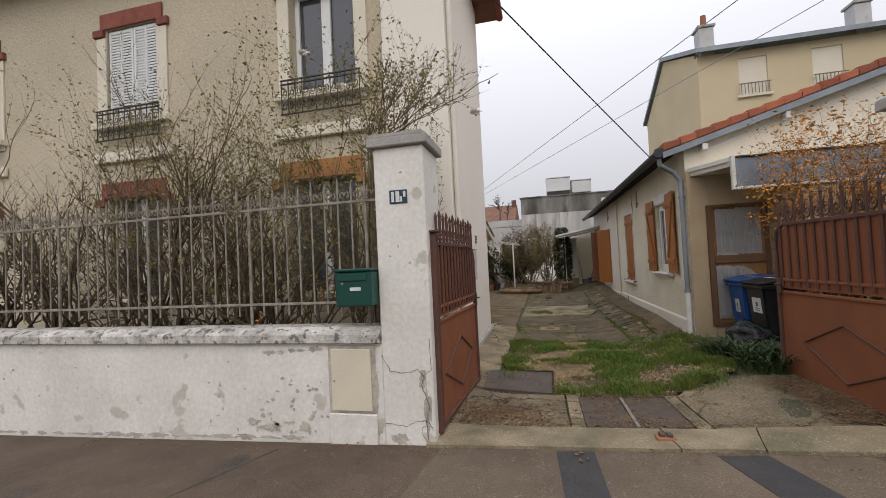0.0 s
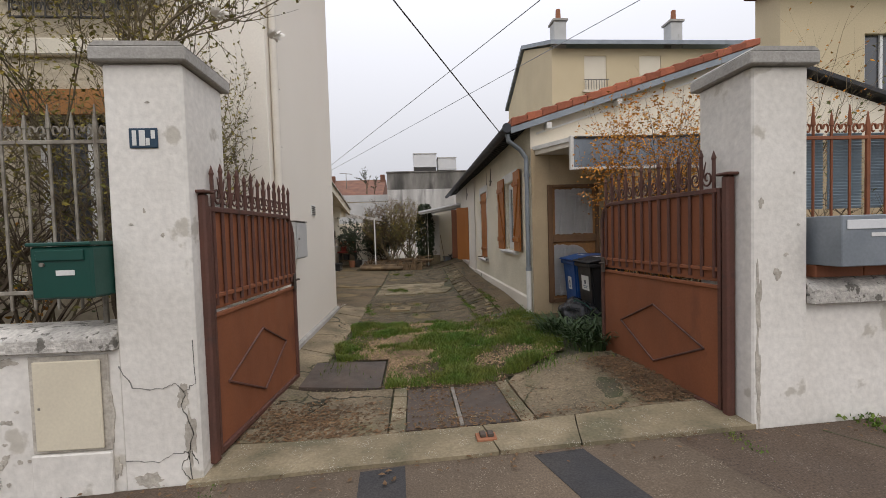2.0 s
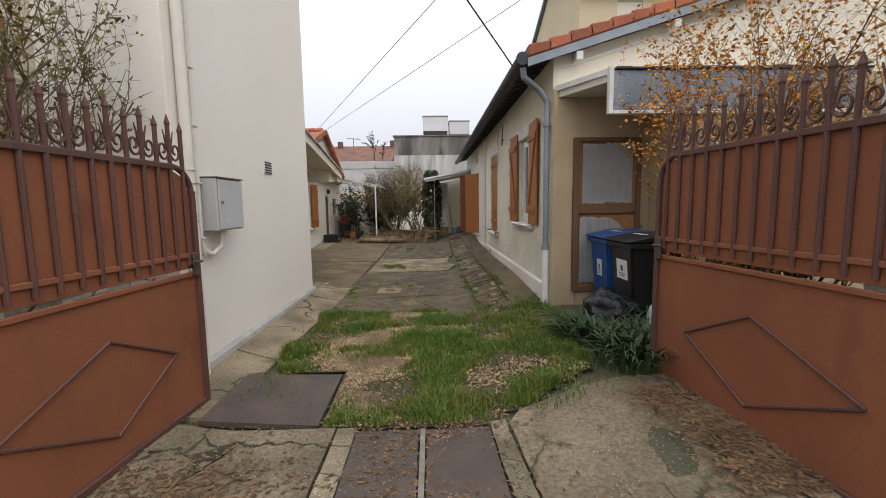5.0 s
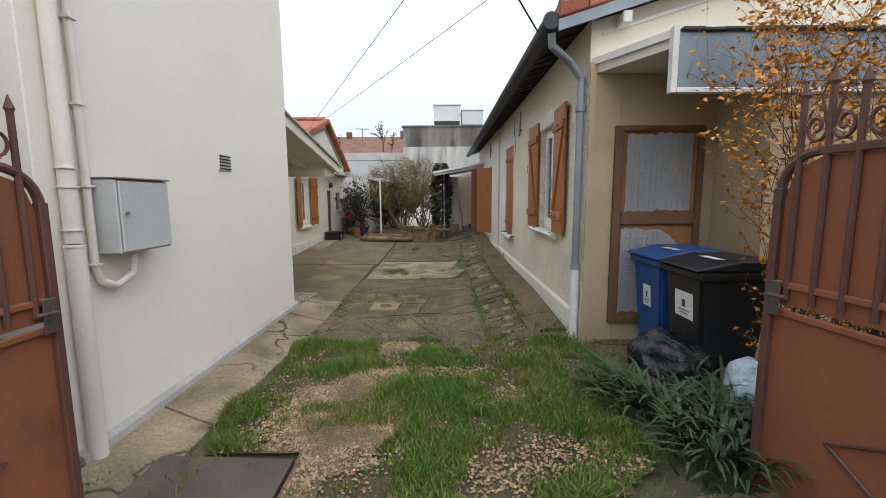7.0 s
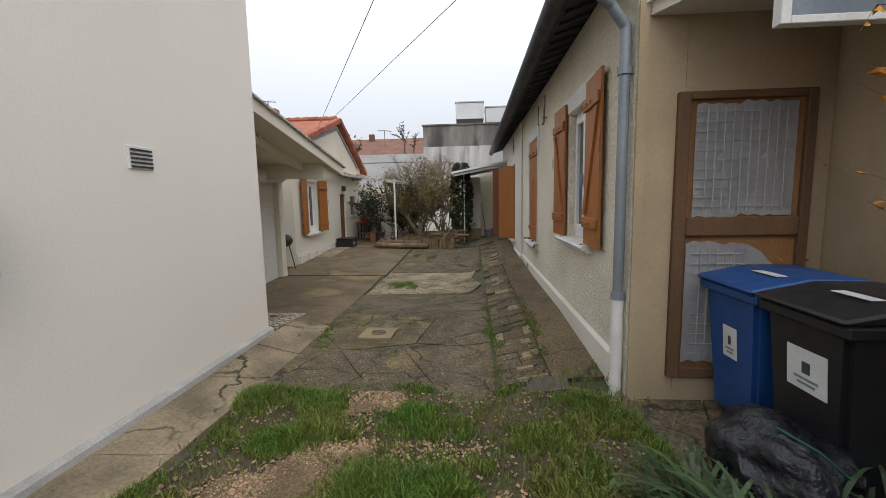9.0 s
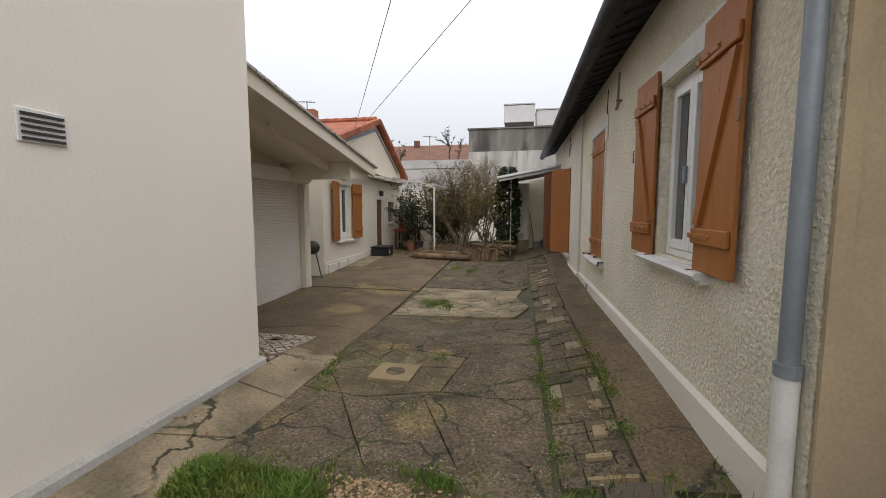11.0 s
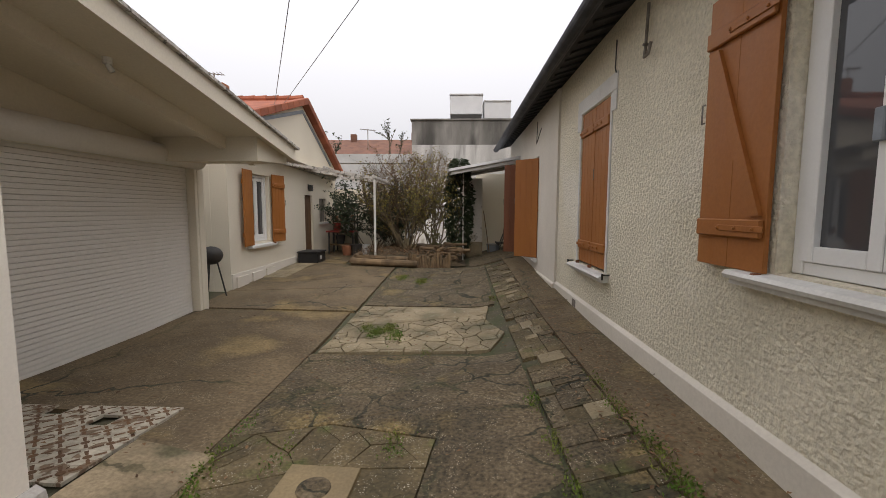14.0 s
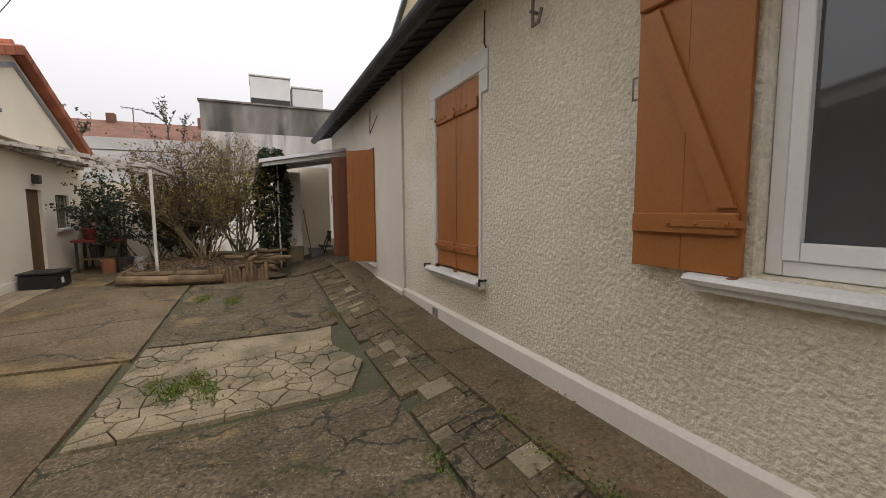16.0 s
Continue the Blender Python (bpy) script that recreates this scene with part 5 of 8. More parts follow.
cracked("garage_apron", "smooth warm-brown concrete before the garage", [(-2.95, 12.2), (-1.3, 12.12), (-1.16, 11.72), (-0.724, 11.7), (-0.722, 15.0), (-2.9, 15.1)], 9.0, M_CONCWARM, 0.005, 0.002, 0.5, 13, 0.001)
cracked("yard_slab", "brown concrete slabs towards the outbuilding", [(-3.05, 15.15), (-0.65, 15.05), (-0.6, 18.4), (-3.05, 19.4)], 3.2, M_CONCWARM, 0.008, 0.004, 0.8, 14)
cracked("yard_slab", "large cracked concrete slabs at the back", [(-0.6, 15.35), (1.3, 15.3), (1.35, 18.4), (-0.55, 18.4)], 1.6, M_CONCRETE, 0.008, 0.002, 0.8, 15)
cracked("wall_strip", "gritty brown concrete strip along the house", [(1.78, 9.9), (2.2, 9.9), (2.2, 20.3), (1.75, 20.3)], 3.0, M_CONCWARM, 0.005, 0.008, 0.4, 16)
cracked("yard_slab", "cracked concrete by the lean-to", [(1.0, 18.5), (2.15, 18.5), (2.15, 21.0), (1.1, 21.0)], 0.5, M_CONCRETE, 0.012, 0.004, 0.6, 17)
cracked("yard_slab", "worn concrete before the bins", [(1.7, 9.0), (3.4, 8.3), (3.4, 9.54), (2.25, 9.6), (1.75, 9.85)], 0.8, M_CONCRETE, 0.01, 0.004, 0.5, 18)
cracked("yard_slab", "brown concrete under the garden canopy", [(-3.05, 19.45), (-1.9, 18.7), (-1.9, 22.2), (-3.05, 22.2)], 0.8, M_CONCWARM, 0.012, 0.004, 0.6, 19)
# row of pavers and bricks
pavers = thing("paver_row", "uneven row of mossy concrete pavers and bricks", "paving", 1.55, 13, 0.1, kind="structure")
rnd = random.Random(5)
y = 9.95
while y < 18.2:
    h = rnd.choice((0.1, 0.12, 0.21, 0.24))
    x = 1.36
    while x < 1.72:
        w = rnd.choice((0.11, 0.21, 0.13))
        if rnd.random() < 0.97:
            bm = B()
            pale = rnd.random() < 0.1
            slab(bm, inset([(x, y), (min(1.76, x + w), y), (min(1.76, x + w), y + h), (x, y + h)], 0.005, rnd, 0.0), rnd.uniform(-0.008, 0.012), 0.05)
            part("paver", bm, M_CONCPALE if pale else (M_CONCMOSS if rnd.random() < 0.45 else M_CONCRETE), pavers)
        x += w
    y += h
# white marked bricks set in the row
for bx, by, w, d in ((1.52, 10.2, 0.14, 0.045), (1.6, 10.42, 0.08, 0.11), (1.62, 10.75, 0.09, 0.1), (1.5, 10.0, 0.25, 0.03), (1.48, 15.6, 0.2, 0.09), (1.55, 16.0, 0.2, 0.09)):
    bm = B()
    slab(bm, [(bx, by), (bx + w, by), (bx + w, by + d), (bx, by + d)], 0.018, 0.04)
    part("brick", bm, M_CONCPALE if by > 15 else M_DRAIN, pavers, "pale brick")
# floor drain
drain = thing("drain_cover", "square cream concrete drain cover with a round plug", "drain cover", 0.02, 11.42, gz(0, 11.4))
bm = B()
slab(bm, [(-0.19, 11.24), (0.2, 11.22), (0.22, 11.6), (-0.17, 11.62)], 0.03, 0.06)
part("slab", bm, M_DRAIN, drain)
bm = B()
bmesh.ops.create_cone(bm, cap_ends=True, segments=24, radius1=0.09, radius2=0.085, depth=0.012, matrix=Matrix.Translation((0.02, 11.42, gz(0.02, 11.42) + 0.032)))
part("plug", bm, M_CONCRETE, drain)
bm = B()
slab(bm, [(1.55, 9.72), (1.86, 9.7), (1.88, 9.96), (1.57, 9.98)], 0.014, 0.03)
solo("inspection_plate", bm, M_STEELPLATE, "rusty square steel inspection plate in the paving", "manhole cover")
# patterned tiles by the garage
tiles = thing("tile_patch", "patch of patterned cream and brown floor tiles", "paving", -1.6, 11.75, 0.1, kind="structure")
n = 0
for i in range(8):
    for j in range(6):
        x0, y0 = -2.4 + i * 0.152, 11.3 + j * 0.152
        if x0 + 0.15 > -1.12 or (i + j * 3) % 17 == 0:
            continue
        bm = B()
        slab(bm, [(x0, y0), (x0 + 0.148, y0), (x0 + 0.148, y0 + 0.148), (x0, y0 + 0.148)], 0.012, 0.02)
        til = part("tile", bm, M_FLOORTILE, tiles)
        bm = B()
        c = (x0 + 0.074, y0 + 0.074)
        for s in range(4):
            a = math.pi / 4 + s * math.pi / 2
            p = [(c[0] + r * math.cos(a + d), c[1] + r * math.sin(a + d)) for r, d in ((0.03, -0.25), (0.085, -0.12), (0.085, 0.12), (0.03, 0.25))]
            slab(bm, p, 0.0135, 0.002)
        slab(bm, [(c[0] + 0.022 * math.cos(math.tau * s / 8), c[1] + 0.022 * math.sin(math.tau * s / 8)) for s in range(8)], 0.0135, 0.002)
        part("motif", bm, M_DOORWOOD, til)
# tile strip along the outbuilding
strip = thing("tile_strip", "strip of pale tiles along the outbuilding", "paving", -2.8, 17.8, 0.1, kind="structure")
for i in range(13):
    for j in range(3):
        x0, y0 = -3.02 + j * 0.16, 17.2 + i * 0.2
        bm = B()
        slab(bm, [(x0, y0), (x0 + 0.15, y0), (x0 + 0.15, y0 + 0.19), (x0, y0 + 0.19)], 0.012, 0.02)
        part("tile", bm, M_CONCPALE, strip)

# ---- front wall, pillars, gates ----
FY = 5.76
front_wall = thing("wall_front", "low weathered white rendered garden wall", "wall", -6, FY, 0, kind="structure")
bm = B()
prism(bm, [(-12.5, -0.5), (-1.5, -0.5), (-1.5, 0.86), (-12.5, 0.86)], "y", FY, FY + 0.3)
part("wall", bm, M_WHITEWALL, front_wall)
for i in range(6):
    x1 = -1.5 - i * 1.82
    bm = B()
    prism(bm, [(FY - 0.05, 0.862), (FY + 0.35, 0.862), (FY + 0.35, 0.93), (FY + 0.27, 1.0), (FY + 0.05, 1.0), (FY - 0.05, 0.95)], "x", x1 - 1.815, x1 - 0.003)
    bmesh.ops.bevel(bm, geom=bm.edges[:], offset=0.008, segments=1, affect="EDGES")
    part("coping_stone", bm, M_COPING, front_wall, "worn flaking coping")


def flake(bm, cx, cz, w, h, y, rnd, n=44, out=0.004):
    """A low ragged patch of bare mortar on a wall face."""
    c = bm.verts.new((cx, y - out, cz))
    ring = []
    for i in range(n):
        a = math.tau * i / n
        r = 0.62 + 0.45 * noise.noise(Vector((math.cos(a) * 1.6 + cx * 9, math.sin(a) * 1.6, cz * 7))) + rnd.uniform(-0.13, 0.13)
        ring.append(bm.verts.new((cx + w * r * math.cos(a), y - out, cz + h * r * math.sin(a))))
    for i in range(n):
        bm.faces.new((c, ring[(i + 1) % n], ring[i]))
    bmesh.ops.recalc_face_normals(bm, faces=bm.faces[:])
    ext = bmesh.ops.extrude_edge_only(bm, edges=[e for e in bm.edges if len(e.link_faces) == 1])
    for v in [g for g in ext["geom"] if isinstance(g, bmesh.types.BMVert)]:
        v.co.y = y + 0.001


rnd = random.Random(11)
spots = [(-2.62 + 0.11 * i + rnd.uniform(-0.03, 0.03), 0.76 + rnd.uniform(-0.03, 0.05), rnd.uniform(0.05, 0.11), rnd.uniform(0.02, 0.05)) for i in range(6)]
spots += [(rnd.gauss(-2.5, 0.45), rnd.uniform(0.08, 0.62) ** 1.3, rnd.uniform(0.008, 0.035), rnd.uniform(0.008, 0.03)) for i in range(60)]
spots += [(rnd.gauss(-2.55, 0.3), rnd.uniform(0.02, 0.14), rnd.uniform(0.05, 0.12), rnd.uniform(0.02, 0.06)) for i in range(9)]
spots += [(-7.6 + 0.26 * i, -0.17 + 0.0082 * i, rnd.uniform(0.1, 0.25), rnd.uniform(0.015, 0.04)) for i in range(22)]
spots += [(rnd.uniform(-7.0, -2.4), rnd.uniform(0.2, 0.7), rnd.uniform(0.008, 0.03), rnd.uniform(0.006, 0.02)) for i in range(16)]
spots += [(-2.05, 0.76, 0.06, 0.05), (-1.55, 0.12, 0.05, 0.1), (-1.56, 0.45, 0.02, 0.2)]
for k, (cx, cz, w, h) in enumerate(spots):
    if -2.02 - w < cx < -1.56 and cz < 0.84:
        continue
    bm = B()
    flake(bm, cx, cz, w, h, FY, rnd, 26 if w < 0.05 else 44, 0.003 + 0.00012 * (k % 40))
    part("bare_patch", bm, M_PATCH, front_wall, "flaked render showing grey mortar")
front_wall_r = thing("wall_front", "low white rendered garden wall with mossy coping", "wall", 5.5, FY, 0.1, kind="structure")
bm = B()
prism(bm, [(3.0, -0.3), (11.0, -0.3), (11.0, 0.95), (3.0, 0.95)], "y", FY + 0.02, FY + 0.3)
part("wall", bm, M_WHITEWALL, front_wall_r)
for i in range(4):
    bm = B()
    prism(bm, [(FY - 0.05, 0.952), (FY + 0.37, 0.952), (FY + 0.37, 1.05), (FY + 0.27, 1.13), (FY + 0.05, 1.13), (FY - 0.05, 1.06)], "x", 3.003 + i * 2.0, 5.0 + i * 2.0)
    bmesh.ops.bevel(bm, geom=bm.edges[:], offset=0.008, segments=1, affect="EDGES")
    part("coping_stone", bm, M_COPING, front_wall_r, "mossy flaking coping")


def pillar(x0, x1, z0, z1, label):
    p = thing("gate_pillar", label, "gate pillar", (x0 + x1) / 2, FY + 0.25, z0, "gate pillars")
    bm = B()
    box(bm, x0, x1, FY - 0.01, FY + 0.5, z0, z1, 0.012)
    part("shaft", bm, M_WHITEWALL, p)
    bm = B()
    box(bm, x0 - 0.045, x1 + 0.045, FY - 0.055, FY + 0.545, z1 + 0.002, z1 + 0.085, 0.008)
    prism(bm, [(x0 - 0.04, z1 + 0.087), (x1 + 0.04, z1 + 0.087), (x1 + 0.005, z1 + 0.115), (x0 - 0.005, z1 + 0.115)], "y", FY - 0.05, FY + 0.54)
    part("cap", bm, M_CAP, p, "grey concrete cap")
    return p


PL = pillar(-1.5, -1.04, -0.15, 2.58, "cracked white rendered gate pillar with a number plate")
PR = pillar(2.60, 3.0, -0.05, 2.56, "chipped white rendered gate pillar")
rnd = random.Random(4)
for cx, cz, w, h in ((-1.13, 0.55, 0.06, 0.1), (-1.1, 0.3, 0.05, 0.22), (-1.35, 0.03, 0.13, 0.07), (-1.2, 1.55, 0.015, 0.02), (-1.3, 1.7, 0.012, 0.02), (-1.38, 1.62, 0.02, 0.012), (-1.25, 2.35, 0.02, 0.01)):
    bm = B()
    flake(bm, cx, cz, w, h, FY - 0.01, rnd, 36, 0.003)
    part("bare_patch", bm, M_PATCH, PL)
for cx, cz, w, h in ((2.84, 1.3, 0.025, 0.02), (2.78, 1.17, 0.04, 0.05), (2.66, 1.65, 0.03, 0.05), (2.93, 1.5, 0.015, 0.012), (2.9, 1.85, 0.01, 0.012), (2.64, 0.4, 0.03, 0.4), (2.64, 1.0, 0.03, 0.3)):
    bm = B()
    flake(bm, cx, cz, w, h, FY - 0.01, rnd, 36, 0.003)
    part("bare_patch", bm, M_PATCH, PR)


def crack(parent, pts, y, wid=0.003):
    bm = B()
    r2 = random.Random(len(pts))
    fine_pts = []
    for a, b in zip(pts, pts[1:]):
        for s in range(5):
            u = s / 5
            fine_pts.append((a[0] + (b[0] - a[0]) * u + r2.uniform(-0.008, 0.008), a[1] + (b[1] - a[1]) * u + r2.uniform(-0.008, 0.008)))
    fine_pts.append(pts[-1])
    for a, b in zip(fine_pts, fine_pts[1:]):
        dx, dz = b[0] - a[0], b[1] - a[1]
        ln = math.hypot(dx, dz) + 1e-6
        w = wid * r2.uniform(0.5, 1.2)
        nx, nz = -dz / ln * w, dx / ln * w
        prism(bm, [(a[0] - nx, a[1] - nz), (b[0] - nx, b[1] - nz), (b[0] + nx, b[1] + nz), (a[0] + nx, a[1] + nz)], "y", y - 0.003, y + 0.002)
    part("crack", bm, M_DARKCONC, parent)


crack(PL, [(-1.5, 0.76), (-1.42, 0.62), (-1.25, 0.6), (-1.18, 0.64), (-1.12, 0.58), (-1.14, 0.5), (-1.08, 0.32), (-1.12, 0.16), (-1.08, -0.05)], FY - 0.01)
crack(PL, [(-1.49, 0.16), (-1.3, 0.15), (-1.18, 0.2), (-1.1, 0.2), (-1.06, 0.12)], FY - 0.01, 0.0022)
crack(PL, [(-1.12, 0.58), (-1.06, 0.63), (-1.06, 0.9)], FY - 0.01, 0.002)
crack(PL, [(-1.1, 0.2), (-1.17, 0.1), (-1.1, 0.0)], FY - 0.01, 0.002)
# number plate: enamel with a pale worn number
plate = thing("number_plate", "dark blue enamel house number plate with worn white figures", "number plate", -1.275, FY - 0.02, 2.14)
boxpart("plate", M_ENAMEL, plate, -1.36, -1.195, FY - 0.02, FY - 0.0105, 2.075, 2.195, 0.004)
for x0, x1, z0, z1 in ((-1.34, -1.315, 2.09, 2.18), (-1.3, -1.265, 2.088, 2.182), (-1.262, -1.24, 2.09, 2.135), (-1.232, -1.208, 2.13, 2.18)):
    boxpart("worn_figure", M_LABEL, plate, x0, x1, FY - 0.0225, FY - 0.0205, z0, z1, 0.001)
# meter cupboard in the wall
meter = thing("meter_cupboard", "cream meter cupboard door set in the garden wall", "meter cupboard", -1.79, FY, 0.3)
boxpart("surround", M_WHITEWALL, meter, -2.02, -1.56, FY - 0.03, FY - 0.001, -0.1, 0.24, 0.008)
boxpart("surround", M_PATCH, meter, -2.02, -1.56, FY - 0.012, FY - 0.0005, 0.243, 0.84, 0.006)
boxpart("door", M_CREAMDOOR, meter, -1.985, -1.6, FY - 0.03, FY - 0.013, 0.265, 0.81, 0.006)
boxpart("lock", M_IRONGREY, meter, -1.96, -1.945, FY - 0.034, FY - 0.0305, 0.52, 0.535, 0.002)
# letterbox
lb = thing("letterbox", "dark green metal letterbox hung on the railing", "letterbox", -1.67, FY + 0.0, 1.2)
boxpart("body", M_GREENBOX, lb, -1.84, -1.505, FY - 0.16, FY + 0.1, 1.2, 1.5, 0.012)
boxpart("lid", M_GREENBOX, lb, -1.85, -1.5, FY - 0.175, FY + 0.1, 1.502, 1.525, 0.006)
boxpart("flap", M_GREENBOX, lb, -1.8, -1.545, FY - 0.172, FY - 0.161, 1.42, 1.48, 0.004)
boxpart("name_label", M_LABEL, lb, -1.7, -1.6, FY - 0.165, FY - 0.1605, 1.335, 1.365, 0.001)
bm = B()
tube(bm, (-1.77, FY - 0.161, 1.4), (-1.77, FY - 0.172, 1.4), 0.012, None, 10)
part("lock", bm, M_IRONGREY, lb)


def railing(x0, x1, z0, z1, zt, label, step=0.138, mat=M_RAILPALE):
    y = FY + 0.14
    r = thing("railing", label, "railing", (x0 + x1) / 2, y, z0, "front railings")
    for z in (z0 + 0.2, z1):
        boxpart("rail", mat, r, x0, x1, y - 0.012, y + 0.012, z, z + 0.025, 0.003)
    n = int((x1 - x0) / step)
    for i in range(n + 1):
        x = x0 + (x1 - x0) * i / n
        post = i % 9 == 4
        bm = B()
        tube(bm, (x, y, z0 if post else z0 + 0.1), (x, y, z1 + 0.1), 0.016 if post else 0.009, None, 6)
        tube(bm, (x, y, z1 + 0.1), (x, y, zt + (0.05 if i % 2 else 0.0)), 0.016, 0.003, 6)
        part("bar", bm, mat, r)
    for i in range(n):
        x = x0 + (x1 - x0) * (i + 0.5) / n
        for s in (-1, 1):
            bm = B()
            pts = [(x + s * (0.028 - 0.026 * math.cos(t) * (1 - t / 9)), y, z1 + 0.075 + 0.045 * math.sin(t) * (1 - t / 9)) for t in [k * 0.9 for k in range(7)]]
            sweep(bm, pts, 0.0075, 4)
            part("scroll", bm, mat, r)
    return r


railing(-8.5, -1.52, 1.0, 2.14, 2.34, "grey wrought iron railing with spear points and scrolls")
rr = railing(3.05, 7.0, 1.13, 2.1, 2.3, "rusty wrought iron railing with louvre panels behind", 0.14, M_RUSTRED)
lou = thing("louvre_screen", "blue-grey slatted screen behind the railing", "screen", 5, FY + 0.2, 1.5)
for i in range(6):
    x0 = 3.1 + i * 0.31
    for j in range(26):
        bm = B()
        box(bm, x0, x0 + 0.27, -0.004, 0.004, -0.011, 0.011, 0, pose(0, FY + 0.24, 1.62 + j * 0.0215, 30, 0, 0))
        part("slat", bm, M_GREYBLUE, lou)
for i in range(4):
    g = thing("letterbox", "grey metal letterbox in a row on the wall", "letterbox", 3.25 + i * 0.36, FY - 0.05, 1.2, "grey letterboxes")
    x0 = 3.04 + i * 0.36
    boxpart("body", M_ZINC, g, x0, x0 + 0.35, FY - 0.2, FY + 0.1, 1.22, 1.55, 0.006)
    boxpart("flap", M_SOLARWHITE, g, x0 + 0.03, x0 + 0.32, FY - 0.206, FY - 0.2005, 1.46, 1.52, 0.002)
    boxpart("name_label", M_LABEL, g, x0 + 0.2, x0 + 0.3, FY - 0.204, FY - 0.2005, 1.41, 1.435, 0.001)
    boxpart("bracket", M_RUSTRED, g, x0, x0 + 0.35, FY - 0.03, FY + 0.1, 1.135, 1.218, 0.004)


def gate(name, label, hinge, free, z0):
    """An iron leaf: in its own axes x runs from the hinge to the free edge, the decorated face looks to -y."""
    L = math.hypot(free[0] - hinge[0], free[1] - hinge[1])
    g = thing(name, label, "gate", 0, 0, 0, "gate leaves")
    zt, zm = 1.66, 0.92
    def p(nm, x0, x1, y0, y1, a, b, bev=0.004, mat=M_GATEDARK):
        return boxpart(nm, mat, g, x0, x1, y0, y1, a, b, bev)
    p("hinge_post", -0.045, 0.018, -0.034, 0.034, -0.02, 1.74, 0.012)
    p("post_cap", -0.07, 0.043, -0.056, 0.056, 1.742, 1.762, 0.006)
    p("stile", 0.035, 0.065, -0.02, 0.02, 0.0, zt)
    for z in (0.12, 0.78, 1.0, 1.5):
        p("hinge", 0.0185, 0.0345, -0.012, 0.012, z, z + 0.07, 0.003)
    p("stile", L - 0.04, L, -0.02, 0.02, 0.0, zt - 0.16)
    p("rail", 0.067, L - 0.042, -0.02, 0.02, 0.0, 0.04)
    p("rail", 0.067, L - 0.042, -0.012, 0.012, zm, zm + 0.03, mat=M_RUSTRED)
    p("rail", 0.067, L - 0.042, -0.014, 0.014, zm + 0.13, zm + 0.16, mat=M_RUSTRED)
    p("rail", 0.067, L - 0.19, -0.02, 0.02, zt - 0.03, zt + 0.005)
    bm = B()
    pts = [(L - 0.19 + 0.17 * math.sin(a), 0, zt - 0.18 + 0.17 * math.cos(a)) for a in [k * math.pi / 12 for k in range(7)]]
    for a, b in zip(pts, pts[1:]):
        tube(bm, a, b, 0.02, None, 8)
    part("corner_bow", bm, M_GATEDARK, g)
    bm = B()
    prism(bm, [(0.066, 0.042), (L - 0.041, 0.042), (L - 0.041, zm - 0.002), (0.066, zm - 0.002)], "y", 0.004, 0.008)
    part("sheet_panel", bm, M_RUSTRED, g, "sheet steel lower panel")
    bm = B()
    prism(bm, [(0.066, zm + 0.054), (L - 0.041, zm + 0.054), (L - 0.041, zm + 0.128), (0.066, zm + 0.128)], "y", 0.004, 0.008)
    part("sheet_strip", bm, M_RUSTRED, g)
    bm = B()
    prism(bm, [(0.066, zm + 0.162), (L - 0.041, zm + 0.162), (L - 0.041, zt - 0.2), (L - 0.08, zt - 0.08), (L - 0.2, zt - 0.032), (0.066, zt - 0.032)], "y", 0.004, 0.008)
    part("sheet_panel", bm, M_RUSTRED, g, "sheet steel backing")
    n = 13
    d = (L - 0.2) / (n - 1)
    for i in range(n):
        x = 0.1 + d * i
        bm = B()
        top = zt + (0.31 if i % 2 else 0.28)
        tube(bm, (x, -0.008, zm + 0.08), (x, -0.008, top - 0.07), 0.013, None, 8)
        tube(bm, (x, -0.008, top - 0.07), (x, -0.008, top - 0.055), 0.013, 0.019, 6)
        tube(bm, (x, -0.008, top - 0.055), (x, -0.008, top), 0.019, 0.002, 6)
        part("bar", bm, M_GATEDARK, g)
        if i % 2:
            for s in (-1, 1):
                bm = B()
                path = [(x + s * 0.008, -0.008, zt + 0.07), (x + s * 0.022, -0.008, zt + 0.13), (x + s * 0.046, -0.008, zt + 0.21)]
                tube(bm, path[0], path[1], 0.008, None, 5)
                tube(bm, path[1], path[2], 0.008, 0.003, 5)
                part("leaf_tip", bm, M_GATEDARK, g)
        if i < n - 1:
            # one volute in each gap, rising from the foot of a tall bar
            s = 1 if i % 2 else -1
            foot = x + d / 2 - s * d * 0.42
            cx, cz0 = x + d / 2 - s * d * 0.02, zt + 0.085
            sp = [(foot, -0.008, zt + 0.14), (foot + s * 0.002, -0.008, zt + 0.075)]
            for k in range(17):
                a = math.pi * (1.05 + 0.155 * k)
                r = 0.054 * (1 - 0.047 * k)
                sp.append((cx + s * r * 0.9 * math.cos(a), -0.008, cz0 + r * 1.2 * math.sin(a)))
            bm = B()
            sweep(bm, sp, 0.0075)
            part("scroll", bm, M_GATEDARK, g)
    # raised diamond on the lower panel
    dia = [(0.21, 0.44), (0.79, 0.69), (1.28, 0.45), (0.79, 0.17)]
    for a, b in zip(dia, dia[1:] + dia[:1]):
        bm = B()
        tube(bm, (a[0], -0.002, a[1]), (b[0], -0.002, b[1]), 0.009, None, 6)
        part("moulding", bm, M_GATEDARK, g)
    bm = B()
    box(bm, L - 0.09, L - 0.03, -0.034, -0.023, zm + 0.0, zm + 0.16, 0.004)
    tube(bm, (L - 0.06, -0.035, zm + 0.1), (L - 0.06, -0.07, zm + 0.1), 0.008, None, 8)
    tube(bm, (L - 0.06, -0.07, zm + 0.1), (L - 0.16, -0.07, zm + 0.105), 0.009, None, 8)
    part("lock", bm, M_STEELPLATE, g, "worn dark lock and lever handle")
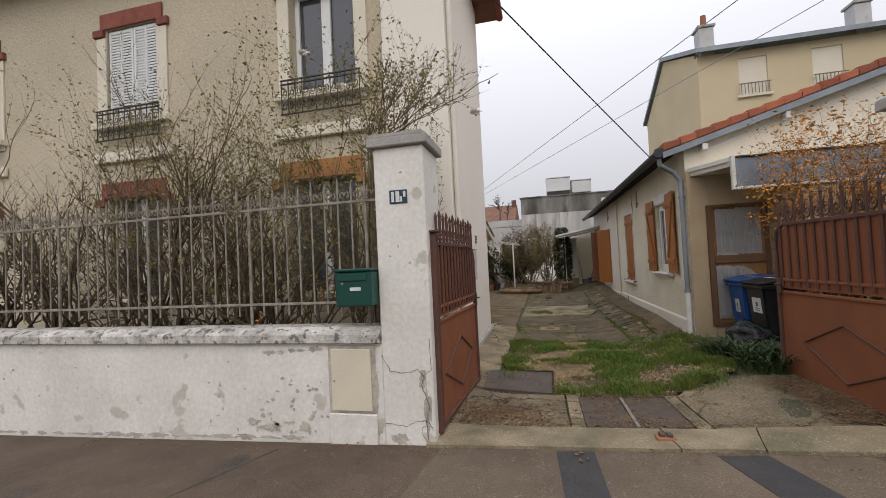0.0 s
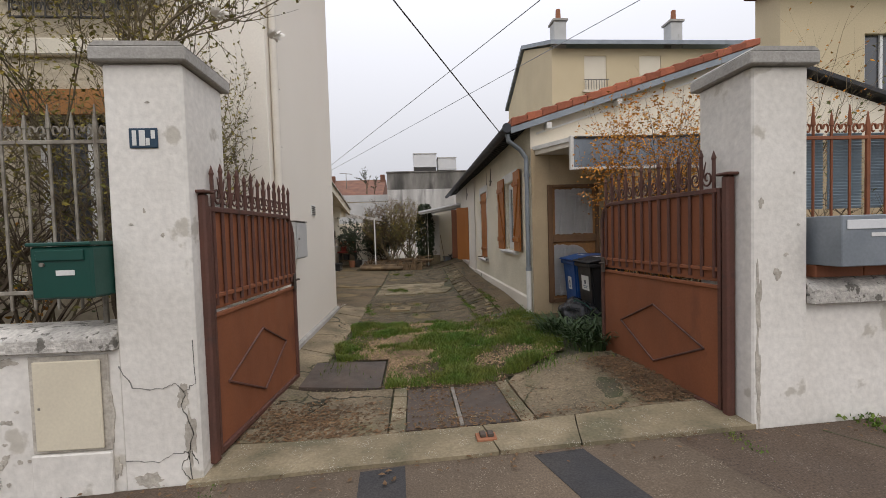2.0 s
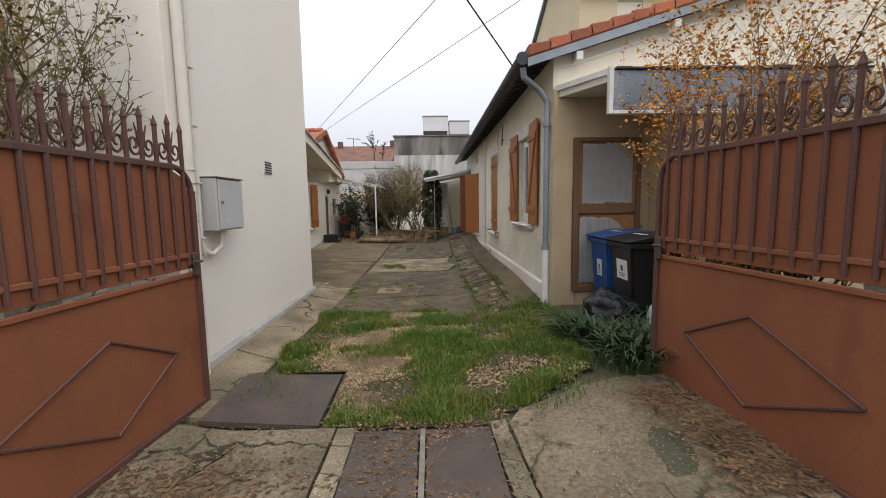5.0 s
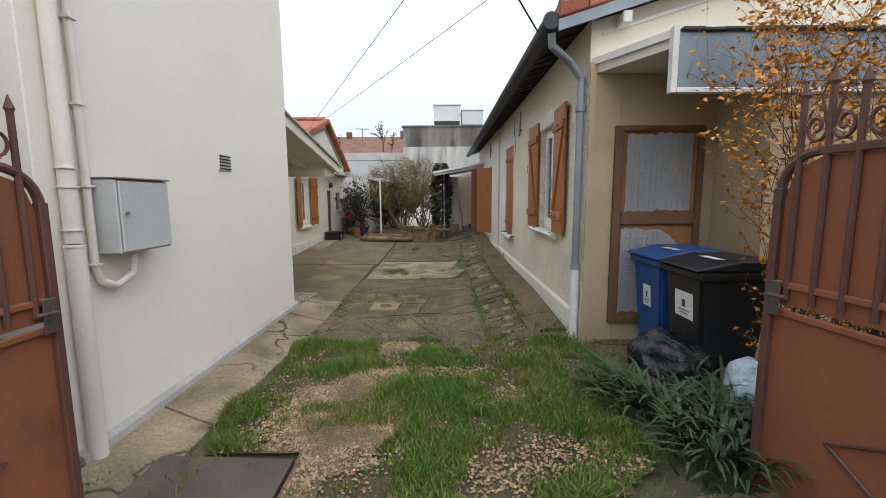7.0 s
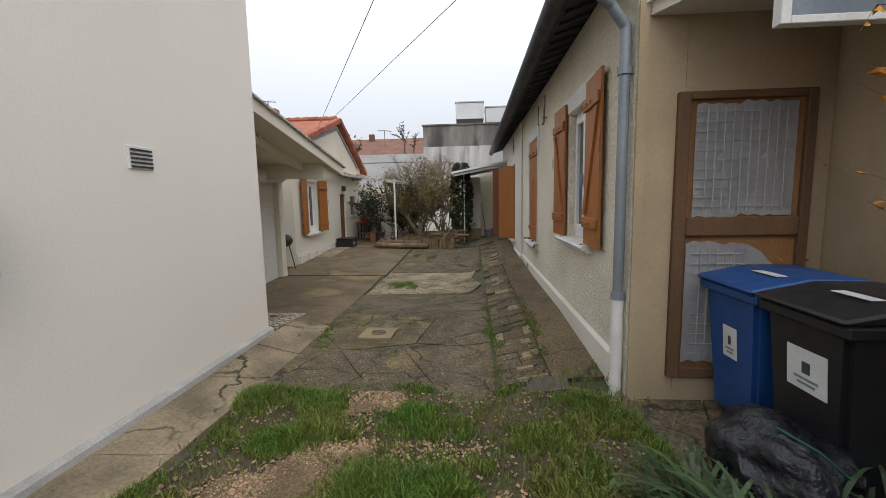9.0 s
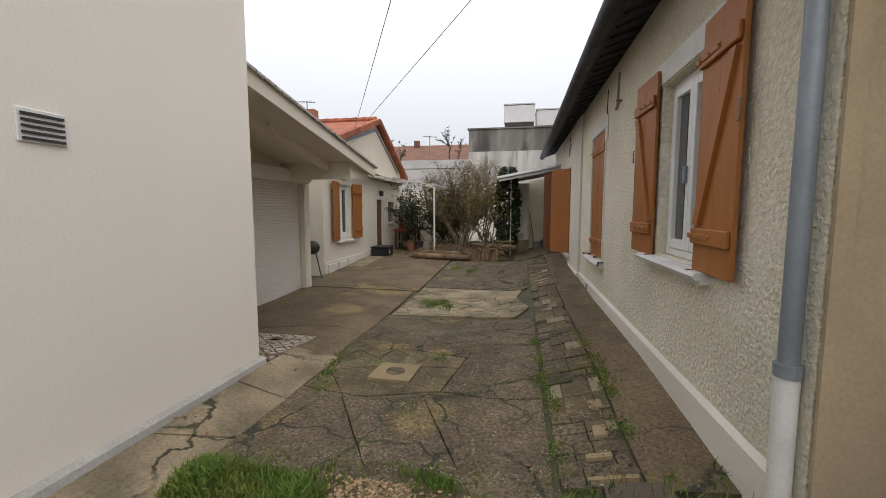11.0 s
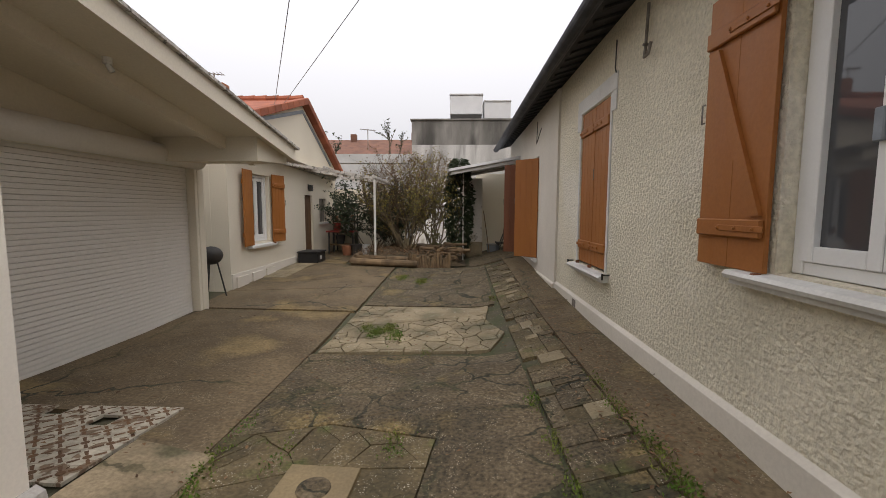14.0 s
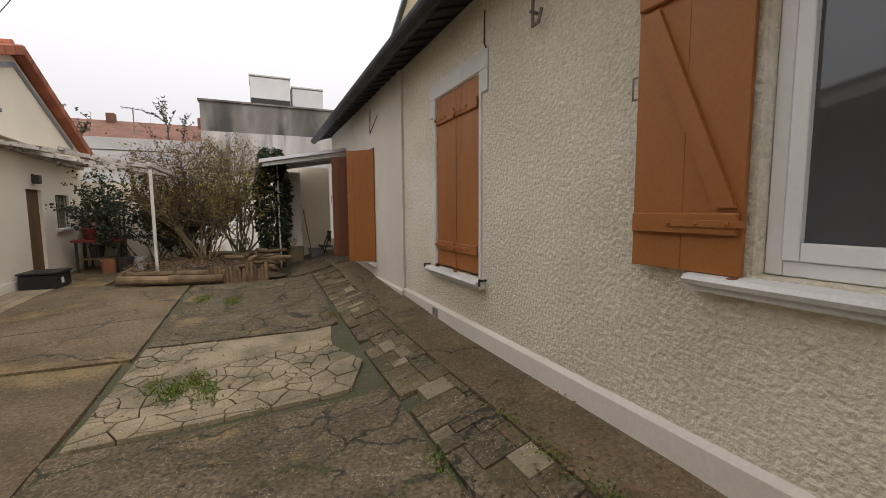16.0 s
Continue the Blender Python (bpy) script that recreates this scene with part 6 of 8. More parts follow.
    ang = math.degrees(math.atan2(free[1] - hinge[1], free[0] - hinge[0]))
    place(g, pose(hinge[0], hinge[1], z0, 0, 0, ang))
    return g


# the west leaf shows its front to the yard, the east leaf is its mirror
gl = gate("gate_leaf", "open red-brown iron gate leaf with spear points and scrolls", (-1.03, 5.9), (-0.92, 7.46), 0.07)
grl = gate("gate_leaf", "open red-brown iron gate leaf with autumn twigs above", (2.56, 5.93), (2.39, 7.53), 0.12)
flip_y = Matrix.Diagonal((1, -1, 1, 1))
for o in grl.children:
    o.data.transform(flip_y)
    o.data.flip_normals()
stop = thing("gate_stop", "small rusty iron gate stop in the sill", "gate stop", 0.78, 5.92, gz(0.78, 5.92))
bm = B()
box(bm, 0.71, 0.85, 5.87, 5.97, gz(0.78, 5.92) + 0.025, gz(0.78, 5.92) + 0.045, 0.004)
part("plate", bm, M_TERRACOTTA, stop, "rust-stained base plate")
bm = B()
box(bm, 0.735, 0.775, 5.89, 5.95, gz(0.78, 5.92) + 0.046, gz(0.78, 5.92) + 0.07, 0.004)
box(bm, 0.79, 0.83, 5.89, 5.95, gz(0.78, 5.92) + 0.046, gz(0.78, 5.92) + 0.07, 0.004)
part("catch", bm, M_STEELPLATE, stop)


# ---- plants ----
class Twigs:
    """Collects tapered four-sided twigs and small leaves into plain vertex and face lists."""

    def __init__(self, seed):
        self.r = random.Random(seed)
        self.v, self.f, self.lv, self.lf = [], [], [], []

    def seg(self, a, b, ra, rb):
        d = (b - a)
        if d.length < 1e-6:
            return
        d.normalize()
        s = d.orthogonal().normalized()
        t = d.cross(s)
        i = len(self.v)
        for c, r in ((a, ra), (b, rb)):
            for k in range(4):
                w = s * math.cos(k * math.pi / 2) + t * math.sin(k * math.pi / 2)
                self.v.append(tuple(c + w * r))
        for k in range(4):
            self.f.append((i + k, i + (k + 1) % 4, i + 4 + (k + 1) % 4, i + 4 + k))

    def leaf(self, p, size, d=None):
        r = self.r
        d = d or Vector((r.uniform(-1, 1), r.uniform(-1, 1), r.uniform(-0.8, 0.6)))
        d = d.normalized()
        s = d.cross(Vector((r.uniform(-1, 1), r.uniform(-1, 1), r.uniform(-1, 1)))).normalized()
        up = d.cross(s) * 0.15
        i = len(self.lv)
        w = size * 0.3
        for q in (p, p + d * size * 0.5 + s * w + up * size, p + d * size, p + d * size * 0.5 - s * w + up * size):
            self.lv.append(tuple(q))
        self.lf += [(i, i + 1, i + 2), (i, i + 2, i + 3)]

    def grow(self, p, d, length, rad, level, leaf=0.0, lsize=0.03, curl=0.25, droop=0.0, kids=3, step=0.14, clip=None):
        r = self.r
        n = max(2, int(length / step))
        marks = []
        for i in range(n):
            d = (d + Vector((r.uniform(-curl, curl), r.uniform(-curl, curl), r.uniform(-curl, curl) - droop))).normalized()
            q = p + d * (length / n)
            if clip and not clip(q):
                break
            ra, rb = rad * (1 - 0.75 * i / n), rad * (1 - 0.75 * (i + 1) / n)
            self.seg(p, q, ra, rb)
            marks.append((q, d.copy(), rb))
            if leaf and level <= 1:
                k = leaf * (length / n) * 10
                while k > 0:
                    if r.random() < k:
                        self.leaf(p.lerp(q, r.random()), lsize * r.uniform(0.6, 1.3))
                    k -= 1
            p = q
        if level > 0 and marks:
            for _ in range(kids):
                q, dd, rr = marks[int(r.uniform(0.25, 0.999) * len(marks))]
                side = Vector((r.uniform(-1, 1), r.uniform(-1, 1), r.uniform(-0.2, 0.9))).normalized()
                self.grow(q, (dd * 0.7 + side * 0.75).normalized(), length * r.uniform(0.4, 0.65), rr * 0.7, level - 1, leaf, lsize, curl, droop, kids, step, clip)

    def obs(self, parent, twig_mat, leaf_mat):
        for nm, v, f, m in (("branchwork", self.v, self.f, twig_mat), ("foliage", self.lv, self.lf, leaf_mat)):
            if f:
                me = bpy.data.meshes.new(nm)
                me.from_pydata(v, [], f)
                me.materials.append(m)
                ob = new(nm, me)
                ob.parent = parent
                ob.matrix_parent_inverse = parent.matrix_world.inverted()
                tagged(ob, kind="stuff")


def shrub(label, x, y, h, stems, seed, spread=0.5, leaf=0.3, lsize=0.03, twig=M_TWIG, leafm=M_LEAF, lean=(0, 0), level=2, kids=4, rad=0.014, curl=0.22, droop=0.0, base=None, clip=None, z=None):
    z0 = gz(x, y) - 0.03 if z is None else z
    t = thing("shrub", label, "shrub", x, y, z0)
    tw = Twigs(seed)
    r = tw.r
    for i in range(stems):
        a = r.uniform(0, math.tau)
        bx = base or 0.15
        p = Vector((x + bx * math.cos(a) * r.random(), y + 0.5 * bx * math.sin(a) * r.random(), z0))
        d = Vector((spread * math.cos(a) + lean[0], spread * math.sin(a) * 0.6 + lean[1], 1)).normalized()
        tw.grow(p, d, h * r.uniform(0.65, 1.0), rad * r.uniform(0.7, 1.3), level, leaf, lsize, curl, droop, kids, 0.14, clip)
    tw.obs(t, twig, leafm)
    return t


front_ok = lambda q: FY + 0.06 < q.y < LY0 - 0.1 and (q.z > 1.05 or q.y > FY + 0.4)
for i, (x, h, st) in enumerate(((-8.3, 2.7, 8), (-7.7, 2.8, 8), (-7.2, 2.8, 8), (-6.7, 3.0, 9), (-6.1, 3.3, 9), (-5.5, 3.1, 9), (-4.95, 3.4, 9), (-4.4, 3.2, 10), (-3.85, 2.5, 10), (-3.3, 2.5, 10), (-2.75, 2.2, 9), (-2.2, 2.0, 9))):
    shrub("bare brown garden shrub with a few leathery leaves", x, 6.7 + 0.25 * ((i * 37) % 3 - 1), h, max(4, int(st * 0.5)), 30 + i, 0.2, 0.28, 0.04, M_TWIG, M_LEAF if i % 3 else M_LEAFYELLOW, level=2, kids=6, rad=0.03, base=0.34, clip=front_ok)
over = lambda q: front_ok(q) and q.z < 4.3 and q.x < -1.25
shrub("tall pale-stemmed shrub with yellowing leaves", -3.0, 6.9, 4.1, 9, 61, 0.24, 1.0, 0.036, M_TWIGPALE, M_LEAFYELLOW, (0.0, 0), 2, 8, 0.011, base=0.25, clip=over)
shrub("tall pale-stemmed shrub with yellowing leaves", -3.9, 6.9, 3.7, 7, 62, 0.24, 0.8, 0.034, M_TWIGPALE, M_LEAFYELLOW, (0.0, 0), 2, 8, 0.011, base=0.25, clip=over)
rose = shrub("rambling rose bush with small leaves and white flowers", -2.2, 7.0, 4.0, 9, 63, 0.24, 1.1, 0.036, M_TWIGPALE, M_LEAFYELLOW, (0.05, 0), 2, 9, 0.011, 0.24, 0.012, 0.25, over)
arch_ok = lambda q: q.x < -0.32 and 2.3 < q.z < 3.6 and FY + 0.2 < q.y < 6.4 and (q.z > 2.75 or q.y > FY + 0.55)
arch = thing("rose_bush", "rambling rose arching over the gate pillar", "rose bush", -1.75, 6.24, gz(-1.75, 6.24))
tw = Twigs(64)
for i in range(26):
    a0 = Vector((-1.75 + tw.r.uniform(-0.12, 0.12), 6.24 + tw.r.uniform(-0.06, 0.06), gz(-1.75, 6.24)))
    a1 = Vector((-1.68 + tw.r.uniform(-0.12, 0.12), 6.24 + tw.r.uniform(-0.06, 0.08), tw.r.uniform(2.35, 2.75)))
    tw.seg(a0, a1, 0.012, 0.009)
    tw.grow(a1, Vector((tw.r.uniform(-0.3, 1.2), tw.r.uniform(-0.3, 0.35), tw.r.uniform(0.3, 1.0))).normalized(), tw.r.uniform(1.0, 1.8), 0.008, 2, 0.9, 0.034, 0.2, 0.035, 8, 0.1, arch_ok)
tw.obs(arch, M_TWIGPALE, M_LEAFYELLOW)
for fx, fy, fzz in ((-2.6, 6.5, 4.0), (-1.55, 6.4, 3.3), (-1.0, 6.2, 3.1), (-2.2, 6.6, 3.6), (-0.62, 6.2, 2.95)):
    bm = B()
    for k in range(9):
        a = k * 2.4
        rr = 0.012 + 0.004 * k
        m = pose(fx + rr * math.cos(a), fy + rr * math.sin(a), fzz + 0.01 * (k % 3), 50, 0, math.degrees(a))
        bmesh.ops.create_uvsphere(bm, u_segments=6, v_segments=4, radius=0.028, matrix=m @ Matrix.Diagonal((1, 1, 0.25, 1)))
    solo("rose_flower", bm, M_ROSE, "open white rose on the rambling bush", "flower", "white roses", smooth=True)
shrub("low orange-leaved plant behind the railing", -2.9, 6.3, 1.35, 6, 66, 0.3, 0.9, 0.05, M_TWIG, M_LEAFORANGE, level=1, kids=4, base=0.25, clip=front_ok)
# orange shrub behind the east gate
bush_ok = lambda q: (2.62 if q.y < 7.7 or q.z < 1.2 else 2.35) < q.x < 3.7 and 6.4 < q.y < (8.7 if q.x > 2.85 else 8.3) and q.z < 3.15 and (q.z > 1.35 or q.x > 2.9 or q.y < 7.4)
shrub("autumn shrub with small orange leaves over the gate", 2.98, 7.2, 2.75, 16, 70, 0.26, 1.4, 0.03, M_TWIG, M_LEAFORANGE, (0.0, 0.0), 2, 10, 0.011, 0.24, 0.015, 0.4, bush_ok)
shrub("autumn shrub with arching orange twigs", 3.1, 7.9, 2.5, 11, 71, 0.3, 1.7, 0.042, M_TWIG, M_LEAFORANGE, (-0.16, 0.02), 2, 9, 0.009, 0.22, 0.03, 0.3, bush_ok)
shrub("brown shrub beyond the east pillar", 4.0, 7.4, 2.8, 8, 72, 0.4, 0.3, 0.04, M_TWIGPALE, M_LEAFORANGE, level=2, kids=6, base=0.5)
shrub("brown creeper behind the railing", 4.6, 6.8, 2.4, 8, 73, 0.5, 0.3, 0.04, M_TWIG, M_LEAF, level=2, kids=6, base=0.5)


def strap_clump(label, x, y, n, length, seed, spread=0.35):
    t = thing("strap_leaf_plant", label, "plant", x, y, gz(x, y), "strap-leaved plants")
    r = random.Random(seed)
    v, f = [], []
    for _ in range(n):
        a, b = r.uniform(0, math.tau), r.uniform(0, spread)
        p = Vector((x + b * math.cos(a), y + b * math.sin(a), gz(x, y)))
        a2 = a + r.uniform(-0.7, 0.7)
        out = Vector((math.cos(a2), math.sin(a2), 0))
        side = Vector((-out.y, out.x, 0))
        ln, lift = length * r.uniform(0.6, 1.1), r.uniform(0.9, 1.6)
        i0 = len(v)
        for k in range(6):
            u = k / 5
            q = p + out * (ln * 0.75 * u ** 1.3) + Vector((0, 0, ln * lift * (u - 0.62 * u * u)))
            w = 0.011 * (1 - u ** 3) + 0.001
            v += [tuple(q + side * w), tuple(q - side * w)]
        for k in range(5):
            f.append((i0 + 2 * k, i0 + 2 * k + 1, i0 + 2 * k + 3, i0 + 2 * k + 2))
    me = bpy.data.meshes.new("leaves")
    me.from_pydata(v, [], f)
    me.materials.append(M_BLADE)
    ob = new("leaves", me)
    ob.parent = t
    ob.matrix_parent_inverse = t.matrix_world.inverted()


strap_clump("clump of dark green strap-leaved plant", 2.25, 8.1, 130, 0.42, 1)
strap_clump("clump of dark green strap-leaved plant", 2.12, 8.4, 100, 0.34, 2, 0.2)
strap_clump("clump of dark green strap-leaved plant", 2.5, 7.8, 110, 0.42, 3)
strap_clump("clump of dark green strap-leaved plant", 2.7, 8.25, 90, 0.4, 4)
strap_clump("clump of dark green strap-leaved plant", 2.28, 7.62, 120, 0.38, 5, 0.26)


# grass, gravel, fallen leaves
def gravel_at(x, y):
    k = noise.noise(Vector((x * 1.3, y * 1.1, 3.1))) * 0.35
    band = (1 - sstep(abs(x - (0.15 + 0.12 * (y - 8.2)) - 0.5 * k), 0.08, 0.34)) * sstep(noise.noise(Vector((x * 2.3, y * 2.3, 9))), -0.35, 0.1)
    blob = 1 - sstep(math.hypot((x - 0.02) / 0.52, (y - 8.15) / 0.75) + 1.5 * k + 0.45 * noise.noise(Vector((x * 5, y * 5, 6))), 0.6, 1.15)
    worn = max((1 - sstep(math.hypot((x - a) / w, (y - b) / h) + 1.6 * k + 0.5 * noise.noise(Vector((x * 6, y * 6, 2))), 0.6, 1.1)) * 0.4 for a, b, w, h in ((1.35, 7.75, 0.45, 0.28), (0.75, 9.0, 0.4, 0.22), (1.2, 8.5, 0.3, 0.2), (0.35, 9.4, 0.16, 0.3), (1.75, 7.75, 0.35, 0.2)))
    return max(blob * (0.82 + 0.5 * noise.noise(Vector((x * 5, y * 5, 4)))), band * sstep(y, 7.0, 7.4) * 0.9, worn)


def lawn(x, y):
    if x > 1.2 and y < 7.24 + 0.16 * sstep(x, 1.3, 2.0):
        return False
    left = -0.66 + 0.05 * math.sin(y * 5)
    right = 1.35 + 0.75 * sstep(y, 7.2, 7.7) + 0.12 * math.sin(y * 3) - 0.5 * sstep(y, 9.2, 10)
    return left < x < right and 7.12 + 0.2 * sstep(x, 0.9, 2.0) < y < 9.95 + 0.12 * math.sin(x * 4) and not (x < 0.0 and y < 7.95)


bm = B()
sheet(bm, -0.75, 2.4, 7.05, 10.05, 0.06, 0.004, lambda x, y: lawn(x, y), 0.012)
solo("soil_bed", bm, M_SOIL, "dark soil under the worn grass", "soil", kind="structure")
bm = B()
sheet(bm, -0.7, 2.1, 7.1, 9.9, 0.04, 0.02, lambda x, y: lawn(x, y) and gravel_at(x, y) > 0.45 and not (x < -0.02 and y < 7.92), 0.02)
solo("gravel_bed", bm, M_GRAVELBED, "thin bed of tan gravel in the grass", "gravel", kind="structure")
r = random.Random(9)
v, f = [], []
made = 0
while made < 105000:
    x, y = r.uniform(-0.75, 2.35), r.uniform(7.1, 10.1)
    if not lawn(x, y):
        if r.random() > 0.02 or x < -0.72:
            continue
    g = gravel_at(x, y)
    patch = noise.noise(Vector((x * 2.1, y * 2.1, 7.7)))
    dens = (1 - g) * (0.3 + 1.15 * patch + 0.5 * noise.noise(Vector((x * 7, y * 7, 1))))
    if r.random() > max(0.03, dens):
        made += 0.25
        continue
    made += 1
    h = r.uniform(0.025, 0.08) * (0.8 + 1.5 * max(0, patch)) * (0.6 if g > 0.3 else 1)
    a = r.uniform(0, math.tau)
    w = r.uniform(0.0022, 0.0045)
    dx, dy = math.cos(a), math.sin(a)
    b = r.uniform(0.2, 0.9) * h
    a2 = r.uniform(0, math.tau)
    z = gz(x, y) + 0.012
    i = len(v)
    bx, by = math.cos(a2) * b, math.sin(a2) * b
    v += [(x - dx * w, y - dy * w, z), (x + dx * w, y + dy * w, z), (x + bx * 0.4 + dx * w * 0.8, y + by * 0.4 + dy * w * 0.8, z + h * 0.62), (x + bx * 0.4 - dx * w * 0.8, y + by * 0.4 - dy * w * 0.8, z + h * 0.62), (x + bx, y + by, z + h * 0.9)]
    f += [(i, i + 1, i + 2, i + 3), (i + 3, i + 2, i + 4)]
me = bpy.data.meshes.new("grass")
me.from_pydata(v, [], f)
me.materials.append(M_GRASS)
tagged(new("grass", me), "patchy wet green grass in the drive", "grass", kind="stuff")


def scatter(name, label, cat, mat, count, place_fn, seed, size, flat=False):
    r = random.Random(seed)
    v, f = [], []
    for _ in range(count):
        x, y = place_fn(r)
        if x is None:
            continue
        z = gz(x, y) + 0.014
        s = size * r.uniform(0.5, 1.4)
        i = len(v)
        a = r.uniform(0, math.tau)
        c, d = math.cos(a), math.sin(a)
        if flat:
            k = s * r.uniform(0.35, 0.6)
            tilt = r.uniform(-0.4, 0.4) * s
            for ux, uy, uz in ((-s, 0, 0), (0, -k, tilt), (s, 0, 0.2 * s), (0, k, abs(tilt))):
                v.append((x + ux * c - uy * d, y + ux * d + uy * c, z + 0.006 + abs(uz)))
            f += [(i, i + 1, i + 2), (i, i + 2, i + 3)]
        else:
            for ux, uy, uz in ((-s, 0, 0), (0, -s * 0.7, 0), (s, 0, 0), (0, s * 0.7, 0), (0, 0, s * 0.6), (0, 0, -s * 0.6)):
                v.append((x + ux * c - uy * d, y + ux * d + uy * c, z + 0.004 + uz))
            for p, q in ((0, 1), (1, 2), (2, 3), (3, 0)):
                f += [(i + p, i + q, i + 4), (i + q, i + p, i + 5)]
    me = bpy.data.meshes.new(name)
    me.from_pydata(v, [], f)
    me.materials.append(mat)
    return tagged(new(name, me), label, cat, kind="stuff")


def in_gravel(r):
    x, y = r.uniform(-0.72, 2.1), r.uniform(7.1, 9.9)
    return (x, y) if lawn(x, y) and r.random() < gravel_at(x, y) + 0.06 and not (x < -0.03 and y < 7.92) else (None, None)


scatter("gravel", "loose tan pebbles", "gravel", M_PEBBLE, 46000, in_gravel, 21, 0.0125)


def leaf_spots(r):
    k = r.random()
    if k < 0.3:
        u = r.random()
        return r.gauss(2.36 - 0.12 * u, 0.13), 6.2 + 1.0 * u
    if k < 0.5:
        return r.gauss(-0.6, 0.3), r.gauss(6.45, 0.2)
    if k < 0.6:
        return (r.uniform(-1.0, 2.6), r.gauss(6.18, 0.06)) if r.random() < 0.6 else (r.uniform(-6, 5), r.uniform(5.5, 5.72))
    if k < 0.7:
        return r.gauss(0.7, 0.3), r.uniform(6.2, 7.2)
    if k < 0.85:
        return r.uniform(-2.5, 2.1), r.uniform(10, 19)
    return r.gauss(1.85, 0.15), r.uniform(10, 18)


scatter("dead_leaves", "scattered brown dead leaves and twigs", "dead leaves", M_DEADLEAF, 8000, leaf_spots, 22, 0.018, True)
scatter("grit", "pale grit and chips on the concrete", "grit", M_CONCPALE, 9000, lambda r: (r.uniform(-0.7, 2.15), r.uniform(9.9, 18)) if r.random() < 0.6 else (r.uniform(-1, 2.5), r.uniform(6.2, 7.4)), 23, 0.0065)


# weeds in the cracks
def weed(x, y, n, size, seed):
    n, size = int(n * 1.8), size * 0.5
    r = random.Random(seed)
    t = thing("weed", "small green weed growing in a crack", "weed", x, y, gz(x, y), "weeds")
    tw = Twigs(seed)
    for _ in range(n):
        p = Vector((x + r.gauss(0, size * 1.6), y + r.gauss(0, size * 4.0), gz(x, y) + 0.005))
        tw.leaf(p, size * r.uniform(0.4, 1.0), Vector((r.uniform(-1, 1), r.uniform(-1, 1), r.uniform(0.3, 1.3))))
    tw.obs(t, M_GRASS, M_GRASS)


for i, (x, y, n, s) in enumerate(((-0.62, 11.3, 120, 0.06), (-0.5, 11.0, 90, 0.05), (-0.3, 11.75, 50, 0.05), (-0.2, 14.2, 260, 0.06), (0.05, 14.1, 160, 0.06), (-0.35, 14.35, 120, 0.05), (0.1, 17.0, 220, 0.07), (-0.3, 17.3, 150, 0.07), (1.4, 10.9, 120, 0.05), (1.35, 11.4, 120, 0.05), (1.8, 11.0, 160, 0.05), (1.8, 11.6, 140, 0.05),
                                       (1.32, 12.4, 90, 0.05), (1.8, 12.4, 60, 0.05), (2.5, 6.1, 40, 0.05), (2.4, 5.68, 50, 0.05), (-1.05, 7.55, 60, 0.05), (0.45, 13.55, 40, 0.04), (-0.95, 5.65, 20, 0.04), (3.4, 5.7, 90, 0.09), (0.95, 10.05, 90, 0.05), (-0.5, 10.2, 60, 0.05), (-4.6, 5.7, 40, 0.04), (0.3, 10.8, 60, 0.04), (1.36, 10.3, 120, 0.05), (1.3, 15.6, 80, 0.05), (-1.1, 8.7, 20, 0.04), (1.16, 6.3, 30, 0.03), (0.16, 6.9, 40, 0.03), (1.79, 10.5, 130, 0.05), (1.8, 11.3, 170, 0.055), (1.79, 12.0, 120, 0.05), (1.36, 11.8, 130, 0.05), (1.37, 11.15, 140, 0.05), (-0.68, 11.6, 140, 0.055), (-0.66, 12.1, 60, 0.045), (0.35, 11.9, 90, 0.045), (0.5, 12.2, 70, 0.04), (-0.05, 14.35, 220, 0.06))):
    weed(x, y, n, s, 100 + i)

# ---- things by the gate and the walls ----
cab = thing("meter_cabinet", "pale grey steel cabinet on the house wall", "cabinet", LX + 0.12, 8.3, 1.25)
boxpart("body", M_GREYBOX, cab, LX + 0.001, LX + 0.16, 8.02, 8.47, 1.26, 1.70, 0.008)
boxpart("door", M_GREYBOX, cab, LX + 0.162, LX + 0.174, 8.03, 8.46, 1.27, 1.69, 0.006)
boxpart("rim", M_IRONGREY, cab, LX + 0.0, LX + 0.18, 8.015, 8.475, 1.702, 1.712, 0.002)
bm = B()
tube(bm, (LX + 0.175, 8.07, 1.5), (LX + 0.19, 8.07, 1.5), 0.012, None, 8)
part("lock", bm, M_IRONGREY, cab)
corner_pipe = thing("downpipe", "wide cream plastic downpipe at the house corner", "downpipe", LX + 0.06, 7.9, 0.1)
bm = B()
tube(bm, (LX + 0.05, 7.84, 1.35), (LX + 0.05, 7.84, LZ), 0.04, None, 14)
part("pipe", bm, M_PIPEPVC, corner_pipe, smooth=True)
bm = B()
tube(bm, (LX + 0.05, 7.84, 0.1), (LX + 0.05, 7.84, 1.34), 0.047, None, 14)
part("shoe", bm, M_PIPEPVC, corner_pipe, smooth=True)
for z in (1.33, 1.42, 1.65, 1.75):
    bm = B()
    tube(bm, (LX + 0.05, 7.84, z - 0.004), (LX + 0.05, 7.84, z + 0.004), 0.0495, None, 14)
    part("collar", bm, M_PIPEPVC, corner_pipe)
conduit = thing("conduit", "thin cream conduit running into the steel cabinet", "conduit", LX + 0.03, 8.02, 1.1)
bm = B()
path_tube(bm, [(LX + 0.03, 7.98, 5.5), (LX + 0.03, 7.98, 1.2), (LX + 0.035, 8.01, 1.1), (LX + 0.05, 8.1, 1.06), (LX + 0.08, 8.2, 1.12), (LX + 0.09, 8.21, 1.24)], 0.022, 8)
part("pipe", bm, M_PIPEPVC, conduit, smooth=True)
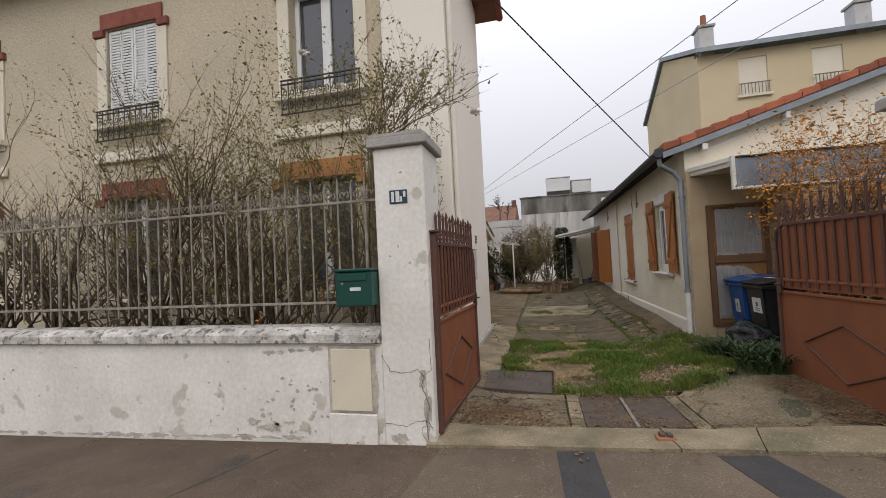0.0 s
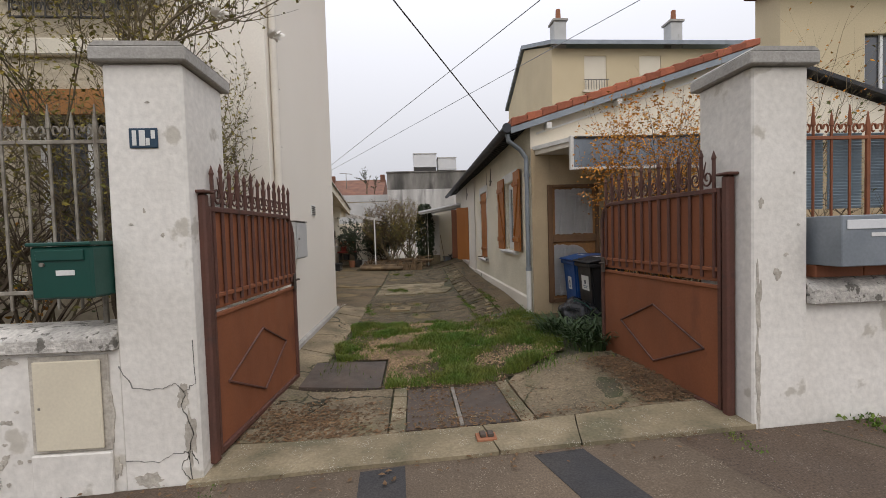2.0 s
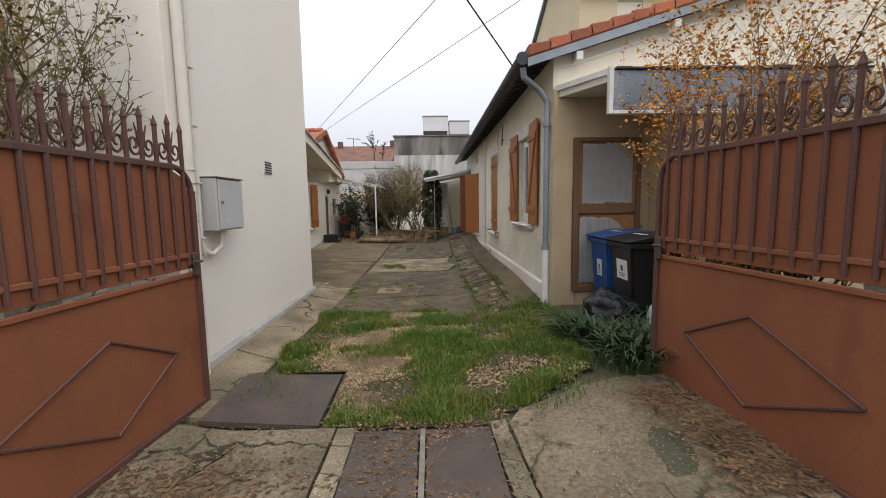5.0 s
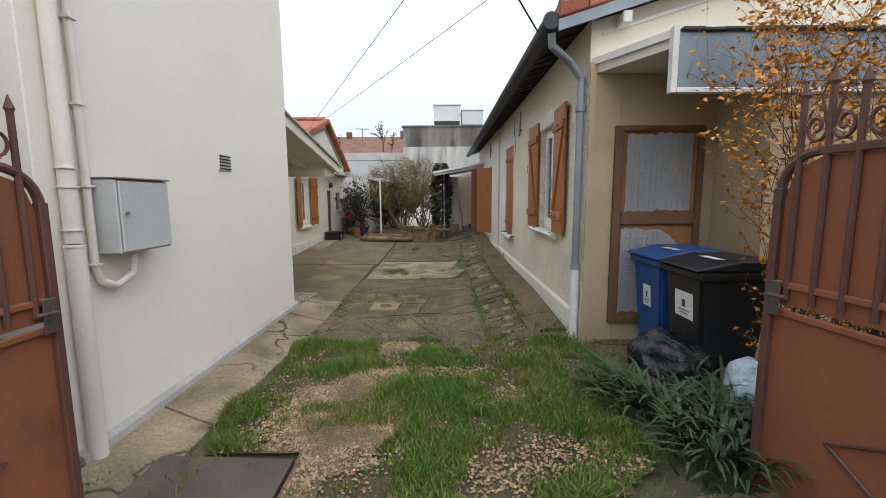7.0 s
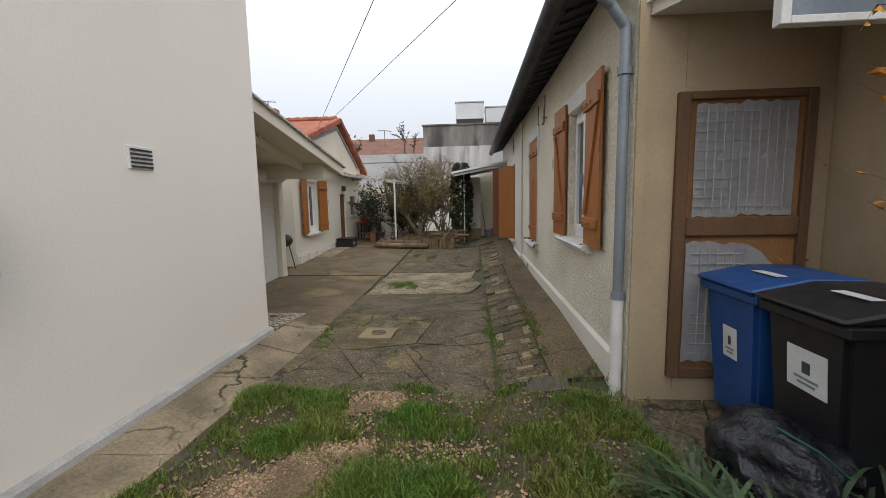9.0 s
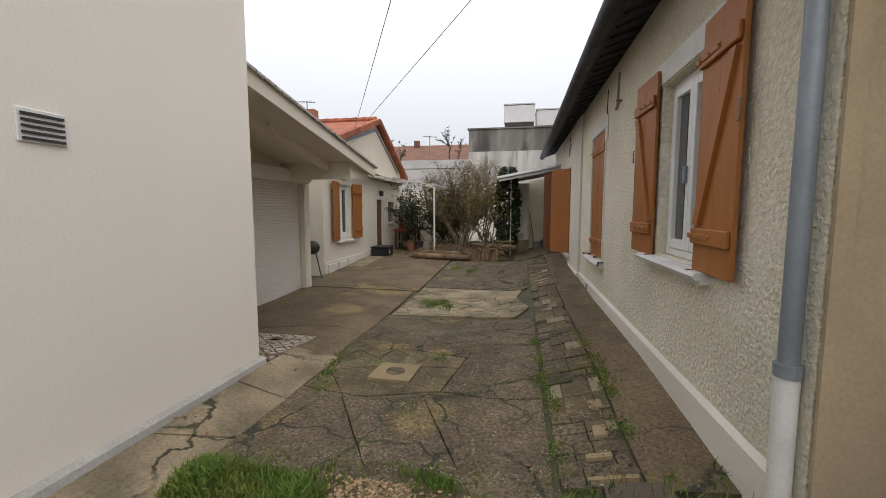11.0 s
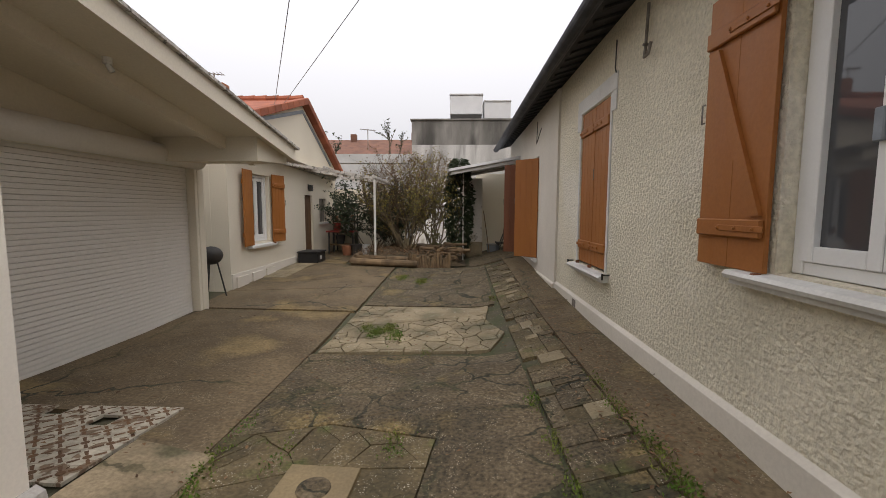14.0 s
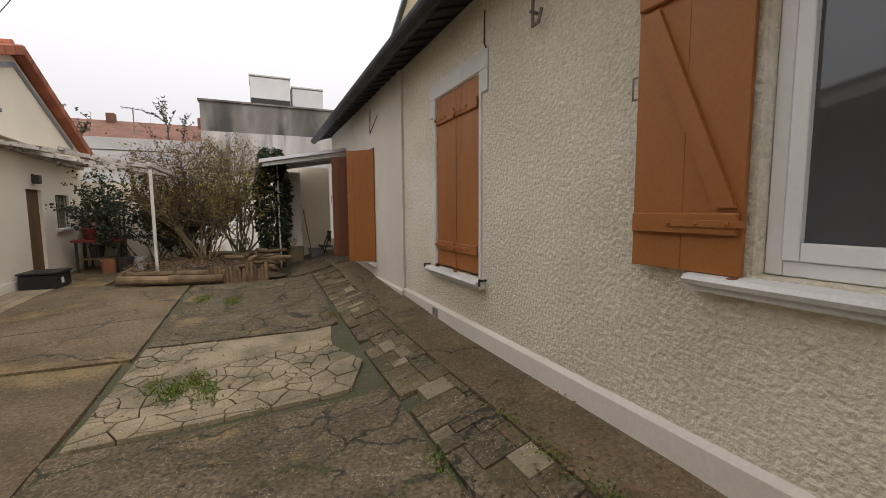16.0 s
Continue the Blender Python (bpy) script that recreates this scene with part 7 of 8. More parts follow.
for z in (1.2, 1.65, 2.1, 2.55, 3.2, 3.8):
    boxpart("clip", M_PIPEPVC, conduit, LX + 0.001, LX + 0.06, 7.95, 8.01, z, z + 0.015, 0.002)


def wheelie(label, y0, body, zb, mark):
    """A two-wheeled bin whose front looks west."""
    x0, w, d, h = 2.66, 0.48, 0.55, 0.86
    t = thing("wheelie_bin", label, "bin", x0 + d / 2, y0 + w / 2, zb, "wheelie bins")
    bm = B()
    lo = [(x0 + 0.06, y0 + 0.04), (x0 + d - 0.1, y0 + 0.04), (x0 + d - 0.1, y0 + w - 0.04), (x0 + 0.06, y0 + w - 0.04)]
    hi = [(x0, y0), (x0 + d - 0.02, y0), (x0 + d - 0.02, y0 + w), (x0, y0 + w)]
    a = [bm.verts.new((x, y, zb + 0.04)) for x, y in lo]
    b = [bm.verts.new((x, y, zb + h)) for x, y in hi]
    bm.faces.new(a)
    bm.faces.new(b)
    for i in range(4):
        bm.faces.new((a[i], a[(i + 1) % 4], b[(i + 1) % 4], b[i]))
    bmesh.ops.recalc_face_normals(bm, faces=bm.faces[:])
    bmesh.ops.bevel(bm, geom=bm.edges[:], offset=0.025, segments=2, affect="EDGES")
    part("body", bm, body, t, smooth=False)
    boxpart("rim", body, t, x0 - 0.025, x0 + d + 0.0, y0 - 0.025, y0 + w + 0.025, zb + h - 0.06, zb + h + 0.0, 0.012)
    bm = B()
    prism(bm, [(x0 - 0.05, zb + h + 0.005), (x0 + d, zb + h + 0.005), (x0 + d, zb + h + 0.08), (x0 + d * 0.45, zb + h + 0.085), (x0 + 0.05, zb + h + 0.045), (x0 - 0.05, zb + h + 0.025)], "y", y0 - 0.03, y0 + w + 0.03)
    bmesh.ops.bevel(bm, geom=bm.edges[:], offset=0.012, segments=1, affect="EDGES")
    part("lid", bm, body, t)
    bm = B()
    box(bm, x0 + 0.16, x0 + 0.4, y0 + 0.1, y0 + 0.3, 0, 0.003, 0, Matrix.Translation((0, 0, zb + h + 0.077)))
    part("lid_sticker", bm, M_LABEL, t, "white sticker on the lid")
    for s in (y0 + 0.03, y0 + w - 0.03):
        bm = B()
        bmesh.ops.create_cone(bm, cap_ends=True, segments=18, radius1=0.1, radius2=0.1, depth=0.05, matrix=pose(x0 + d - 0.06, s, zb + 0.1, 90, 0, 0))
        part("wheel", bm, M_BLACKPLASTIC, t, smooth=False)
    bm = B()
    tube(bm, (x0 + d + 0.04, y0 + 0.06, zb + h - 0.02), (x0 + d + 0.04, y0 + w - 0.06, zb + h - 0.02), 0.016, None, 8)
    part("handle", bm, body, t)
    zs, ys, sw, shh = mark
    st = None
    bm = B()
    box(bm, -0.003, 0.0, 0, sw, 0, shh, 0.0, Matrix.Translation((x0 + 0.058 * (1 - (zs - 0.04) / 0.82) - 0.002, ys, zb + zs)) @ Matrix.Rotation(radians(-4), 4, "Y"))
    st = part("sticker", bm, M_LABEL, t, "white sticker on the front")
    bm = B()
    box(bm, -0.005, -0.0035, sw * 0.4, sw * 0.6, shh * 0.42, shh * 0.7, 0.0, Matrix.Translation((x0 + 0.058 * (1 - (zs - 0.04) / 0.82) - 0.002, ys, zb + zs)) @ Matrix.Rotation(radians(-4), 4, "Y"))
    part("emblem", bm, M_MARK, st)
    for u0, u1, v in ((0.2, 0.8, 0.26), (0.28, 0.72, 0.14)):
        bm = B()
        box(bm, -0.005, -0.0035, sw * u0, sw * u1, shh * v, shh * (v + 0.06), 0.0, Matrix.Translation((x0 + 0.058 * (1 - (zs - 0.04) / 0.82) - 0.002, ys, zb + zs)) @ Matrix.Rotation(radians(-4), 4, "Y"))
        part("print_line", bm, M_GREYBLUE, st)
    return t


zb = gz(2.9, 9.1) + 0.01
wheelie("blue plastic wheelie bin with a white sticker", 9.0, M_BLUEPLASTIC, zb, (0.42, 9.17, 0.13, 0.19))
wheelie("black plastic wheelie bin with a white sticker", 8.45, M_BLACKPLASTIC, zb, (0.48, 8.55, 0.23, 0.2))


def bag(label, x, y, rx, ry, h, mat, seed):
    bm = B()
    bmesh.ops.create_icosphere(bm, subdivisions=4, radius=1.0)
    for v in bm.verts:
        n1 = noise.noise(v.co * 1.7 + Vector((seed, 0, 0))) * 0.22 + noise.noise(v.co * 4.5 + Vector((seed, 2, 0))) * 0.1 + abs(noise.noise(v.co * 9 + Vector((0, seed, 0)))) * 0.05
        v.co *= 1 + n1
        v.co = Vector((x + v.co.x * rx, y + v.co.y * ry, gz(x, y) + max(0.0, (v.co.z + 0.75) * h * 0.6)))
    return solo("bin_bag", bm, mat, label, "bin bag", "rubbish bags", smooth=True)


bag("crumpled black bin liner before the bins", 2.55, 8.62, 0.26, 0.3, 0.36, M_BAGBLACK, 1.3)
bag("crumpled pale blue plastic bag", 2.83, 8.12, 0.15, 0.18, 0.34, M_BAGPALE, 4.3)
bm = B()
path_tube(bm, [(2.45, 8.5, 0.5), (2.46, 8.52, 0.57), (2.55, 8.4, 0.53), (2.62, 8.34, 0.46)], 0.007, 6)
solo("bag_tie", bm, M_GREENBOX, "green drawstring of the black bin liner", "drawstring")

# stick on the garage apron
bm = B()
tube(bm, (-2.0, 13.2, gz(-2, 13.2) + 0.02), (-1.68, 13.25, gz(-1.7, 13.2) + 0.022), 0.014, 0.01, 6)
solo("broken_slat", bm, M_DOORWOOD, "short brown piece of wood on the concrete", "stick")

# ---- the back of the yard ----
bed = thing("log_border", "rotting log and stake border of the planting bed", "border", -0.5, 18.9, 0.2)
edge = [(-1.75, 19.5), (-1.65, 18.75), (-0.9, 18.5), (-0.1, 18.35), (0.55, 18.5), (0.95, 19.2), (1.0, 20.0)]
rl = random.Random(14)
for (ax, ay), (bx, by) in zip(edge[:4], edge[1:4]):
    bm = B()
    tube(bm, (ax, ay, gz(ax, ay) + 0.09), (bx, by, gz(bx, by) + 0.09), 0.085, 0.07, 10)
    part("log", bm, M_WOODLOG, bed)
    bm = B()
    tube(bm, (ax + 0.1, ay + 0.12, gz(ax, ay) + 0.17), (bx + 0.05, by + 0.12, gz(bx, by) + 0.18), 0.06, 0.05, 8)
    part("log", bm, M_WOODLOG, bed)
for i in range(16):
    x = -0.35 + i * 0.062
    y = 18.42 + 0.3 * abs(x - 0.1) ** 2
    h = rl.uniform(0.2, 0.33)
    bm = B()
    tube(bm, (x, y, gz(x, y) - 0.02), (x + rl.uniform(-0.02, 0.02), y + rl.uniform(-0.02, 0.02), gz(x, y) + h), 0.034, 0.03, 7)
    part("stake", bm, M_WOODLOG, bed)
for i in range(26):
    x, y = rl.uniform(0.1, 0.95), rl.uniform(18.7, 20.0)
    bm = B()
    a = rl.uniform(0, math.tau)
    tube(bm, (x, y, gz(x, y) + 0.12 + 0.012 * i), (x + 0.35 * math.cos(a), y + 0.3 * math.sin(a), gz(x, y) + 0.13 + 0.012 * i), rl.uniform(0.02, 0.05), None, 6)
    part("cut_branch", bm, M_WOODLOG, bed)
bm = B()
n = 26
gv = [[bm.verts.new((-1.65 + 2.6 * i / n, 18.6 + 3.3 * j / n, 0)) for i in range(n + 1)] for j in range(n + 1)]
for row in gv:
    for q in row:
        d = min(q.co.x + 1.7, 0.98 - q.co.x, q.co.y - 18.55, 1.0)
        q.co.z = gz(q.co.x, q.co.y) + 0.02 + 0.22 * sstep(d, 0.0, 0.6) + 0.05 * noise.noise(q.co * 2.5)
for j in range(n):
    for i in range(n):
        bm.faces.new((gv[j][i], gv[j][i + 1], gv[j + 1][i + 1], gv[j + 1][i]))
solo("bed_soil", bm, M_SOIL, "raised dark soil of the planting bed", "soil", kind="structure")
v, f = [], []
r = random.Random(31)
for _ in range(3500):
    x, y = r.uniform(-1.6, 0.95), r.uniform(18.6, 21)
    z = gz(x, y) + 0.27 + r.uniform(-0.05, 0.05)
    a, s = r.uniform(0, math.tau), r.uniform(0.02, 0.05)
    i = len(v)
    v += [(x, y, z), (x + s * math.cos(a), y + s * math.sin(a), z + r.uniform(-0.01, 0.03)), (x + s * math.cos(a + 1), y + s * math.sin(a + 1), z + 0.01)]
    f.append((i, i + 1, i + 2))
me = bpy.data.meshes.new("leaf_litter")
me.from_pydata(v, [], f)
me.materials.append(M_DEADLEAF)
tagged(new("leaf_litter", me), "brown leaf litter over the raised bed", "dead leaves", kind="stuff")
low_crown = lambda q: q.z < 3.0 + 0.12 * math.sin(q.x * 9) and ((q.x + 0.4) / 1.35) ** 2 + ((q.z - 1.8) / 1.5) ** 2 < 1.0
shrub("rounded twiggy garden tree with fine olive leaves", -0.55, 20.2, 1.9, 13, 80, 0.42, 1.0, 0.055, M_TWIGPALE, M_LEAFYELLOW, level=2, kids=8, rad=0.022, base=0.25, z=0.4, clip=low_crown)
shrub("rounded twiggy garden tree with fine brown leaves", -0.75, 20.7, 2.5, 13, 81, 0.3, 0.7, 0.045, M_TWIG, M_DEADLEAF, level=2, kids=9, rad=0.022, base=0.25, z=0.4, clip=low_crown)
shrub("bare pale upright garden tree", 0.15, 20.6, 2.5, 15, 82, 0.26, 0.05, 0.05, M_TWIGPALE, M_LEAFYELLOW, level=2, kids=7, rad=0.024, base=0.2, z=0.4, clip=low_crown)
shrub("dark evergreen bush behind the bed", -1.6, 21.2, 1.5, 12, 83, 0.5, 2.4, 0.08, M_TWIG, M_LEAFDARK, level=2, kids=6, rad=0.012, base=0.4, z=0.25)
shrub("dark evergreen bush behind the bed", -0.9, 21.6, 1.4, 12, 84, 0.5, 2.4, 0.08, M_TWIG, M_LEAFDARK, level=2, kids=6, rad=0.012, base=0.4, z=0.25)
shrub("low green weeds on the bed", 0.6, 20.0, 0.6, 12, 85, 0.6, 2.0, 0.05, M_TWIG, M_LEAF, level=1, kids=5, rad=0.006, base=0.4, z=0.35)
# climber on the lean-to post
cl = thing("climbing_plant", "dark glossy evergreen climber on the lean-to corner", "climber", 0.8, 20.2, 0.3)
tw = Twigs(90)
r = tw.r
for i in range(16):
    p = Vector((0.8 + r.gauss(0, 0.08), 20.0 + r.gauss(0, 0.06), 0.35))
    tw.grow(p, Vector((r.uniform(-0.1, 0.1), r.uniform(-0.08, 0.05), 1)), r.uniform(1.5, 2.3), 0.012, 0, 0.0, 0.1, 0.12)
for i in range(3600):
    z = r.uniform(0.45, 2.75)
    w = 0.16 + 0.12 * math.sin((z - 0.4) * 1.4) + 0.05 * noise.noise(Vector((z * 3, 0, 0)))
    a = r.uniform(0, math.tau)
    rr = w * math.sqrt(r.random())
    tw.leaf(Vector((0.8 + rr * 1.25 * math.cos(a), 20.0 + rr * math.sin(a), z)), r.uniform(0.06, 0.12), Vector((math.cos(a), math.sin(a), r.uniform(-1.4, 0.2))))
tw.obs(cl, M_TWIG, M_LEAFDARK)
# far tree tips over the roofs
for i, (x, y, h, z) in enumerate(((-6.2, 30, 1.6, 4.0), (-5.5, 30.5, 1.4, 4.0), (-2.6, 30, 1.5, 4.2), (-2.1, 30.3, 1.2, 4.2))):
    shrub("slender conifer tip beyond the roofs", x, y, h, 1, 95 + i, 0.03, 2.2, 0.1, M_TWIG, M_LEAFDARK, level=1, kids=10, rad=0.03, base=0.05, z=z)

# lean-to at the end of the long house
lean = thing("lean_to", "small white-roofed lean-to at the end of the house", "lean-to", 1.4, 20, 0.2)
bm = B()
prism(bm, [(0.55, 2.33), (2.16, 2.62), (2.16, 2.68), (0.55, 2.39)], "y", 18.9, 21.2)
part("roof", bm, M_SOLARWHITE, lean, "white corrugated sheet roof")
bm = B()
prism(bm, [(0.6, 2.26), (2.16, 2.53), (2.16, 2.612), (0.6, 2.325)], "y", 18.95, 19.0)
part("rafter", bm, M_GREYBOX, lean)
bm = B()
prism(bm, [(0.6, 2.26), (2.16, 2.53), (2.16, 2.612), (0.6, 2.325)], "y", 20.3, 20.36)
part("rafter", bm, M_GREYBOX, lean)
boxpart("wall", M_WHITEWALL, lean, 0.98, 1.42, 20.5, 20.8, 0.1, 2.3, 0.006)
boxpart("wall_base", M_CONCPALE, lean, 0.97, 1.43, 20.46, 20.499, 0.1, 0.62, 0.006)
boxpart("back_wall", M_CREAM, lean, 1.3, 2.2, 21.4, 21.6, 0.1, 2.5, 0.0)
boxpart("side_wall", M_WHITEWALL, lean, 1.3, 1.42, 20.803, 21.398, 0.1, 2.3, 0.0)
boxpart("step", M_CONCPALE, lean, 1.28, 1.55, 20.2, 20.45, 0.15, 0.3, 0.01)
bm = B()
tube(bm, (0.9, 19.78, gz(0.9, 19.78)), (0.9, 19.78, 2.36), 0.018, None, 8)
part("post", bm, M_WHITEPAINT, lean, "thin white post")
# clutter under it
bk = thing("bucket", "grey bucket with tools under the lean-to", "bucket", 1.75, 20.6, 0.2)
bm2 = B()
bmesh.ops.create_cone(bm2, cap_ends=True, segments=16, radius1=0.14, radius2=0.18, depth=0.34, matrix=Matrix.Translation((1.72, 20.5, 0.39)))
part("body", bm2, M_ZINC, bk)
bm2 = B()
bmesh.ops.create_cone(bm2, cap_ends=False, segments=16, radius1=0.185, radius2=0.185, depth=0.02, matrix=Matrix.Translation((1.72, 20.5, 0.55)))
part("rim", bm2, M_IRONGREY, bk)
chair = thing("garden_chair", "dark folded garden chair under the lean-to", "chair", 1.95, 20.3, 0.2)
for a, b in (((1.78, 20.3, 0.2), (2.05, 20.35, 0.95)), ((1.78, 20.7, 0.2), (2.05, 20.7, 0.95)), ((2.1, 20.3, 0.2), (1.8, 20.35, 0.62)), ((2.1, 20.7, 0.2), (1.8, 20.7, 0.62))):
    bm2 = B()
    tube(bm2, a, b, 0.014, None, 6)
    part("leg", bm2, M_IRONBLACK, chair)
bm2 = B()
box(bm2, 1.78, 2.08, 20.3, 20.7, 0.58, 0.61, 0.01)
part("seat", bm2, M_IRONBLACK, chair)
bm2 = B()
box(bm2, 2.0, 2.04, 20.33, 20.68, 0.7, 0.95, 0.01)
part("backrest", bm2, M_IRONBLACK, chair)
br = thing("broom", "broom leaning in the lean-to", "broom", 1.5, 20.4, 0.2)
bm2 = B()
tube(bm2, (1.62, 20.3, 0.25), (1.45, 20.46, 1.45), 0.012, None, 6)
part("handle", bm2, M_WOODLOG, br)
bm2 = B()
box(bm2, 1.52, 1.75, 20.25, 20.33, 0.2, 0.32, 0.01)
part("head", bm2, M_DEADLEAF, br)

# garden canopy along the outbuilding, with post and shelf
can = thing("garden_canopy", "narrow glazed canopy on a thin white post", "canopy", -1.8, 20, 0.2)
bm = B()
tube(bm, (-1.14, 18.9, gz(-1.14, 18.9)), (-1.14, 18.9, 2.14), 0.026, None, 10)
part("post", bm, M_WHITEPAINT, can, "white painted steel post", True)
for y0, y1 in ((18.0, 18.05), (19.6, 19.65), (21.6, 21.65)):
    bm = B()
    prism(bm, [(AX, 2.42), (-0.95, 2.08), (-0.95, 2.14), (AX, 2.48)], "y", y0, y1)
    part("rafter", bm, M_COPING, can)
bm = B()
box(bm, -1.0, -0.94, 17.9, 21.7, 2.1, 2.16, 0.005)
box(bm, -2.0, -1.95, 17.9, 21.7, 2.29, 2.34, 0.005)
part("purlin", bm, M_COPING, can)
bm = B()
prism(bm, [(16.25, 2.5), (22.0, 2.34), (22.0, 2.4), (16.25, 2.56)], "x", AX + 0.002, AX + 0.12)
part("wall_plate", bm, M_COPING, can, "weathered rail along the wall")
bm = B()
prism(bm, [(16.2, 2.565), (22.0, 2.405), (22.0, 2.42), (16.2, 2.58)], "x", AX + 0.002, AX + 0.32)
part("sheeting", bm, M_SMOOTHGREY, can, "narrow strip of pale sheeting")
shelf = thing("shelf", "small shelf of flower pots against the wall", "shelf", -2.75, 21.9, 0.2)
for z in (0.75, 1.1, 1.42):
    boxpart("board", M_WOODLOG, shelf, -3.0, -2.3, 21.75, 22.15, z, z + 0.03, 0.004)
for x, y in ((-2.98, 21.77), (-2.34, 21.77), (-2.98, 22.12), (-2.34, 22.12)):
    boxpart("leg", M_IRONBLACK, shelf, x, x + 0.03, y, y + 0.03, 0.2, 1.55, 0.0)
rp = random.Random(3)
for z in (0.78, 1.13, 1.45):
    for k in range(4):
        x = -2.92 + k * 0.17
        bm = B()
        h = rp.uniform(0.12, 0.2)
        bmesh.ops.create_cone(bm, cap_ends=True, segments=12, radius1=0.045, radius2=0.07, depth=h, matrix=Matrix.Translation((x, 21.92, z + h / 2 + 0.002)))
        solo("flower_pot", bm, M_TERRACOTTA if rp.random() < 0.6 else M_IRONBLACK, "small flower pot on the shelf", "flower pot", "flower pots")
tub = thing("planter_table", "cluttered table with red cloth and pots", "table", -2.4, 21.2, 0.2)
boxpart("top", M_REDPLASTIC, tub, -2.95, -2.15, 20.95, 21.5, 0.82, 0.87, 0.01)
for x, y in ((-2.9, 21.0), (-2.22, 21.0), (-2.9, 21.42), (-2.22, 21.42)):
    boxpart("leg", M_IRONBLACK, tub, x, x + 0.04, y, y + 0.04, 0.2, 0.819, 0.0)
boxpart("lower_shelf", M_CARDBOARD, tub, -2.86, -2.24, 21.04, 21.4, 0.45, 0.48, 0.004)
for k, (x, y, z, s, m) in enumerate(((-2.7, 21.2, 0.875, 0.12, M_REDPLASTIC), (-2.4, 21.1, 0.875, 0.1, M_GREYBOX), (-2.6, 21.2, 0.485, 0.14, M_IRONBLACK), (-2.05, 20.8, 0.2, 0.17, M_IRONBLACK), (-2.3, 20.75, 0.2, 0.15, M_TERRACOTTA), (-1.85, 21.0, 0.2, 0.16, M_GREYBOX))):
    bm = B()
    bmesh.ops.create_cone(bm, cap_ends=True, segments=14, radius1=s * 0.7, radius2=s, depth=s * 1.8, matrix=Matrix.Translation((x, y, max(z, gz(x, y)) + s * 0.9)))
    solo("pot", bm, m, "plant pot among the clutter by the outbuilding", "pot", "garden pots")
crate = thing("black_crate", "black plastic crate beside the outbuilding door", "crate", -2.75, 19.3, gz(-2.75, 19.3))
zc = gz(-2.75, 19.2)
boxpart("body", M_BLACKPLASTIC, crate, -2.98, -2.5, 18.95, 19.5, zc + 0.01, zc + 0.24, 0.015)
boxpart("lid", M_BLACKPLASTIC, crate, -3.0, -2.48, 18.93, 19.52, zc + 0.242, zc + 0.275, 0.01)
boxpart("label", M_LABEL, crate, -2.499, -2.4965, 19.1, 19.2, zc + 0.08, zc + 0.17, 0.0)
lamp = thing("wall_lamp", "small dark wall lamp above the outbuilding door", "wall lamp", AX + 0.08, 19.9, 2.0)
boxpart("backplate", M_IRONBLACK, lamp, AX + 0.001, AX + 0.02, 19.9, 19.98, 1.95, 2.1)
boxpart("shade", M_IRONBLACK, lamp, AX + 0.021, AX + 0.11, 19.88, 20.0, 1.93, 2.08, 0.01)
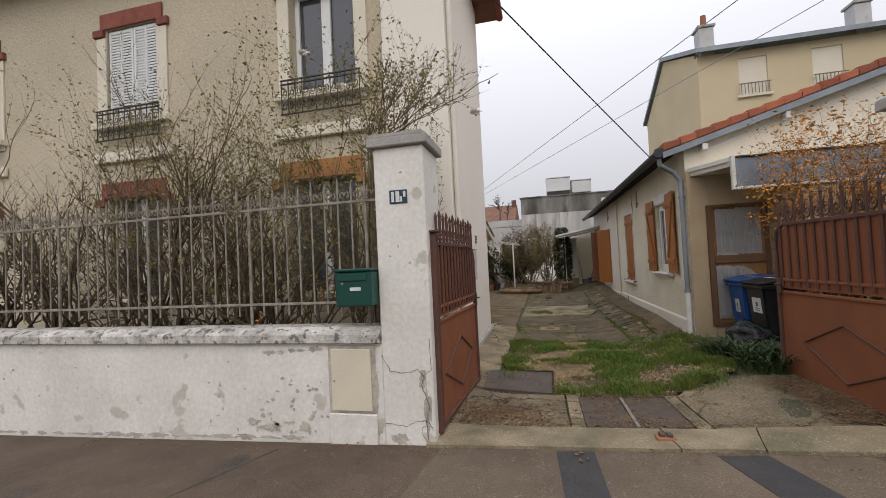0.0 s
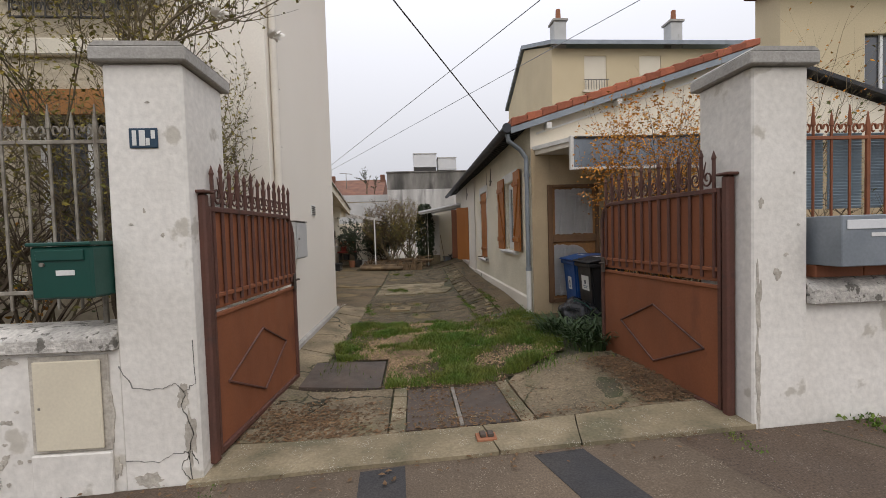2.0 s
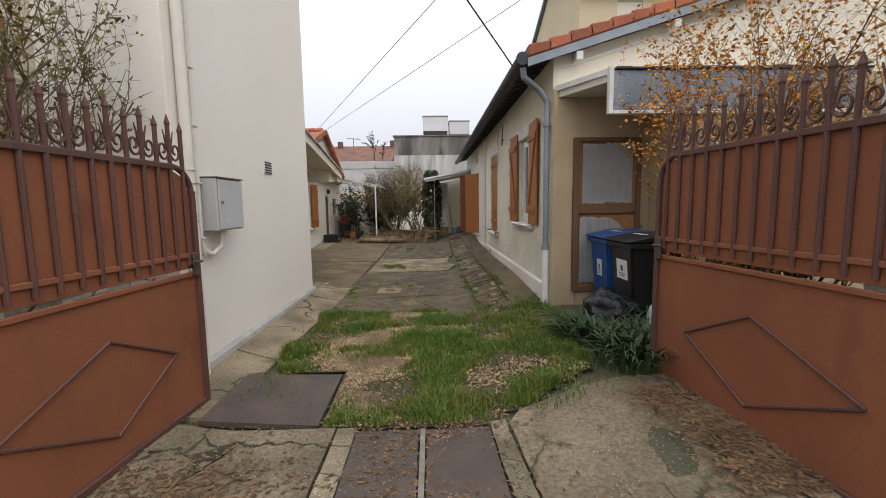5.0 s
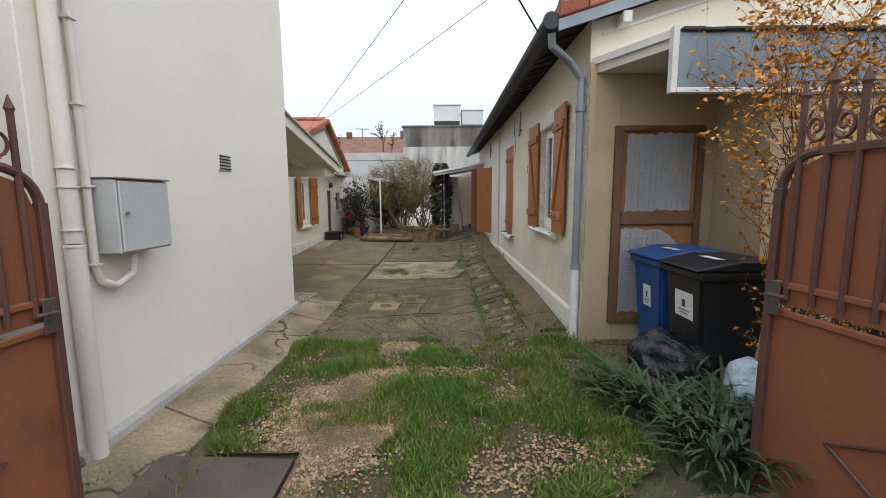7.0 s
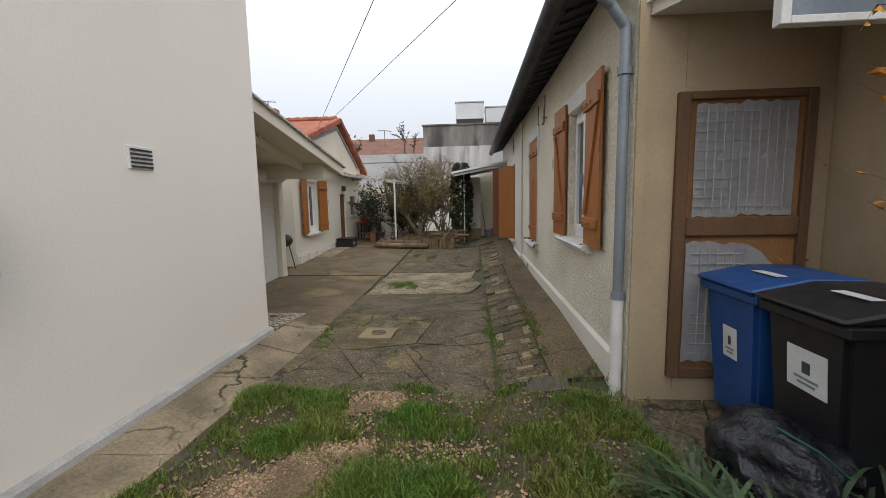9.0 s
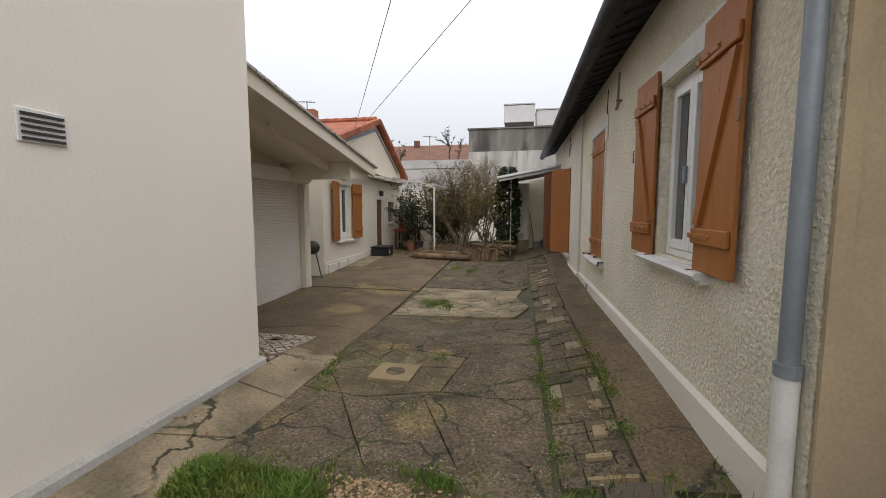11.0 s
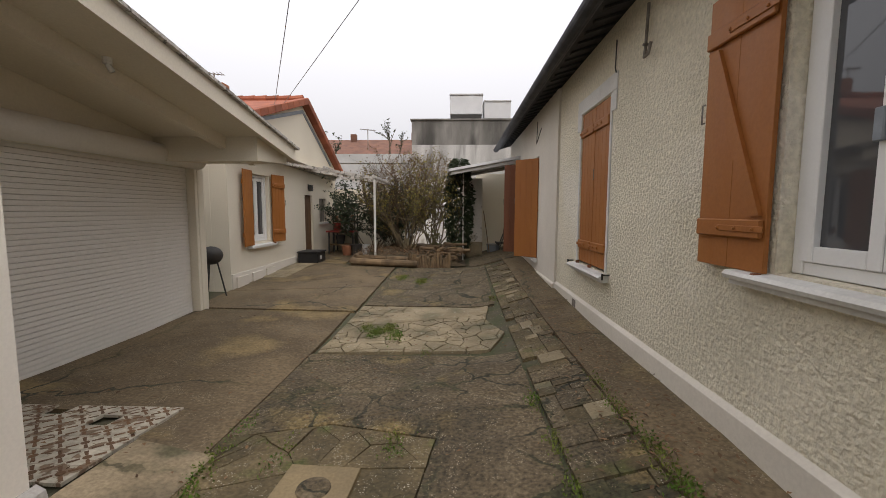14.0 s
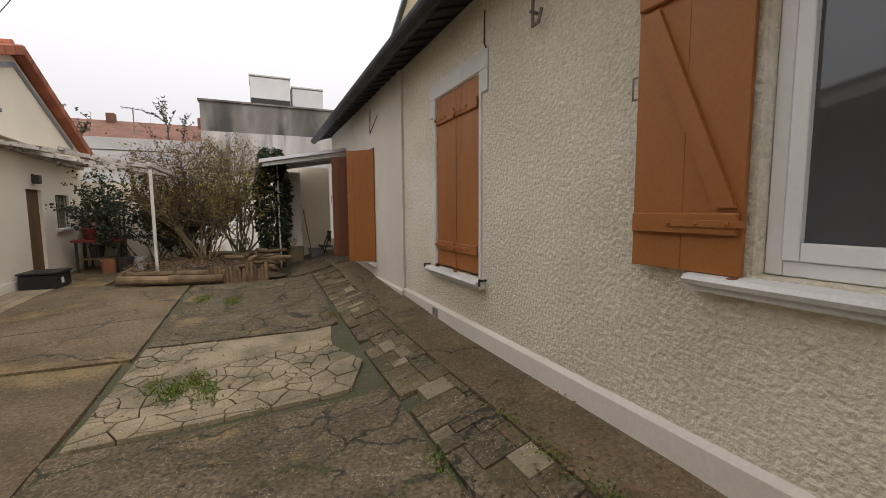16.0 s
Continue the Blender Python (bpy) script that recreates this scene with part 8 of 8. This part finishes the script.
# barbecue beside the garage
bbq = thing("barbecue", "small black kettle barbecue on thin legs", "barbecue", -3.1, 15.75, gz(-3.1, 15.7))
zq = gz(-3.1, 15.75)
bm = B()
bmesh.ops.create_uvsphere(bm, u_segments=14, v_segments=8, radius=0.17, matrix=Matrix.Translation((-3.08, 15.72, zq + 0.66)) @ Matrix.Diagonal((1, 1, 0.85, 1)))
part("bowl", bm, M_IRONBLACK, bbq, smooth=True)
for k in range(3):
    a = k * 2.1 + 0.4
    bm = B()
    tube(bm, (-3.08 + 0.08 * math.cos(a), 15.72 + 0.08 * math.sin(a), zq + 0.55), (-3.08 + 0.19 * math.cos(a), 15.72 + 0.19 * math.sin(a), zq), 0.012, None, 6)
    part("leg", bm, M_IRONBLACK, bbq)

# ---- cables and aerials ----
def cable(label, a, b, sag, rad, mat=M_IRONBLACK):
    bm = B()
    a, b = Vector(a), Vector(b)
    pts = []
    for i in range(17):
        u = i / 16
        p = a.lerp(b, u)
        p.z -= sag * 4 * u * (1 - u)
        pts.append(p)
    sweep(bm, pts, rad)
    return solo("overhead_cable", bm, mat, label, "cable", "overhead cables")


cable("thick black service cable to the house eave", (1.72, 9.55, 3.06), (-4.3, 1.15, 6.45), 0.03, 0.008)
for a, b in (((8.0, -4.2, 5.02), (-3.6, 19.25, 3.6)), ((13.0, -4.2, 6.3), (-3.6, 19.3, 3.62))):
    cable("thin grey overhead wire across the yard", a, b, 0.0, 0.006, M_ZINC)


def aerial(x, y, z0, h, s):
    t = thing("aerial", "thin rooftop television aerial", "aerial", x, y, z0, "aerials")
    bm = B()
    tube(bm, (x, y, z0), (x, y, z0 + h), 0.014 * s, None, 6)
    part("mast", bm, M_IRONGREY, t)
    bm = B()
    tube(bm, (x - 0.25 * s, y, z0 + h), (x + 0.25 * s, y, z0 + h * 0.93), 0.01 * s, None, 5)
    for k in range(6):
        u = -0.22 + k * 0.085
        tube(bm, (x + u * s, y - 0.12 * s, z0 + h - 0.03 * h), (x + u * s, y + 0.12 * s, z0 + h - 0.03 * h), 0.006 * s, None, 4)
    part("boom", bm, M_IRONGREY, t)


aerial(-5.16, 19.6, 4.0, 0.75, 1.0)
aerial(-4.4, 33.5, 4.6, 1.5, 1.8)
# short hanging wires along the eave of the long house
bm = B()
path_tube(bm, [(2.19, 13.42, 3.0), (2.185, 13.42, 2.75), (2.18, 13.38, 2.7)], 0.006, 5)
solo("eave_wire", bm, M_IRONBLACK, "loose dark wire hanging below the eave", "wire", "eave wires")
bm = B()
path_tube(bm, [(2.15, 16.9, 3.0), (2.14, 16.9, 2.62), (2.1, 16.3, 2.78)], 0.007, 5)
solo("eave_wire", bm, M_IRONBLACK, "loose dark wire hanging below the eave", "wire", "eave wires")
